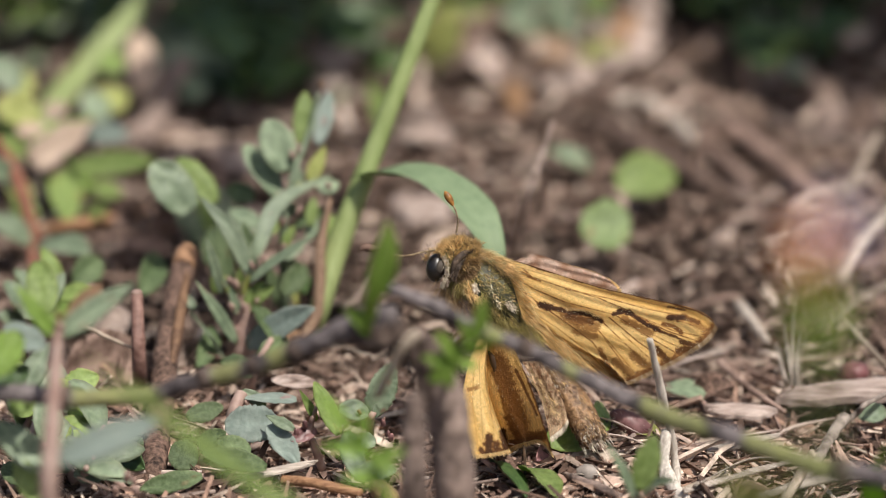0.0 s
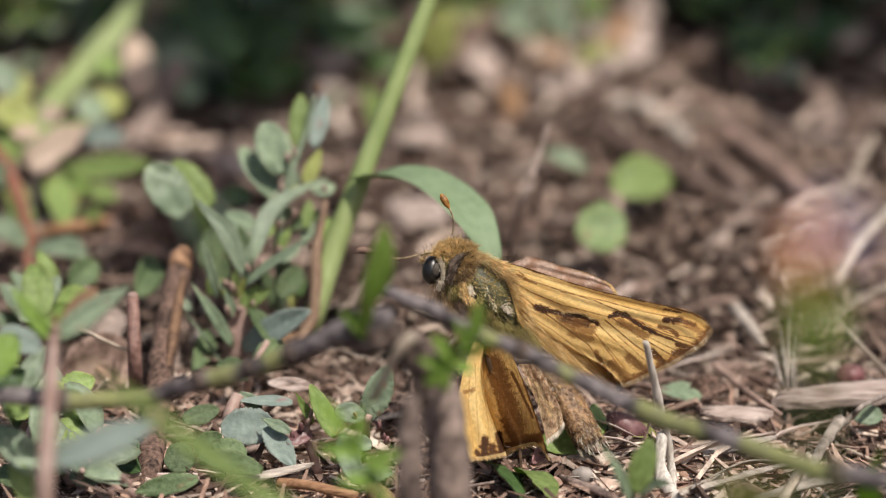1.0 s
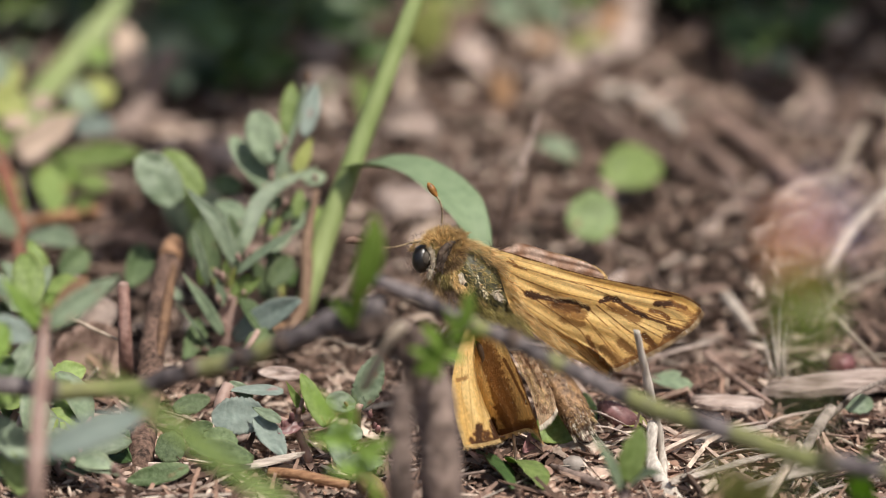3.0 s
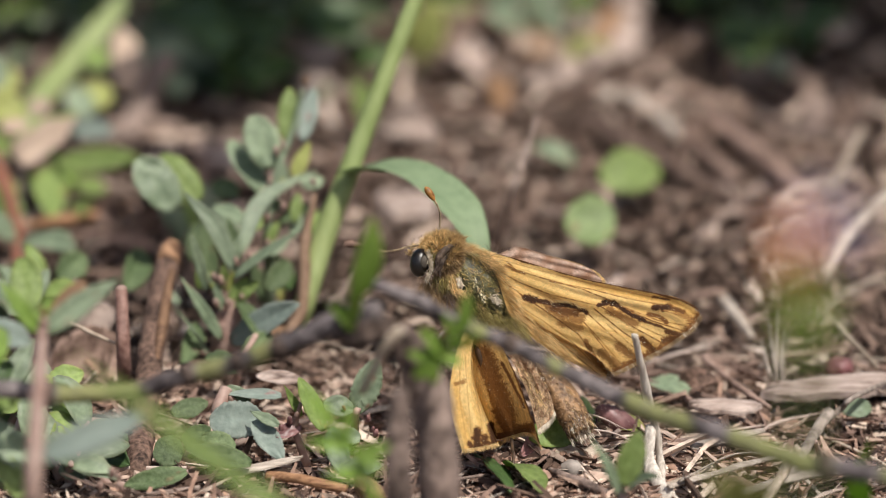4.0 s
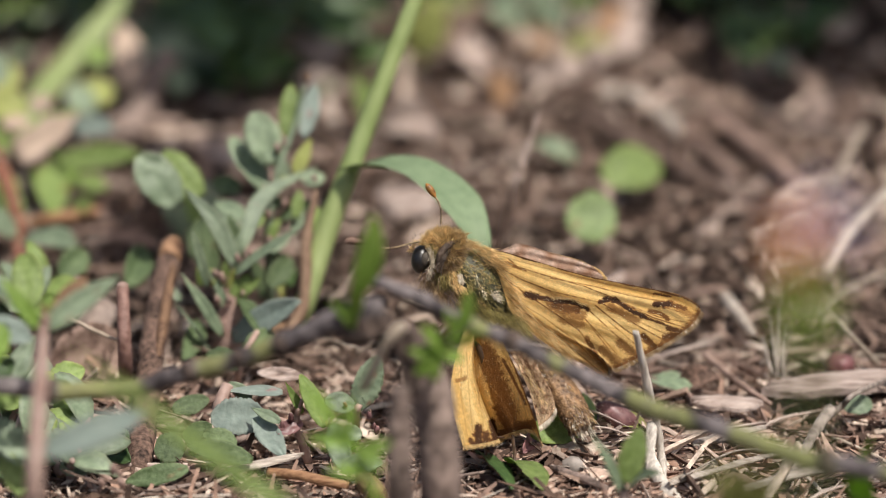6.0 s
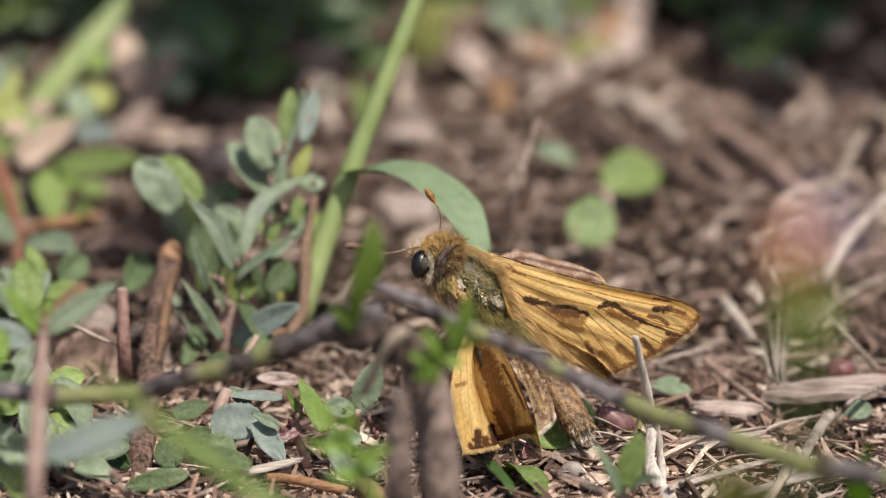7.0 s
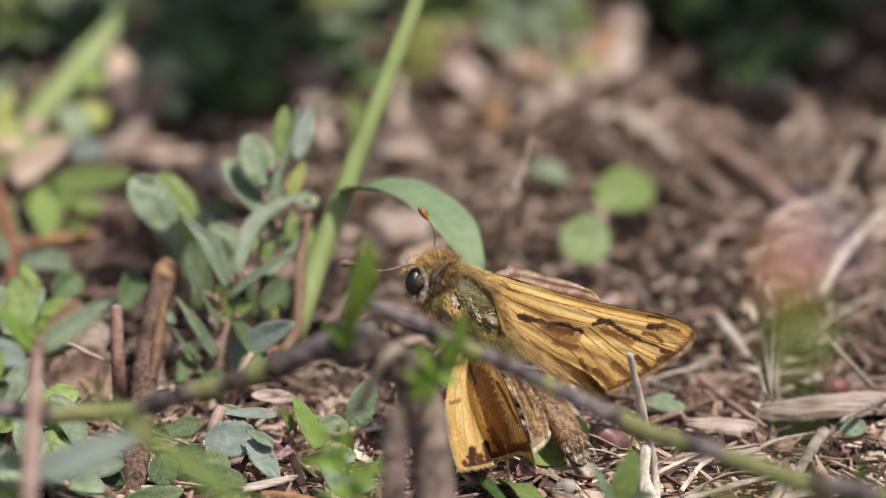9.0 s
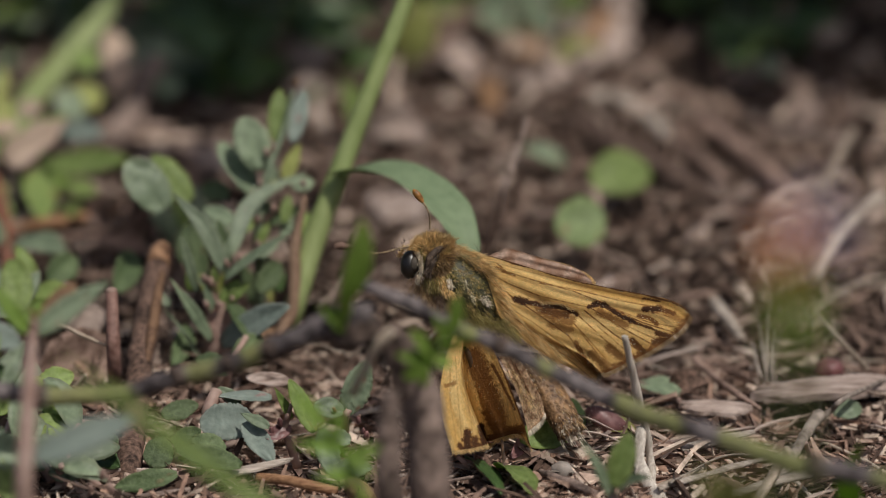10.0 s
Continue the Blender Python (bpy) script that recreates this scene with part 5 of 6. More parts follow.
blade_of([(26.84, -42.31, -1.0), (26.19, -28.0, 5.21), (25.33, -29.0, 8.92), (26.1, -30.0, 11.86)], 1.6, LIME, "bright green blade low before the twig")


# ---- foreground twig, sticks and sprouts ----
def mottled_bark():
    """Grey bark that turns yellow-green along some lengths."""
    m = material("mottled_twig", (0.028, 0.022, 0.024), (0.225, 0.19, 0.185), 420, 0.75, 0.9, 0, 4, 0.0, 0.3)
    n, l = m.node_tree.nodes, m.node_tree.links
    hsv = next(k for k in n if k.type == "HUE_SAT")
    at = n.new("ShaderNodeAttribute")
    at.attribute_name = "green"
    mx = n.new("ShaderNodeMix")
    mx.data_type = "RGBA"
    mx.inputs[7].default_value = (0.21, 0.215, 0.08, 1)
    l.new(at.outputs["Fac"], mx.inputs[0])
    l.new(hsv.outputs[0], mx.inputs[6])
    l.new(mx.outputs[2], n["Principled BSDF"].inputs["Base Color"])
    return m


def greened(bm, lengths):
    """Marks the lengths of a twig whose bark is green, with ragged ends."""
    lay = bm.verts.layers.float_color.new("green")
    for v in bm.verts:
        f = 0.0
        for a, z in lengths:
            x = v.co.x + 0.6 * noise.noise(v.co * 1.1)
            f = max(f, min(1, max(0, (x - a) / 0.5)) * min(1, max(0, (z - x) / 0.5)))
        f *= 0.85 + 0.4 * noise.noise(v.co * 2.5)
        v[lay] = (f, f, f, 1)
    return bm


TWIG = mottled_bark()


def long_twig():
    t = thing("twig", (-28.91, -21.0, 11.32), "long thin twig with grey and yellow-green bark arching over litter", "twig")
    part("shoot", greened(tube([(-46.33, -7.66, 0.0), (-33.74, -21.0, 10.4), (-26.75, -22.0, 12.05), (-22.32, -22.0, 11.68), (-18.22, -22.0, 11.9), (-15.08, -23.0, 13.1), (-10.61, -24.0, 14.8), (-7.53, -25.0, 16.49), (-4.82, -26.0, 18.1), (-2.81, -26.5, 18.72)],
                       [0.45, 0.48, 0.52, 0.55, 0.52, 0.55, 0.62, 0.66, 0.72, 0.65], 130, 12, 0.25, 3), [(-22.5, -17.0), (-14.3, -11.9), (-10.9, -9.0)]), TWIG, t, "grey and yellow-green mottled shoot")
    part("shoot", greened(tube([(-3.94, -21.0, 18.81), (-2.17, -22.0, 18.39), (0.03, -23.0, 17.68), (2.57, -23.5, 16.49), (4.93, -24.0, 15.67), (8.65, -24.5, 13.91), (13.3, -27.0, 12.51), (17.1, -31.0, 12.8), (21.55, -34.0, 12.25), (25.99, -36.0, 12.19), (36.06, -40.0, 10.01), (51.35, -28.73, 0.0)],
                       [0.32, 0.4, 0.48, 0.48, 0.49, 0.51, 0.56, 0.58, 0.57, 0.55, 0.48, 0.45], 170, 12, 0.3, 8), [(2.2, 3.8), (7.0, 8.4), (11.7, 16.0), (17.6, 23.6), (26, 31)]), TWIG, t, "grey and yellow-green mottled shoot")
    for c, r in (((-23.07, -22.0, 11.79), 0.78), ((-14.32, -23.2, 13.44), 0.68), ((-11.23, -23.9, 14.55), 0.72), ((-8.76, -24.6, 15.8), 0.78), ((4.93, -24.0, 15.67), 0.66), ((15.48, -29.0, 12.53), 0.75), ((23.14, -34.8, 12.23), 0.85)):
        part("node", ball(c, (r * 0.9, r, r), frame_of((1, 0, 0.2)), 16, 0.3, 2.5, r * 9), BARK, t, "dark swollen node of the twig")
    part("knot", ball((-3.89, -26.0, 17.52), (1.6, 1.1, 1.0), frame_of((1, 0, 0.4)), 28, 0.55, 2.2, 3), BARK, t, "dark knobbly fork of the twig")
    for stem, leaves in (([(-4.47, -27.0, 17.84), (-4.62, -28.0, 19.28), (-4.24, -28.5, 21.24)],
                          [((-4.37, -28.5, 20.01), (-3.22, -29.0, 25.43), 2.0, "oval"), ((-4.72, -28.0, 18.15), (-3.96, -29.0, 21.61), 0.9, "lance"), ((-4.46, -28.0, 18.29), (-5.89, -29.0, 20.19), 0.6, "lance"), ((-4.79, -28.0, 18.22), (-5.28, -28.0, 20.17), 0.5, "lance")]),
                         ([(0.54, -26, 14.94), (1.13, -29, 17.36), (1.86, -29, 18.6)],
                          [((1.72, -29, 18.07), (2.31, -29, 20.8), 1.15, "oval"), ((1.26, -29, 17.36), (3.01, -30, 18.7), 0.8, "oval"), ((1.03, -29, 16.82), (-0.46, -30, 18.99), 1.0, "oval"), ((0.8, -29, 16.65), (-1.29, -30, 17.5), 1.0, "lance"), ((0.93, -30, 17.21), (2.02, -30, 16.86), 0.8, "oval"), ((0.53, -30, 16.86), (-0.86, -30, 16.08), 1.1, "oval"), ((1.46, -29, 17.89), (0.92, -30, 20.04), 0.7, "lance"), ((0.53, -30, 16.5), (0.2, -30, 15.44), 0.7, "oval")])):
        part("sprig", tube(stem, [0.22, 0.2, 0.15], 12, 6), LIME, t, "fresh green sprig")
        for a, z, w, kind in leaves:
            part("leaf", leaf(a, z, w, face=(0.6, -0.75, 0.3), bend=0.04, shape=kind), LIME, t, "fresh bright green narrow leaf")
    part("side_shoot", tube([(-1.54, -26.5, 17.72), (-2.48, -26.5, 16.5), (-3.92, -25, 13.02)], [0.36, 0.32, 0.24], 16, 8, 0.2), STRAW, t, "pale broken side shoot")
    return t


long_twig()


def front_sticks():
    s = thing("dead_stick", (0.21, -23.71, 0), "brown weathered stick standing upright in litter", "stick", "upright sticks")
    part("wood", tube([(0.55, -21.87, -1.0), (0.65, -25.0, 5.77), (0.54, -25.0, 10.18), (0.03, -24.5, 13.26), (-0.98, -24.0, 14.88), (-1.65, -24.0, 16.69)], [1.25, 1.3, 1.25, 1.2, 0.9, 0.6], 70, 14, 0.14, 5), BARK_GREY, s)
    part("bark", tube([(-1.09, -24.0, 12.15), (-0.64, -24.5, 13.62), (-0.47, -24.7, 15.15), (-1.15, -24.5, 16.52)], [0.5, 1.15, 1.0, 0.5], 24, 12, 0.35, 2), BARK, s, "dark peeling bark")
    s2 = thing("dead_stick", (-1.86, -22.85, 0), "thin brown weathered stick standing upright in litter", "stick", "upright sticks")
    part("wood", tube([(-1.59, -23.15, -1.0), (-1.61, -30.0, 7.89), (-1.73, -30.0, 12.22), (-1.66, -30.0, 15.08)], [0.85, 0.85, 0.8, 0.6], 60, 12, 0.14, 6), BARK_GREY, s2)
    for sgn in (((-18.72, -6.21, -1.0), (-18.57, -3.67, 0.7), (-18.49, 3.0, 1.98), (-18.24, 9.0, 3.65), (-17.52, 17.0, 6.74)),):
        s3 = thing("cut_stick", sgn[0], "reddish brown stick with a pale cut end, leaning in the weeds", "stick")
        part("wood", tube(sgn, [0.85, 0.85, 0.85, 0.9, 0.8], 50, 14, 0.16, 9), BARK_RED, s3)
        a, z = Vector((-17.6, 15.5, 6.4)), Vector((-17.37, 17.2, 7.08))
        part("cut_end", tube([a, a.lerp(z, 0.6), z], [0.82, 0.78, 0.5], 10, 14, 0.1), WOOD_CUT, s3, "pale orange cut end")
        part("bare_strip", tube([(-17.26, 14.0, 6.42), (-17.52, 11.0, 5.31), (-17.71, 7.6, 4.18), (-17.96, 5.4, 3.11)], [0.2, 0.36, 0.38, 0.15], 24, 8, 0.2), RUSTWOOD, s3, "tan strip where the bark has peeled")
    s4 = thing("cut_stick", (-20.3, 7.98, 0), "thin pinkish cut stem with a grey top", "stick")
    part("wood", tube([(-20.27, 8.45, -1.0), (-19.99, 4.0, 3.98), (-20.17, 6.0, 7.91)], [0.5, 0.48, 0.42], 20, 10, 0.08), RUSTSTEM, s4)
    part("cut_end", ball((-20.17, 6.0, 8.07), (0.4, 0.4, 0.2), None, 12), PINKSTEM, s4, "grey cut end")


front_sticks()

plant("sprout", (-4.9, -27.07, 0), "fresh green sprout with narrow leaves before the twig",
      [(LIME, [(-3.23, -24.83, -1.0), (-2.75, -36.0, 9.0), (-4.2, -36.0, 13.6), (-5.98, -36.0, 15.71)], [0.25, 0.25, 0.25, 0.15])],
      [(LIME, (-5.34, -36.0, 15.01), (-7.4, -36.0, 17.63), 1.1, N), (LIME, (-4.37, -36.0, 13.96), (-7.13, -36.0, 14.31), 1.2, N), (LIME, (-4.04, -36.0, 13.25), (-2.08, -36.0, 14.13), 1.2, N), (LIME, (-4.69, -36.0, 14.31), (-4.68, -36.0, 16.94), 0.9, N), (LIME, (-3.72, -36.0, 12.19), (-5.98, -37.0, 12.61), 1.0, N), (LIME, (-4.2, -36.0, 13.6), (-2.57, -37.0, 12.61), 0.9, N)])
plant("sage_leaf_weed", (-22.6, -36.5, 0), "large grey-green leaf close before the twig", [(PINKSTEM, [(-22.4, -37.0, -1.0), (-22.87, -35.5, 8.08), (-22.64, -34.5, 11.93), (-22.46, -34.0, 12.6)], [0.3, 0.3, 0.25, 0.18])],
      [(BLUESAGE, (-22.46, -34.0, 12.6), (-16.56, -33.0, 14.68), 2.0, OVAL)])


lone("dead_leaf", leaf((-25.54, 9.8, 0.7), (-19.92, 12.41, 0.7), 4.6, face=(0.2, -0.8, 0.5), bend=0.1, cup=0.5, rough=0.3, seed=5, twist=0.3), LITTER, (-25.54, 9.8, 0.7), "withered brown leaf caught in the weeds", "leaf", "dead leaves")
lone("dead_leaf", leaf((-23.66, 16.0, 0.96), (-21.74, 18.0, 2.34), 2.4, face=(0.2, -0.8, 0.5), bend=0.1, cup=0.5, rough=0.3, seed=8, twist=0.3), CHIP, (-23.66, 16.0, 0.96), "small pinkish brown leaf caught in the weeds", "leaf", "dead leaves")


# ---- flower close to the lens, far out of focus ----
def flower():
    c = Vector((15.04, -112, 54.46))
    f = thing("flower", (17.2, -108.0, 0), "faded pink and orange flower on a thin green stalk", "flower")
    part("stalk", tube([(17.2, -108.0, -1.0), (15.64, -111, 44.2), (15.26, -112, 49.14), (15.21, -112, 51.13), c], [0.25, 0.25, 0.25, 0.4, 0.3], 50, 8, 0.1), GRASS, f)
    for tip in ((16.65, -111, 56.31), (17.6, -112, 55.07), (17.27, -113, 53.6), (15.85, -111, 56.06), (14.1, -110, 55.0), (13.75, -113, 53.9)):
        way = Vector(tip) - c
        part("petal", leaf(c + way * 0.15, tip, 0.42, face=(0.5, -0.6, 0.65), shape="oval"), PETAL, f, "faded pink petal")
    part("centre", ball(c + Vector((-0.2, -1.0, -0.3)), (0.85, 0.55, 1.35), None, 18, 0.2, 3), FLORET, f, "orange flower centre")
    part("calyx", ball((15.21, -112, 51.13), (0.8, 0.6, 1.6), None, 18, 0.15, 2), CALYX, f, "green calyx under the petals")
    for tip in ((14.2, -112, 52.61), (16.29, -112, 52.49), (15.87, -113, 50.02)):
        part("leaf", leaf((15.23, -112, 50.51), tip, 0.9, face=(0.4, -0.8, 0.4)), CALYX, f, "green sepal")


flower()


# ---- dry stalks and pieces of litter ----
def stalk(pts, radii, mat, label, name="dry_stalk", category="stalk", knots=0.15, sides=8, flat=1.0, group=""):
    return lone(name, tube(pts, radii, 10 * len(pts), sides, knots, rnd.random() * 20, flat), mat, pts[0], label, category, group)


stalk([(15.02, -9.46, -1.0), (14.77, -6.0, 1.66), (13.99, -6.0, 5.55), (13.12, -6.5, 9.6)], [0.3, 0.36, 0.36, 0.24], BLEACHED, "pale bleached straw standing before the wing tip", "straw", "straw", 0.35, 10, 0.55)
stalk([(16.28, -11.74, -1.0), (14.29, -7.47, 0.7), (14.26, -5.5, 3.01)], [0.5, 0.5, 0.32], BLEACHED, "pale flat straw leaning upright in litter", "straw", "straw", 0.35, 10, 0.4)
stalk([(4.92, 35.84, -1.0), (5.74, 26.0, 7.23), (6.84, 27.0, 10.21), (7.67, 28.0, 12.7)], [0.24, 0.2, 0.16, 0.08], CHIP, "hair-thin dry brown grass stalk")
stalk([(23.05, -8.63, 0.6), (24.05, -5.1, 0.7), (25.2, -1.25, 0.7), (26.27, 1.0, 1.26)], [0.34, 0.36, 0.37, 0.42], GREYTWIG, "grey dry twig with a broken end leaning over litter", "dry_twig", "twig", 0.3, 12)
stalk([(26.24, 1.0, 0.78), (27.07, 1.4, 1.34), (28.35, 2.0, 2.13), (35.01, 12.93, 0.5)], [0.22, 0.2, 0.17, 0.12], GREYTWIG, "thin grey side branch of the dry twig", "dry_twig", "twig", 0.3, 10)
stalk([(30.25, 10.83, 0.5), (28.41, 10.0, 2.78), (26.74, 12.0, 4.12)], [0.2, 0.18, 0.08], STRAW, "thin pale straw sticking out of litter", "straw", "straw")
stalk([(27.73, 28.3, 0.5), (30.04, 33.0, 2.19), (33.06, 36.0, 3.9)], [0.75, 0.8, 0.8], STRAW_LYING, "broad tan stalk lying on litter", "straw", "straw", flat=0.5)
stalk([(28.29, 41.48, 0.0), (29.89, 42.0, 3.31), (32.03, 46.0, 5.65)], [0.3, 0.35, 0.2], STRAW, "tan dry stalk leaning in litter", "straw", "straw")
stalk([(-10.24, -7.69, 0.4), (-8.05, -8.97, 0.7), (-5.16, -10.01, 0.4)], [0.33, 0.36, 0.33], BROWN_STRAW, "orange-brown dry stem lying on litter", "dry_stalk", "stalk")
stalk([(-23.86, 4.0, 6.68), (-22.1, 5.0, 5.3), (-20.25, 6.0, 4.0)], [0.14, 0.15, 0.1], STRAW, "thin pale straw behind the weeds", "straw", "straw")
stalk([(13.46, 68.0, 1.0), (16.05, 66.81, 0.7), (19.14, 57.75, 1.0)], [0.75, 0.85, 0.6], STRAW_LYING, "pale weathered stick lying in litter", "dry_twig", "twig")
stalk([(12.01, 63.28, 0.5), (16.81, 53.36, 0.7), (23.01, 43.16, 0.5)], [0.8, 0.95, 0.6], LITTER, "brown fallen stick half sunk in litter", "dry_twig", "twig")
stalk([(16.9, 66.02, 0.5), (20.34, 55.98, 0.7), (22.92, 48.79, 0.5)], [0.6, 0.75, 0.5], LITTER, "brown fallen stick half sunk in litter", "dry_twig", "twig")
stalk([(22.01, 63.28, 0.5), (25.65, 52.06, 0.7), (28.76, 42.54, 0.5)], [0.6, 0.8, 0.6], LITTER, "brown fallen stick half sunk in litter", "dry_twig", "twig")
stalk([(-23.46, 55.91, 0.5), (-22.0, 61.0, 1.72), (-19.97, 65.0, 4.97)], [1.1, 1.1, 0.9], BARK_GREY, "pinkish dead stalk out of focus in the weeds", "dry_stalk", "stalk")
stalk([(-29.64, 38.88, 0.5), (-25.88, 38.0, 1.47), (-22.07, 42.54, 0.5)], [0.4, 0.45, 0.3], BROWN_STRAW, "tan dry stalk lying behind the weeds", "dry_stalk", "stalk")
stalk([(11.31, -10.24, 0.3), (9.9, -9.52, 0.7), (7.82, -6.51, 0.3)], [0.25, 0.3, 0.2], BARK_GREY, "grey dry twig lying on litter", "dry_twig", "twig")
stalk([(3.87, -3.18, 0.5), (4.56, -6.53, 0.7), (5.9, -12.98, 0.3)], [0.2, 0.2, 0.2], BARK_RED, "thin reddish stem below the wing", "dry_stalk", "stalk")
stalk([(18.58, 12.93, 0.5), (20.54, 7.23, 0.7), (22.58, 3.69, 0.5)], [0.22, 0.24, 0.14], LITTER, "thin brown stalk lying on litter", "straw", "straw")
stalk([(15.27, -9.79, 0.5), (19.72, -7.0, 0.7), (23.5, -4.63, 0.7)], [0.18, 0.22, 0.12], STRAW_LYING, "pale split straw lying on litter", "straw", "straw", 0.5, flat=0.4)
stalk([(15.99, -9.58, 0.8), (19.47, -5.1, 0.7), (22.39, -4.82, 0.7)], [0.16, 0.2, 0.12], STRAW_LYING, "pale split straw lying on litter", "straw", "straw", 0.5, flat=0.4)
stalk([(21.22, -12.07, 0.3), (22.4, -10.0, 1.36), (23.43, -10.0, 3.3)], [0.55, 0.55, 0.4], STRAW, "short pale straw leaning before the twig", "straw", "straw", flat=0.5)


stalk([(20.61, 23.51, 0.6), (21.28, 20.15, 0.7), (22.16, 16.65, 0.5)], [0.42, 0.45, 0.3], STRAW_LYING, "short tan stalk lying on litter", "straw", "straw")
for a, b, c in (((23.59, 10.26, -0.5), (23.43, 12.41, 0.7), (23.54, 19.0, 0.84)), ((23.95, 9.95, -0.5), (23.9, 11.37, 0.7), (24.63, 17.75, 0.7)), ((23.32, 10.26, -0.5), (22.88, 10.32, 0.7), (22.79, 15.6, 0.7)), ((23.78, 10.26, -0.5), (23.73, 13.47, 0.7), (24.3, 20.0, 1.3))):
    stalk([a, b, c], [0.18, 0.14, 0.05], GREYTWIG, "upright dry grass stalk in a tan tuft", "dry_stalk", "stalk", group="dry tuft")
stalk([(19.87, -10.71, 0.5), (23.91, -9.0, 0.95), (28.02, -7.23, 0.6)], [0.26, 0.34, 0.26], STRAW_LYING, "broad pale straw lying on litter", "straw", "straw", flat=0.4)
stalk([(16.98, -3.91, 0.8), (18.88, -2.51, 0.7), (21.9, -1.01, 0.8)], [0.25, 0.35, 0.2], STRAW_LYING, "pale split straw lying on litter", "straw", "straw", flat=0.4)


def chip(centre, length, width, height, heading, label, mat=CHIP, tip=0.0, group=""):
    """A weathered flake of bark with grain ridges and splintered ends."""
    bm = bmesh.new()
    c, s = math.cos(heading), math.sin(heading)
    n, m = 26, 12
    sd = rnd.random() * 50
    grids = []
    for side in (1, 0):
        rows = []
        for i in range(n + 1):
            row = []
            for j in range(m + 1):
                v = 2 * j / m - 1
                e = abs(2 * i / n - 1) ** 3
                reach = 1 + 0.3 * noise.noise(Vector((v * 5, sd, 1))) + 0.12 * noise.noise(Vector((v * 15, sd, 4)))
                u = (i / n - 0.5) * length * reach
                y = v * width * 0.5 * (1 + 0.3 * noise.noise(Vector((i * 0.25, sd, v)))) * (1 - 0.55 * e)
                arch = height * (1 - v * v) * 0.5 * (1 - 0.6 * e)
                grain = 0.16 * height * noise.noise(Vector((u * 0.35, v * 7, sd))) + 0.1 * height * noise.noise(Vector((u * 1.2, v * 16, sd)))
                z = arch + tip * u + (height * 0.5 + grain if side else 0)
                row.append(bm.verts.new(Vector(centre) + Vector((u * c - y * s, u * s + y * c, z))))
            rows.append(row)
        for a, b in zip(rows, rows[1:]):
            for j in range(m):
                f = (a[j], a[j + 1], b[j + 1], b[j])
                bm.faces.new(f[::-1] if side else f)
        grids.append(rows)
    up, lo = grids
    ru = [r[0] for r in up] + up[-1][1:] + [r[-1] for r in up[-2::-1]] + up[0][-2:0:-1]
    rl = [r[0] for r in lo] + lo[-1][1:] + [r[-1] for r in lo[-2::-1]] + lo[0][-2:0:-1]
    for k in range(len(ru)):
        k2 = (k + 1) % len(ru)
        bm.faces.new((ru[k], ru[k2], rl[k2], rl[k]))
    bmesh.ops.recalc_face_normals(bm, faces=bm.faces)
    return lone("bark_chip", bm, mat, centre, label, "bark chip", group, smooth=False)


chip((27.2, 6.25, 0.6), 8.5, 2.6, 1.0, 0.1, "pinkish grey splintered bark chip lying on litter", CHIP, 0.03)
chip((-11.05, -7.28, 0.7), 5.6, 1.0, 0.3, 0.1, "pale splintered straw wedge lying on litter", STRAW_LYING, 0.2)
chip((19.6, 3.4, 0.5), 4.2, 2.0, 0.6, -0.1, "pale flat bark chip lying on litter", CHIP)
chip((9.7, -3.89, 0.2), 4.0, 2.0, 0.7, 0.2, "tan flake of bark lying on litter", STRAW)
chip((-1.62, 43.38, 0.2), 4.0, 6.0, 1.2, 0.2, "pale bark chip out of focus on litter", CHIP)
chip((-16.32, 53.51, 0.2), 9.0, 5.0, 1.5, 0.1, "pale bark chip out of focus on litter", CHIP)
lone("pebble", ball((9.27, -6.32, 0.3), (0.75, 0.6, 0.6), None, 14, 0.35, 1.5, 4), PEBBLE, (9.29, -5.59, 0.0), "small rough grey pebble on litter", "pebble")
lone("seed", ball((-3.64, -11.0, 0.7), (1.45, 0.7, 0.75), frame_of((0.75, 0, -0.9)), 20, 0.08), SEED_COAT, (-3.64, -11.0, 0.7), "speckled golden brown seed on litter", "seed")
plant("dead_weed", (-23.1, 60.7, 0), "cream seed head out of focus in the weeds", [(STRAW, [(-23.01, 64.99, -1.0), (-23.22, 64.0, 3.01)], [0.5, 0.4])], [(CREAM, (-23.02, 62.0, 3.12), (-23.55, 66.0, 7.16), 2.6, dict(shape="oval", face=(0.5, -0.7, 0.5)))])


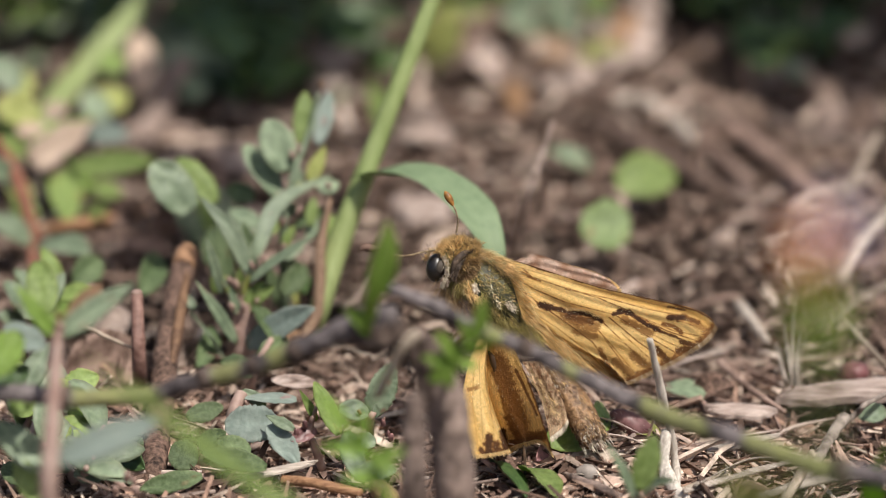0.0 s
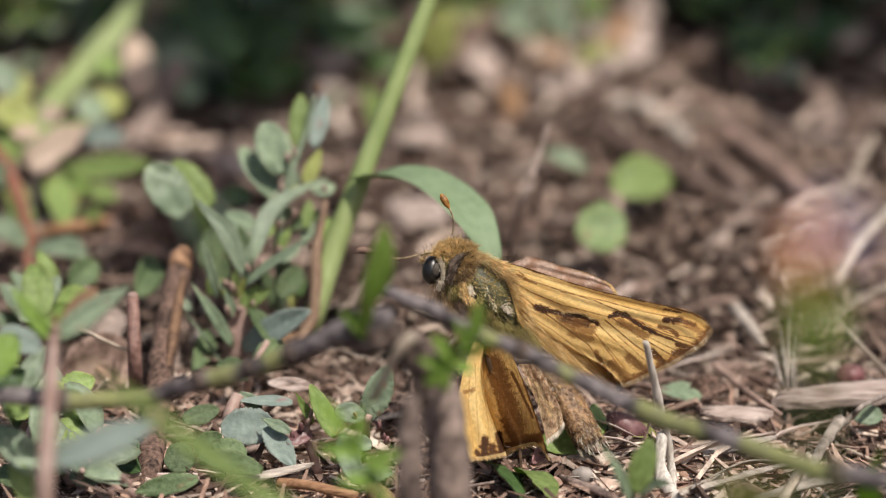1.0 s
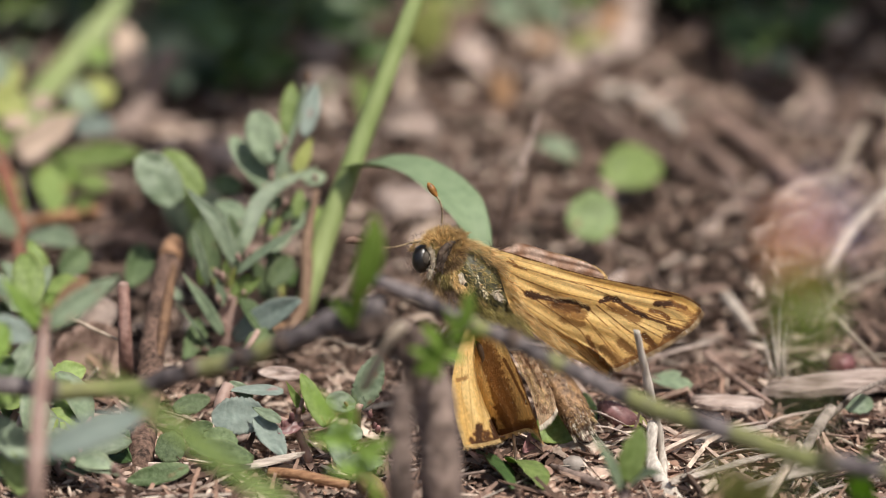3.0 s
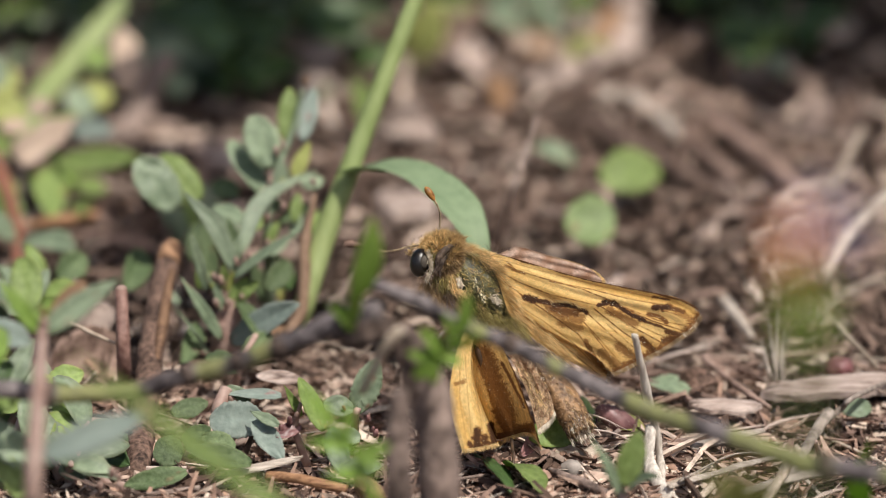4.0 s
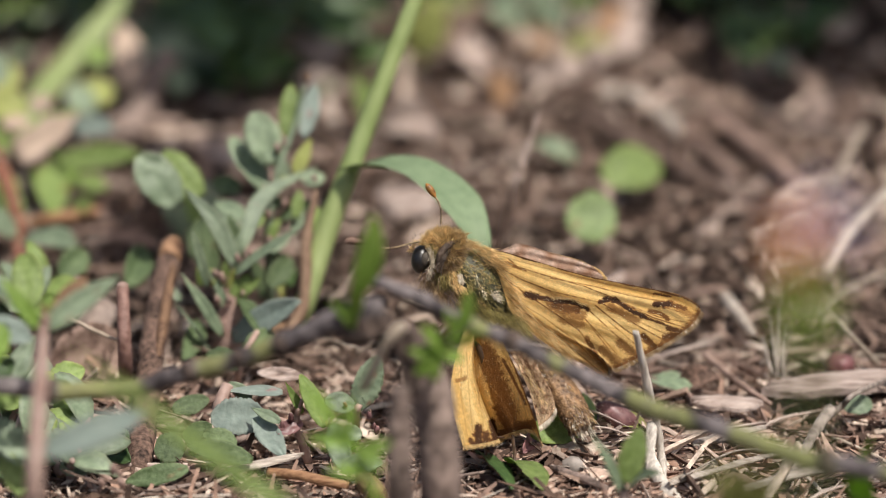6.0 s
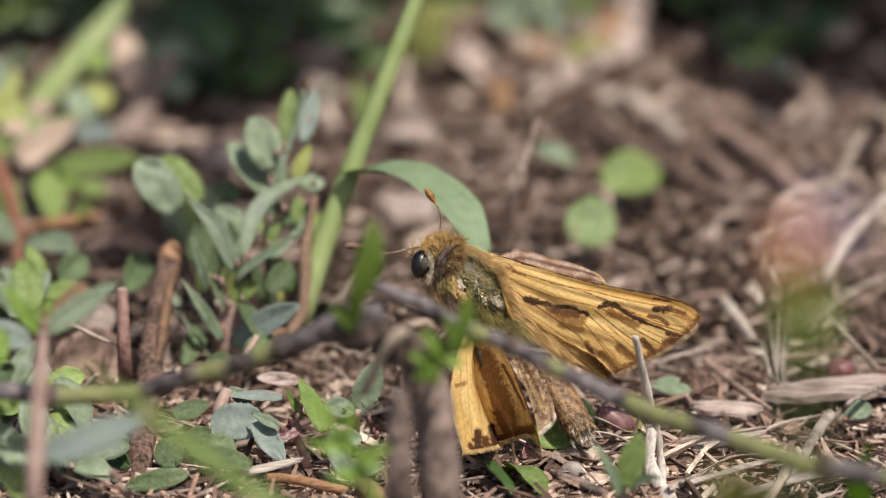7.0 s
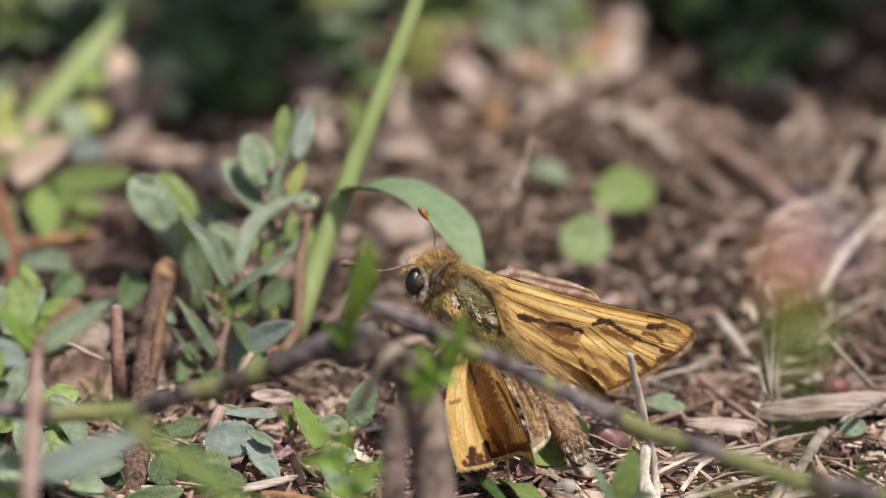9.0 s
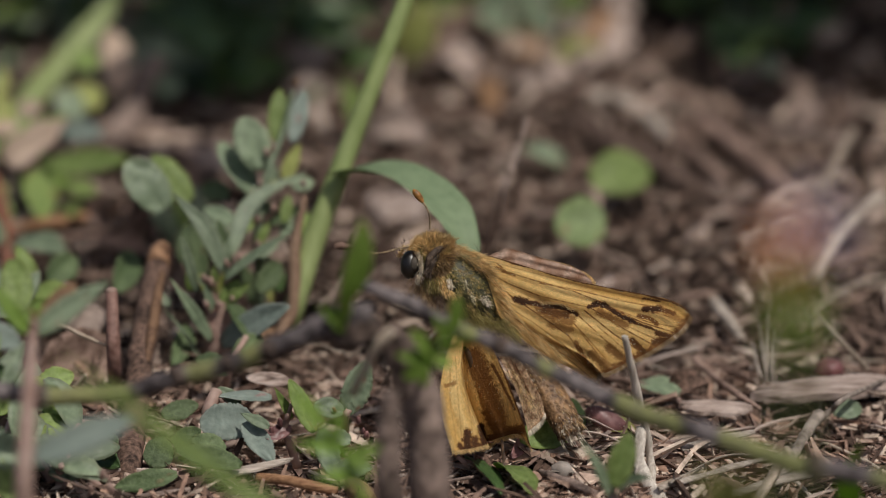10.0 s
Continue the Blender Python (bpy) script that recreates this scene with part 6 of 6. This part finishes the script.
# ---- loose litter ----
def litter_pieces():
    kinds = []
    for k in range(8):
        ln, r = (9, 14, 20, 7, 12, 16, 6, 10)[k], (0.19, 0.16, 0.22, 0.3, 0.14, 0.32, 0.34, 0.13)[k]
        bow = Vector((0, rnd.uniform(-1, 1), rnd.uniform(0, 0.8)))
        bm = tube([(-ln / 2, 0, 0), Vector((0, 0, 0)) + bow, (ln / 2, 0, 0)], [r * 0.8, r, r * 0.6], 8, 6, 0.3, k * 3.0, (0.5, 1, 1, 0.35, 1, 0.6, 0.35, 1)[k])
        for v in bm.verts:
            v.co *= MM
        bm.normal_update()
        me = bpy.data.meshes.new("dry_straw")
        bm.to_mesh(me)
        bm.free()
        me.shade_smooth()
        kinds.append(me)
    for i in range(290):
        x, y = rnd.uniform(-38, 42), -14 + 132 * rnd.random() ** 1.1
        if y < 30 and x < -2 and rnd.random() < 0.5:
            x = rnd.uniform(0, 36)
        me = kinds[rnd.randrange(8)].copy() if i < 16 else None
        m = rnd.choice((STRAW, LITTER, LITTER, LITTER, CHIP, BARK_GREY, LITTER) if y < 40 else (LITTER, LITTER, LITTER, BARK_GREY, BARK_RED, LITTER, CHIP))
        key = (rnd.randrange(8), m.name)
        if key not in litter_pieces.made:
            me = kinds[key[0]].copy()
            me.materials.clear()
            me.materials.append(m)
            litter_pieces.made[key] = me
        ob = new("dry_straw" if m in (STRAW, CHIP) else "dry_twig", litter_pieces.made[key])
        ob.matrix_basis = pose(x * MM, y * MM, (ground_height(x, y) + rnd.uniform(0.3, 1.1)) * MM, rnd.uniform(0, 360), rnd.gauss(0, 5), rnd.uniform(0, 360))
        tagged(ob, "pale dry straw fragment lying on the soil" if m in (STRAW, CHIP) else "brown dry twig fragment lying on the soil", "straw" if m in (STRAW, CHIP) else "twig", "loose litter")


def fine_straws():
    """Thin pale fibres strewn round the foot of the straw."""
    kinds = []
    for k in range(6):
        ln, r = (6, 9, 12, 15, 8, 5)[k], (0.11, 0.09, 0.15, 0.12, 0.2, 0.16)[k]
        bm = tube([(-ln / 2, 0, 0), (0, rnd.uniform(-0.8, 0.8), rnd.uniform(0, 0.5)), (ln / 2, 0, 0)], [r * 0.7, r, r * 0.4], 8, 5, 0.35, k * 5.0, (0.5, 1, 0.4, 1, 0.4, 0.6)[k])
        for v in bm.verts:
            v.co *= MM
        bm.normal_update()
        me = bpy.data.meshes.new("straw")
        bm.to_mesh(me)
        bm.free()
        me.shade_smooth()
        me.materials.append((STRAW_LYING, LITTER, STRAW_LYING, LITTER, CHIP, CHIP)[k])
        kinds.append(me)
    for i in range(150):
        x, y = rnd.uniform(2, 31), rnd.uniform(-13, 16)
        if i % 3 == 0:
            x = rnd.uniform(-28, 4)
        ob = new("straw", kinds[rnd.randrange(6)])
        ob.matrix_basis = pose(x * MM, y * MM, (ground_height(x, y) + rnd.uniform(0.2, 0.9)) * MM, rnd.uniform(0, 360), rnd.gauss(0, 8), rnd.gauss(0, 40) + (180 if rnd.random() < 0.5 else 0))
        tagged(ob, "thin pale straw fibre lying on the litter", "straw", "thin straws")


rnd.seed(17)
fine_straws()
litter_pieces.made = {}
litter_pieces()


def crumbs(name, label, mat, count, low, high):
    """Fine fibres, flakes and grains of bark, straw and earth that nobody could count."""
    verts, faces = [], []
    for i in range(count):
        y = rnd.uniform(low, high)
        x = rnd.uniform(-34 - y * 0.1, 34 + y * 0.1)
        kind = rnd.random()
        far = 1.0 + max(0, y - 15) / 80
        c = Vector((x, y, ground_height(x, y) + rnd.uniform(-0.1, 0.9)))
        turn = Euler((rnd.gauss(0, 0.5), rnd.gauss(0, 0.3), rnd.uniform(0, 6.283))).to_matrix()
        k = len(verts)
        if kind < 0.74:                                   # fibre: bent three-sided sliver
            ln = far * min(9.0, 0.6 + rnd.expovariate(1 / 1.6))
            w = far * rnd.uniform(0.05, 0.2) * (1 + 0.12 * ln)
            bow = rnd.uniform(-0.12, 0.12) * ln
            for u, ww in ((-0.5, rnd.uniform(0.3, 0.9)), (-0.15, 1.0), (0.2, 1.0), (0.5, rnd.uniform(0.1, 0.7))):
                for a in range(3):
                    an = a * 2.094 + 0.5
                    verts.append((c + turn @ Vector((u * ln, math.cos(an) * w * ww + bow * (1 - 4 * u * u), math.sin(an) * w * ww * 0.7))) * MM)
            for r in (0, 3, 6):
                for j in range(3):
                    j2 = (j + 1) % 3
                    faces.append((k + r + j, k + r + j2, k + r + 3 + j2, k + r + 3 + j))
            faces += [(k + 2, k + 1, k), (k + 9, k + 10, k + 11)]
        elif kind < 0.86:                                # flake: curled ragged plate
            ln, w = far * rnd.uniform(0.5, 2.2), far * rnd.uniform(0.3, 0.9)
            h, curl = 0.06, rnd.uniform(-0.3, 0.3)
            for z in (0, h):
                for u, v in ((-0.5, -0.4), (-0.1, -0.55), (0.5, -0.35), (0.55, 0.3), (0.05, 0.5), (-0.45, 0.45)):
                    u, v = u * rnd.uniform(0.8, 1.2), v * rnd.uniform(0.7, 1.2)
                    verts.append((c + turn @ Vector((u * ln, v * w, z + curl * w * 4 * v * v))) * MM)
            faces += [(k + 5, k + 4, k + 1, k), (k + 4, k + 3, k + 2, k + 1), (k + 6, k + 7, k + 10, k + 11), (k + 7, k + 8, k + 9, k + 10)]
            for j in range(6):
                j2 = (j + 1) % 6
                faces.append((k + j, k + j2, k + 6 + j2, k + 6 + j))
        else:                                            # grain
            r = far * rnd.uniform(0.15, 0.5)
            for d in ((1, 0, 0), (0, 1, 0), (-1, 0, 0), (0, -1, 0), (0, 0, 1), (0, 0, -1)):
                verts.append((c + turn @ (Vector(d) * r * rnd.uniform(0.6, 1.2))) * MM)
            for j in range(4):
                faces += [(k + j, k + (j + 1) % 4, k + 4), (k + (j + 1) % 4, k + j, k + 5)]
    me = bpy.data.meshes.new(name)
    me.from_pydata(verts, [], faces)
    me.materials.append(mat)
    tagged(new(name, me), label, "litter", kind="stuff")


FLAKES = material("pale_flakes", (0.62, 0.58, 0.55), (1.2, 1.15, 1.1), 400, 0.75, 0.7, 0, 4, 0.25, 0.3, island=True, tones=((0.0, (0.30, 0.215, 0.18)), (0.4, (0.42, 0.33, 0.28)), (0.75, (0.55, 0.46, 0.40)), (1.0, (0.68, 0.60, 0.53))))
rnd.seed(9)
crumbs("pale_litter", "pale pinkish flakes and slivers of bleached straw strewn on the far litter", FLAKES, 1500, 8, 92)
rnd.seed(5)
crumbs("fine_litter", "fine brown and pinkish crumbs of bark and straw covering the soil", CRUMBS, 21000, -22, 12)
# same crumbs again, darkened in colour where the litter lies in shade
crumbs("leaf_mould", "far litter of bark and straw with shade put into its colour", SHADED_CRUMBS, 25000, 5, 118)


# ---- undergrowth behind ----
def undergrowth(x, y, height, count, mat, seed, lean=0.0, back=0.0, first=2, size=1.0):
    r = random.Random(seed)
    z0 = ground_height(x, y)
    p = thing("undergrowth_weed", (x, y, z0), "leafy green weed out of focus behind the litter; tall ones unseen, added for shade", "weed", "weeds behind")
    top = Vector((x + lean * height, y + r.uniform(-2, 4) + back * height, height))
    line = [Vector((x, y, z0 - 1)), Vector((x, y, 0)).lerp(top, 0.5) + Vector((r.uniform(-3, 3), r.uniform(-2, 2), 0)), top]
    part("stem", tube(line, [0.6, 0.5, 0.3], 14, 7, 0.1), PINKSTEM if seed % 2 else GREEN, p)
    pts = spline(line, 20)
    for k in range(count):
        q = pts[first + int((20 - first) * k / count)]
        a = k * 2.4 + r.uniform(-0.5, 0.5)
        ln = size * r.uniform(4, 8)
        d = Vector((math.cos(a), math.sin(a), r.uniform(-0.1, 0.6))).normalized()
        part("leaf", leaf(q, q + d * ln, ln * r.uniform(0.4, 0.62), face=(0.1, -0.4, 1), shape=r.choice(("oval", "round", "oval")), n=8, m=4, bend=r.uniform(0.05, 0.2), cup=0.25), mat if r.random() < 0.75 else SAGE, p)


# tall weeds added at the back, their crowns out of view, leaning over the litter to shade it
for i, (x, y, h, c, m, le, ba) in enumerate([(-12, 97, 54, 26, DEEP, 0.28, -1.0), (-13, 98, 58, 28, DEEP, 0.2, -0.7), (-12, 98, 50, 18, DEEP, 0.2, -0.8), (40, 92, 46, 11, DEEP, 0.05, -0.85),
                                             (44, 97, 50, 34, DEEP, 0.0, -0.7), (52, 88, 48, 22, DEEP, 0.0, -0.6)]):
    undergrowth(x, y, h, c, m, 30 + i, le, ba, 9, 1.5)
# one more unseen crown, added to shade the litter behind the left weeds
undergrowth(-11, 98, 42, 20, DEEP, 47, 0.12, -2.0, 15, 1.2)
# low leaves at the foot of the weeds; the dark-leaved ones put the shade of gaps into leaf colour
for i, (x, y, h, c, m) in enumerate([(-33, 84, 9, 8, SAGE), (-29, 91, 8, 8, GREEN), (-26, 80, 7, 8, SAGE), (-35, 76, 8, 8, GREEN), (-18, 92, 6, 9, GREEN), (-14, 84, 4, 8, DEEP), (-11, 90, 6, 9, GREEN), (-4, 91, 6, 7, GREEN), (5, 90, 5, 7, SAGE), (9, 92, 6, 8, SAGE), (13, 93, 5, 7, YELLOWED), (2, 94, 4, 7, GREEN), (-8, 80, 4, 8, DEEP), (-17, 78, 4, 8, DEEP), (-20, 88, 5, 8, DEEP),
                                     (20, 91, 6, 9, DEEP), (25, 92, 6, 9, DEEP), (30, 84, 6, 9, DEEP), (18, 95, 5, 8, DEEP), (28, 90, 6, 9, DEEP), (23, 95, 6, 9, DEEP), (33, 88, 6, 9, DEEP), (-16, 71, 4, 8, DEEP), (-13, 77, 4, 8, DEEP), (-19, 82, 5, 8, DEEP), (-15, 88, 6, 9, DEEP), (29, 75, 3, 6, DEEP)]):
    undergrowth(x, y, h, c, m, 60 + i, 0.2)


def dry_leaf(a, z, width, mat, label, seed):
    """A curled dead leaf that lies on the litter."""
    bm = leaf(a, z, width, face=(0.5, -0.6, 0.65), bend=0.25, cup=0.7, rough=0.3, seed=seed, twist=0.7, n=14, m=8)
    return lone("dead_leaf", bm, mat, a, label, "leaf", "dead leaves")


for i, (a, z, w, m, tone) in enumerate([
        ((4.29, 73.97, 0.2), (1.39, 77.5, 0.7), 3.0, CHIP, "pinkish"), ((9.97, 78.31, 0.2), (6.6, 80.0, 1.08), 2.6, RUST, "tan"), ((5.27, 63.49, 0.2), (4.66, 68.0, 2.16), 1.8, RUST, "tan"),
        ((-12.31, 76.85, 0.2), (-8.2, 74.0, 1.6), 4.0, LITTER, "brown"), ((24.82, 73.97, 0.2), (26.42, 72.0, 2.71), 2.0, CHIP, "pinkish"),
        ((31.49, 79.78, 0.2), (29.67, 80.0, 1.08), 2.0, RUST, "tan"), ((0.69, 58.77, 0.2), (-3.63, 60.65, 0.7), 3.4, CHIP, "pinkish"), ((30.69, 62.81, 0.2), (33.93, 65.43, 0.7), 3.0, LITTER, "brown"), ((14.55, 87.27, 0.2), (10.33, 84.18, 0.7), 2.4, CHIP, "pinkish"),
        ((6.57, 77.69, 0.4), (9.0, 76.0, 2.59), 2.6, CREAM, "bleached"), ((11.6, 80.63, 0.4), (14.28, 80.0, 2.5), 2.8, CHIP, "pinkish"), ((15.74, 82.12, 0.4), (17.2, 80.0, 3.45), 2.4, CHIP, "pinkish"), ((3.95, 86.64, 0.4), (5.28, 84.0, 3.62), 2.4, CREAM, "bleached"), ((10.04, 71.93, 0.4), (7.33, 70.0, 1.96), 2.4, CHIP, "pinkish"),
        # four brown and dark brown leaves behind the left weeds stand in for shade
        ((-9.85, 67.71, 0.4), (-7.17, 66.0, 2.81), 2.6, CHIP, "pinkish"), ((-8.7, 76.24, 0.4), (-10.87, 74.0, 3.0), 2.4, CHIP, "pinkish"), ((9.88, 84.37, 0.4), (11.61, 82.0, 3.77), 2.4, CREAM, "bleached"), ((13.14, 86.64, 0.4), (14.85, 84.0, 3.86), 2.6, CHIP, "pinkish"), ((12.34, 74.79, 0.4), (14.97, 74.0, 2.06), 2.2, CHIP, "pinkish"), ((9.07, 89.7, 0.4), (10.34, 86.0, 3.96), 2.4, CHIP, "pinkish"), ((-9.57, 74.79, 0.4), (-6.41, 74.0, 2.77), 3.2, CHIP, "pinkish"), ((-19.65, 35.56, 0.4), (-22.85, 32.0, 2.34), 2.6, LITTER, "brown"), ((-18.55, 37.95, 0.4), (-20.97, 38.0, 1.9), 2.4, BARK_RED, "dark brown"), ((-22.36, 40.37, 0.4), (-24.78, 40.0, 1.4), 2.4, LITTER, "brown"), ((-17.43, 40.37, 0.4), (-19.5, 41.0, 1.48), 2.2, BARK_RED, "dark brown"), ((-16.13, 49.08, 0.4), (-19.53, 50.0, 0.97), 3.0, LITTER, "brown"), ((-13.05, 86.64, 0.4), (-10.21, 84.0, 2.67), 2.6, LITTER, "brown"), ((-16.56, 82.12, 0.4), (-14.19, 80.0, 2.5), 2.6, LITTER, "brown"),
        ((28.37, 60.86, 0.4), (31.0, 62.0, 2.3), 2.6, BARK_GREY, "grey")]):
    dry_leaf(a, z, w, m, "curled %s dead leaf lying on litter" % tone, 3 + i * 2.3)
# reddish litter, its dark colour also standing in for shade behind the wing tip
dry_leaf((16.69, 6.86, 0.2), (19.37, 6.58, 1.2), 2.0, BARK_RED, "curled dark red-brown leaf lying on litter, also put in place of shade", 41.0)
lone("berry", ball((27.62, 10.33, 0.7), (1.0, 0.8, 0.8), None, 18, 0.15, 1.6, 2), MAROON, (27.62, 10.33, 0.7), "shrivelled maroon berry lying on litter", "berry")
plant("pale_weed", (-0.63, 76.02, 0), "weed with pale green blunt leaves out of focus", [(GREEN, [(-0.63, 78.36, -1.0), (-0.54, 77.0, 2.04)], [0.4, 0.3])],
      [(YELLOWED, (-1.3, 76.0, 1.33), (0.71, 76.0, 6.11), 3.4, dict(face=(0.4, -0.5, 0.75))), (GREEN, (-4.48, 59.0, 1.03), (-5.75, 59.0, 5.1), 2.4, dict(face=(0.4, -0.5, 0.75)))])
plant("pale_weed", (7.09, 81.88, 0), "weed with pale grey-green leaves out of focus", [(GREEN, [(7.35, 83.5, -1.0), (7.07, 81.0, 2.18)], [0.4, 0.3])],
      [(SAGE, (7.97, 81.0, 2.09), (4.57, 81.0, 3.61), 2.2, dict(face=(0.4, -0.5, 0.75))), (SAGE, (8.43, 81.0, 2.18), (9.33, 82.0, 5.66), 2.2, dict(face=(0.4, -0.5, 0.75))), (SAGE, (5.26, 82.0, 3.77), (7.97, 82.0, 5.66), 2.2, dict(face=(0.4, -0.5, 0.75))), (YELLOWED, (11.7, 76.04, 0.7), (14.41, 77.0, 2.04), 2.4, dict(face=(0.4, -0.5, 0.75))), (GREEN, (11.19, 83.0, 2.98), (13.44, 83.0, 4.88), 2.0, dict(face=(0.4, -0.5, 0.75)))])


plant("dead_weed", (13.32, 77.47, 0), "sunlit weed with bleached and yellowed leaves out of focus", [(STRAW, [(13.41, 79.81, -1.0), (13.54, 78.0, 2.19)], [0.4, 0.3])],
      [(RUST, (13.32, 78.0, 1.72), (15.32, 84.0, 2.91), 2.2, SUN), (SAGE, (9.81, 82.0, 1.87), (13.33, 86.0, 2.52), 2.6, SUN), (CHIP, (15.05, 76.0, 1.42), (17.15, 84.0, 2.19), 2.4, SUN), (YELLOWED, (11.47, 76.0, 0.95), (13.83, 80.0, 1.79), 2.6, SUN), (SAGE, (12.64, 86.0, 2.76), (10.39, 88.0, 3.58), 2.4, SUN), (CHIP, (10.04, 72.0, 0.85), (12.37, 76.0, 0.95), 2.2, SUN), (CREAM, (8.37, 78.0, 1.25), (10.27, 82.0, 1.39), 2.0, SUN), (CHIP, (15.78, 84.0, 2.19), (17.52, 88.0, 3.34), 2.4, SUN)])
plant("pale_weed", (-13.68, 77.47, 0), "weed with olive leaves in the shade out of focus", [(GREEN, [(-13.77, 79.81, -1.0), (-13.29, 80.0, 2.03)], [0.4, 0.3])],
      [(GREEN, (-13.72, 79.0, 1.4), (-16.52, 82.0, 2.34), 2.6, SUN), (SHADED_GREEN, (-13.29, 80.0, 1.55), (-10.17, 82.0, 1.87), 2.6, SUN), (GREEN, (-12.9, 82.0, 1.87), (-11.17, 86.0, 3.0), 2.6, SUN), (SHADED_GREEN, (-15.45, 77.0, 1.1), (-17.78, 79.0, 1.4), 2.4, SUN), (YELLOWED, (-10.22, 84.0, 2.19), (-7.51, 86.0, 2.52), 2.4, SUN), (SHADED_GREEN, (-15.27, 85.0, 2.36), (-17.62, 87.0, 3.17), 2.6, SUN)])


def creeping_spurge(foot, count, reach, height, seed):
    """A low, branching spurge with leaves in pairs along its pink stems."""
    r = random.Random(seed)
    foot = Vector(foot)
    p = thing("spurge_weed", foot, "low creeping spurge with small sage green leaves in pairs", "weed", "creeping spurges")
    for k in range(count):
        a = r.uniform(0, 6.283)
        end = foot + Vector((math.cos(a) * reach * r.uniform(0.5, 1), math.sin(a) * reach * 0.6, height * r.uniform(0.6, 1.1)))
        mid = foot.lerp(end, 0.5) + Vector((0, 0, height * 0.15))
        part("stem", tube([foot - Vector((0, 0, 1)), mid, end], [0.35, 0.3, 0.18], 12, 7, 0.1), PINKSTEM, p)
        pts = spline([foot, mid, end], 12)
        for i in range(4, 13, 3):
            d = (pts[min(i, 12)] - pts[i - 1]).normalized()
            side = d.cross(Vector((0.3, -0.5, 0.8))).normalized()
            for sg in (-1, 1):
                ln = r.uniform(2.4, 3.9)
                w = (side * sg + d * r.uniform(0.2, 0.8) + Vector((0, 0, r.uniform(-0.1, 0.4)))).normalized()
                part("leaf", leaf(pts[i], pts[i] + w * ln, ln * r.uniform(0.42, 0.6), shape=r.choice(("oval", "oval", "round")), n=8, m=4, rough=0.08, seed=r.random() * 40), SAGE if r.random() < 0.7 else GREEN, p)


for i, (foot, c, rc, h) in enumerate([((-28.94, 14.21, 0), 3, 5, 5), ((-28.02, -1.96, 0), 3, 5, 4), ((-22.88, -7.66, 0), 3, 5, 3), ((-18.32, 33.12, 0), 2, 4, 3)]):
    creeping_spurge(foot, c, rc, h, 200 + i)


# ---- movement ----
def motions():
    """The butterfly shifts its stance once, its hanging wing swings with it, and one antenna keeps sinking a little."""
    facing = (0, -0.9397, 0.342)

    def swung(rest, pivot, deg):
        return Matrix.Translation(pivot) @ Matrix.Rotation(radians(deg), 4, facing) @ Matrix.Translation(-pivot) @ rest
    home, pivot = BUTTERFLY.matrix_basis.copy(), leaning(-2.7, -3.24) * MM
    walk(BUTTERFLY, [(t, swung(home, pivot, d)) for t, d in ((0, 0), (2.22, 0), (2.42, 0.85), (2.6, 1.1), (4.0, 1.15), (10, 1.15))])
    w = HANGING_WING.matrix_basis.copy()
    root = (leaning(3.2, -5.8) - HOME[BUTTERFLY]) * MM
    walk(HANGING_WING, [(t, swung(w, root, d)) for t, d in ((0, 0), (2.28, 0), (2.5, 0.3), (4.0, 0.4), (10, 0.3))])
    a = ANTENNAE[0]
    rest = a.matrix_basis.copy()
    walk(a, [(t, rest @ Matrix.Rotation(radians(d), 4, facing)) for t, d in ((0, 0), (2.28, 0), (2.55, 1.5), (7, 3.5), (10, 6))])


motions()
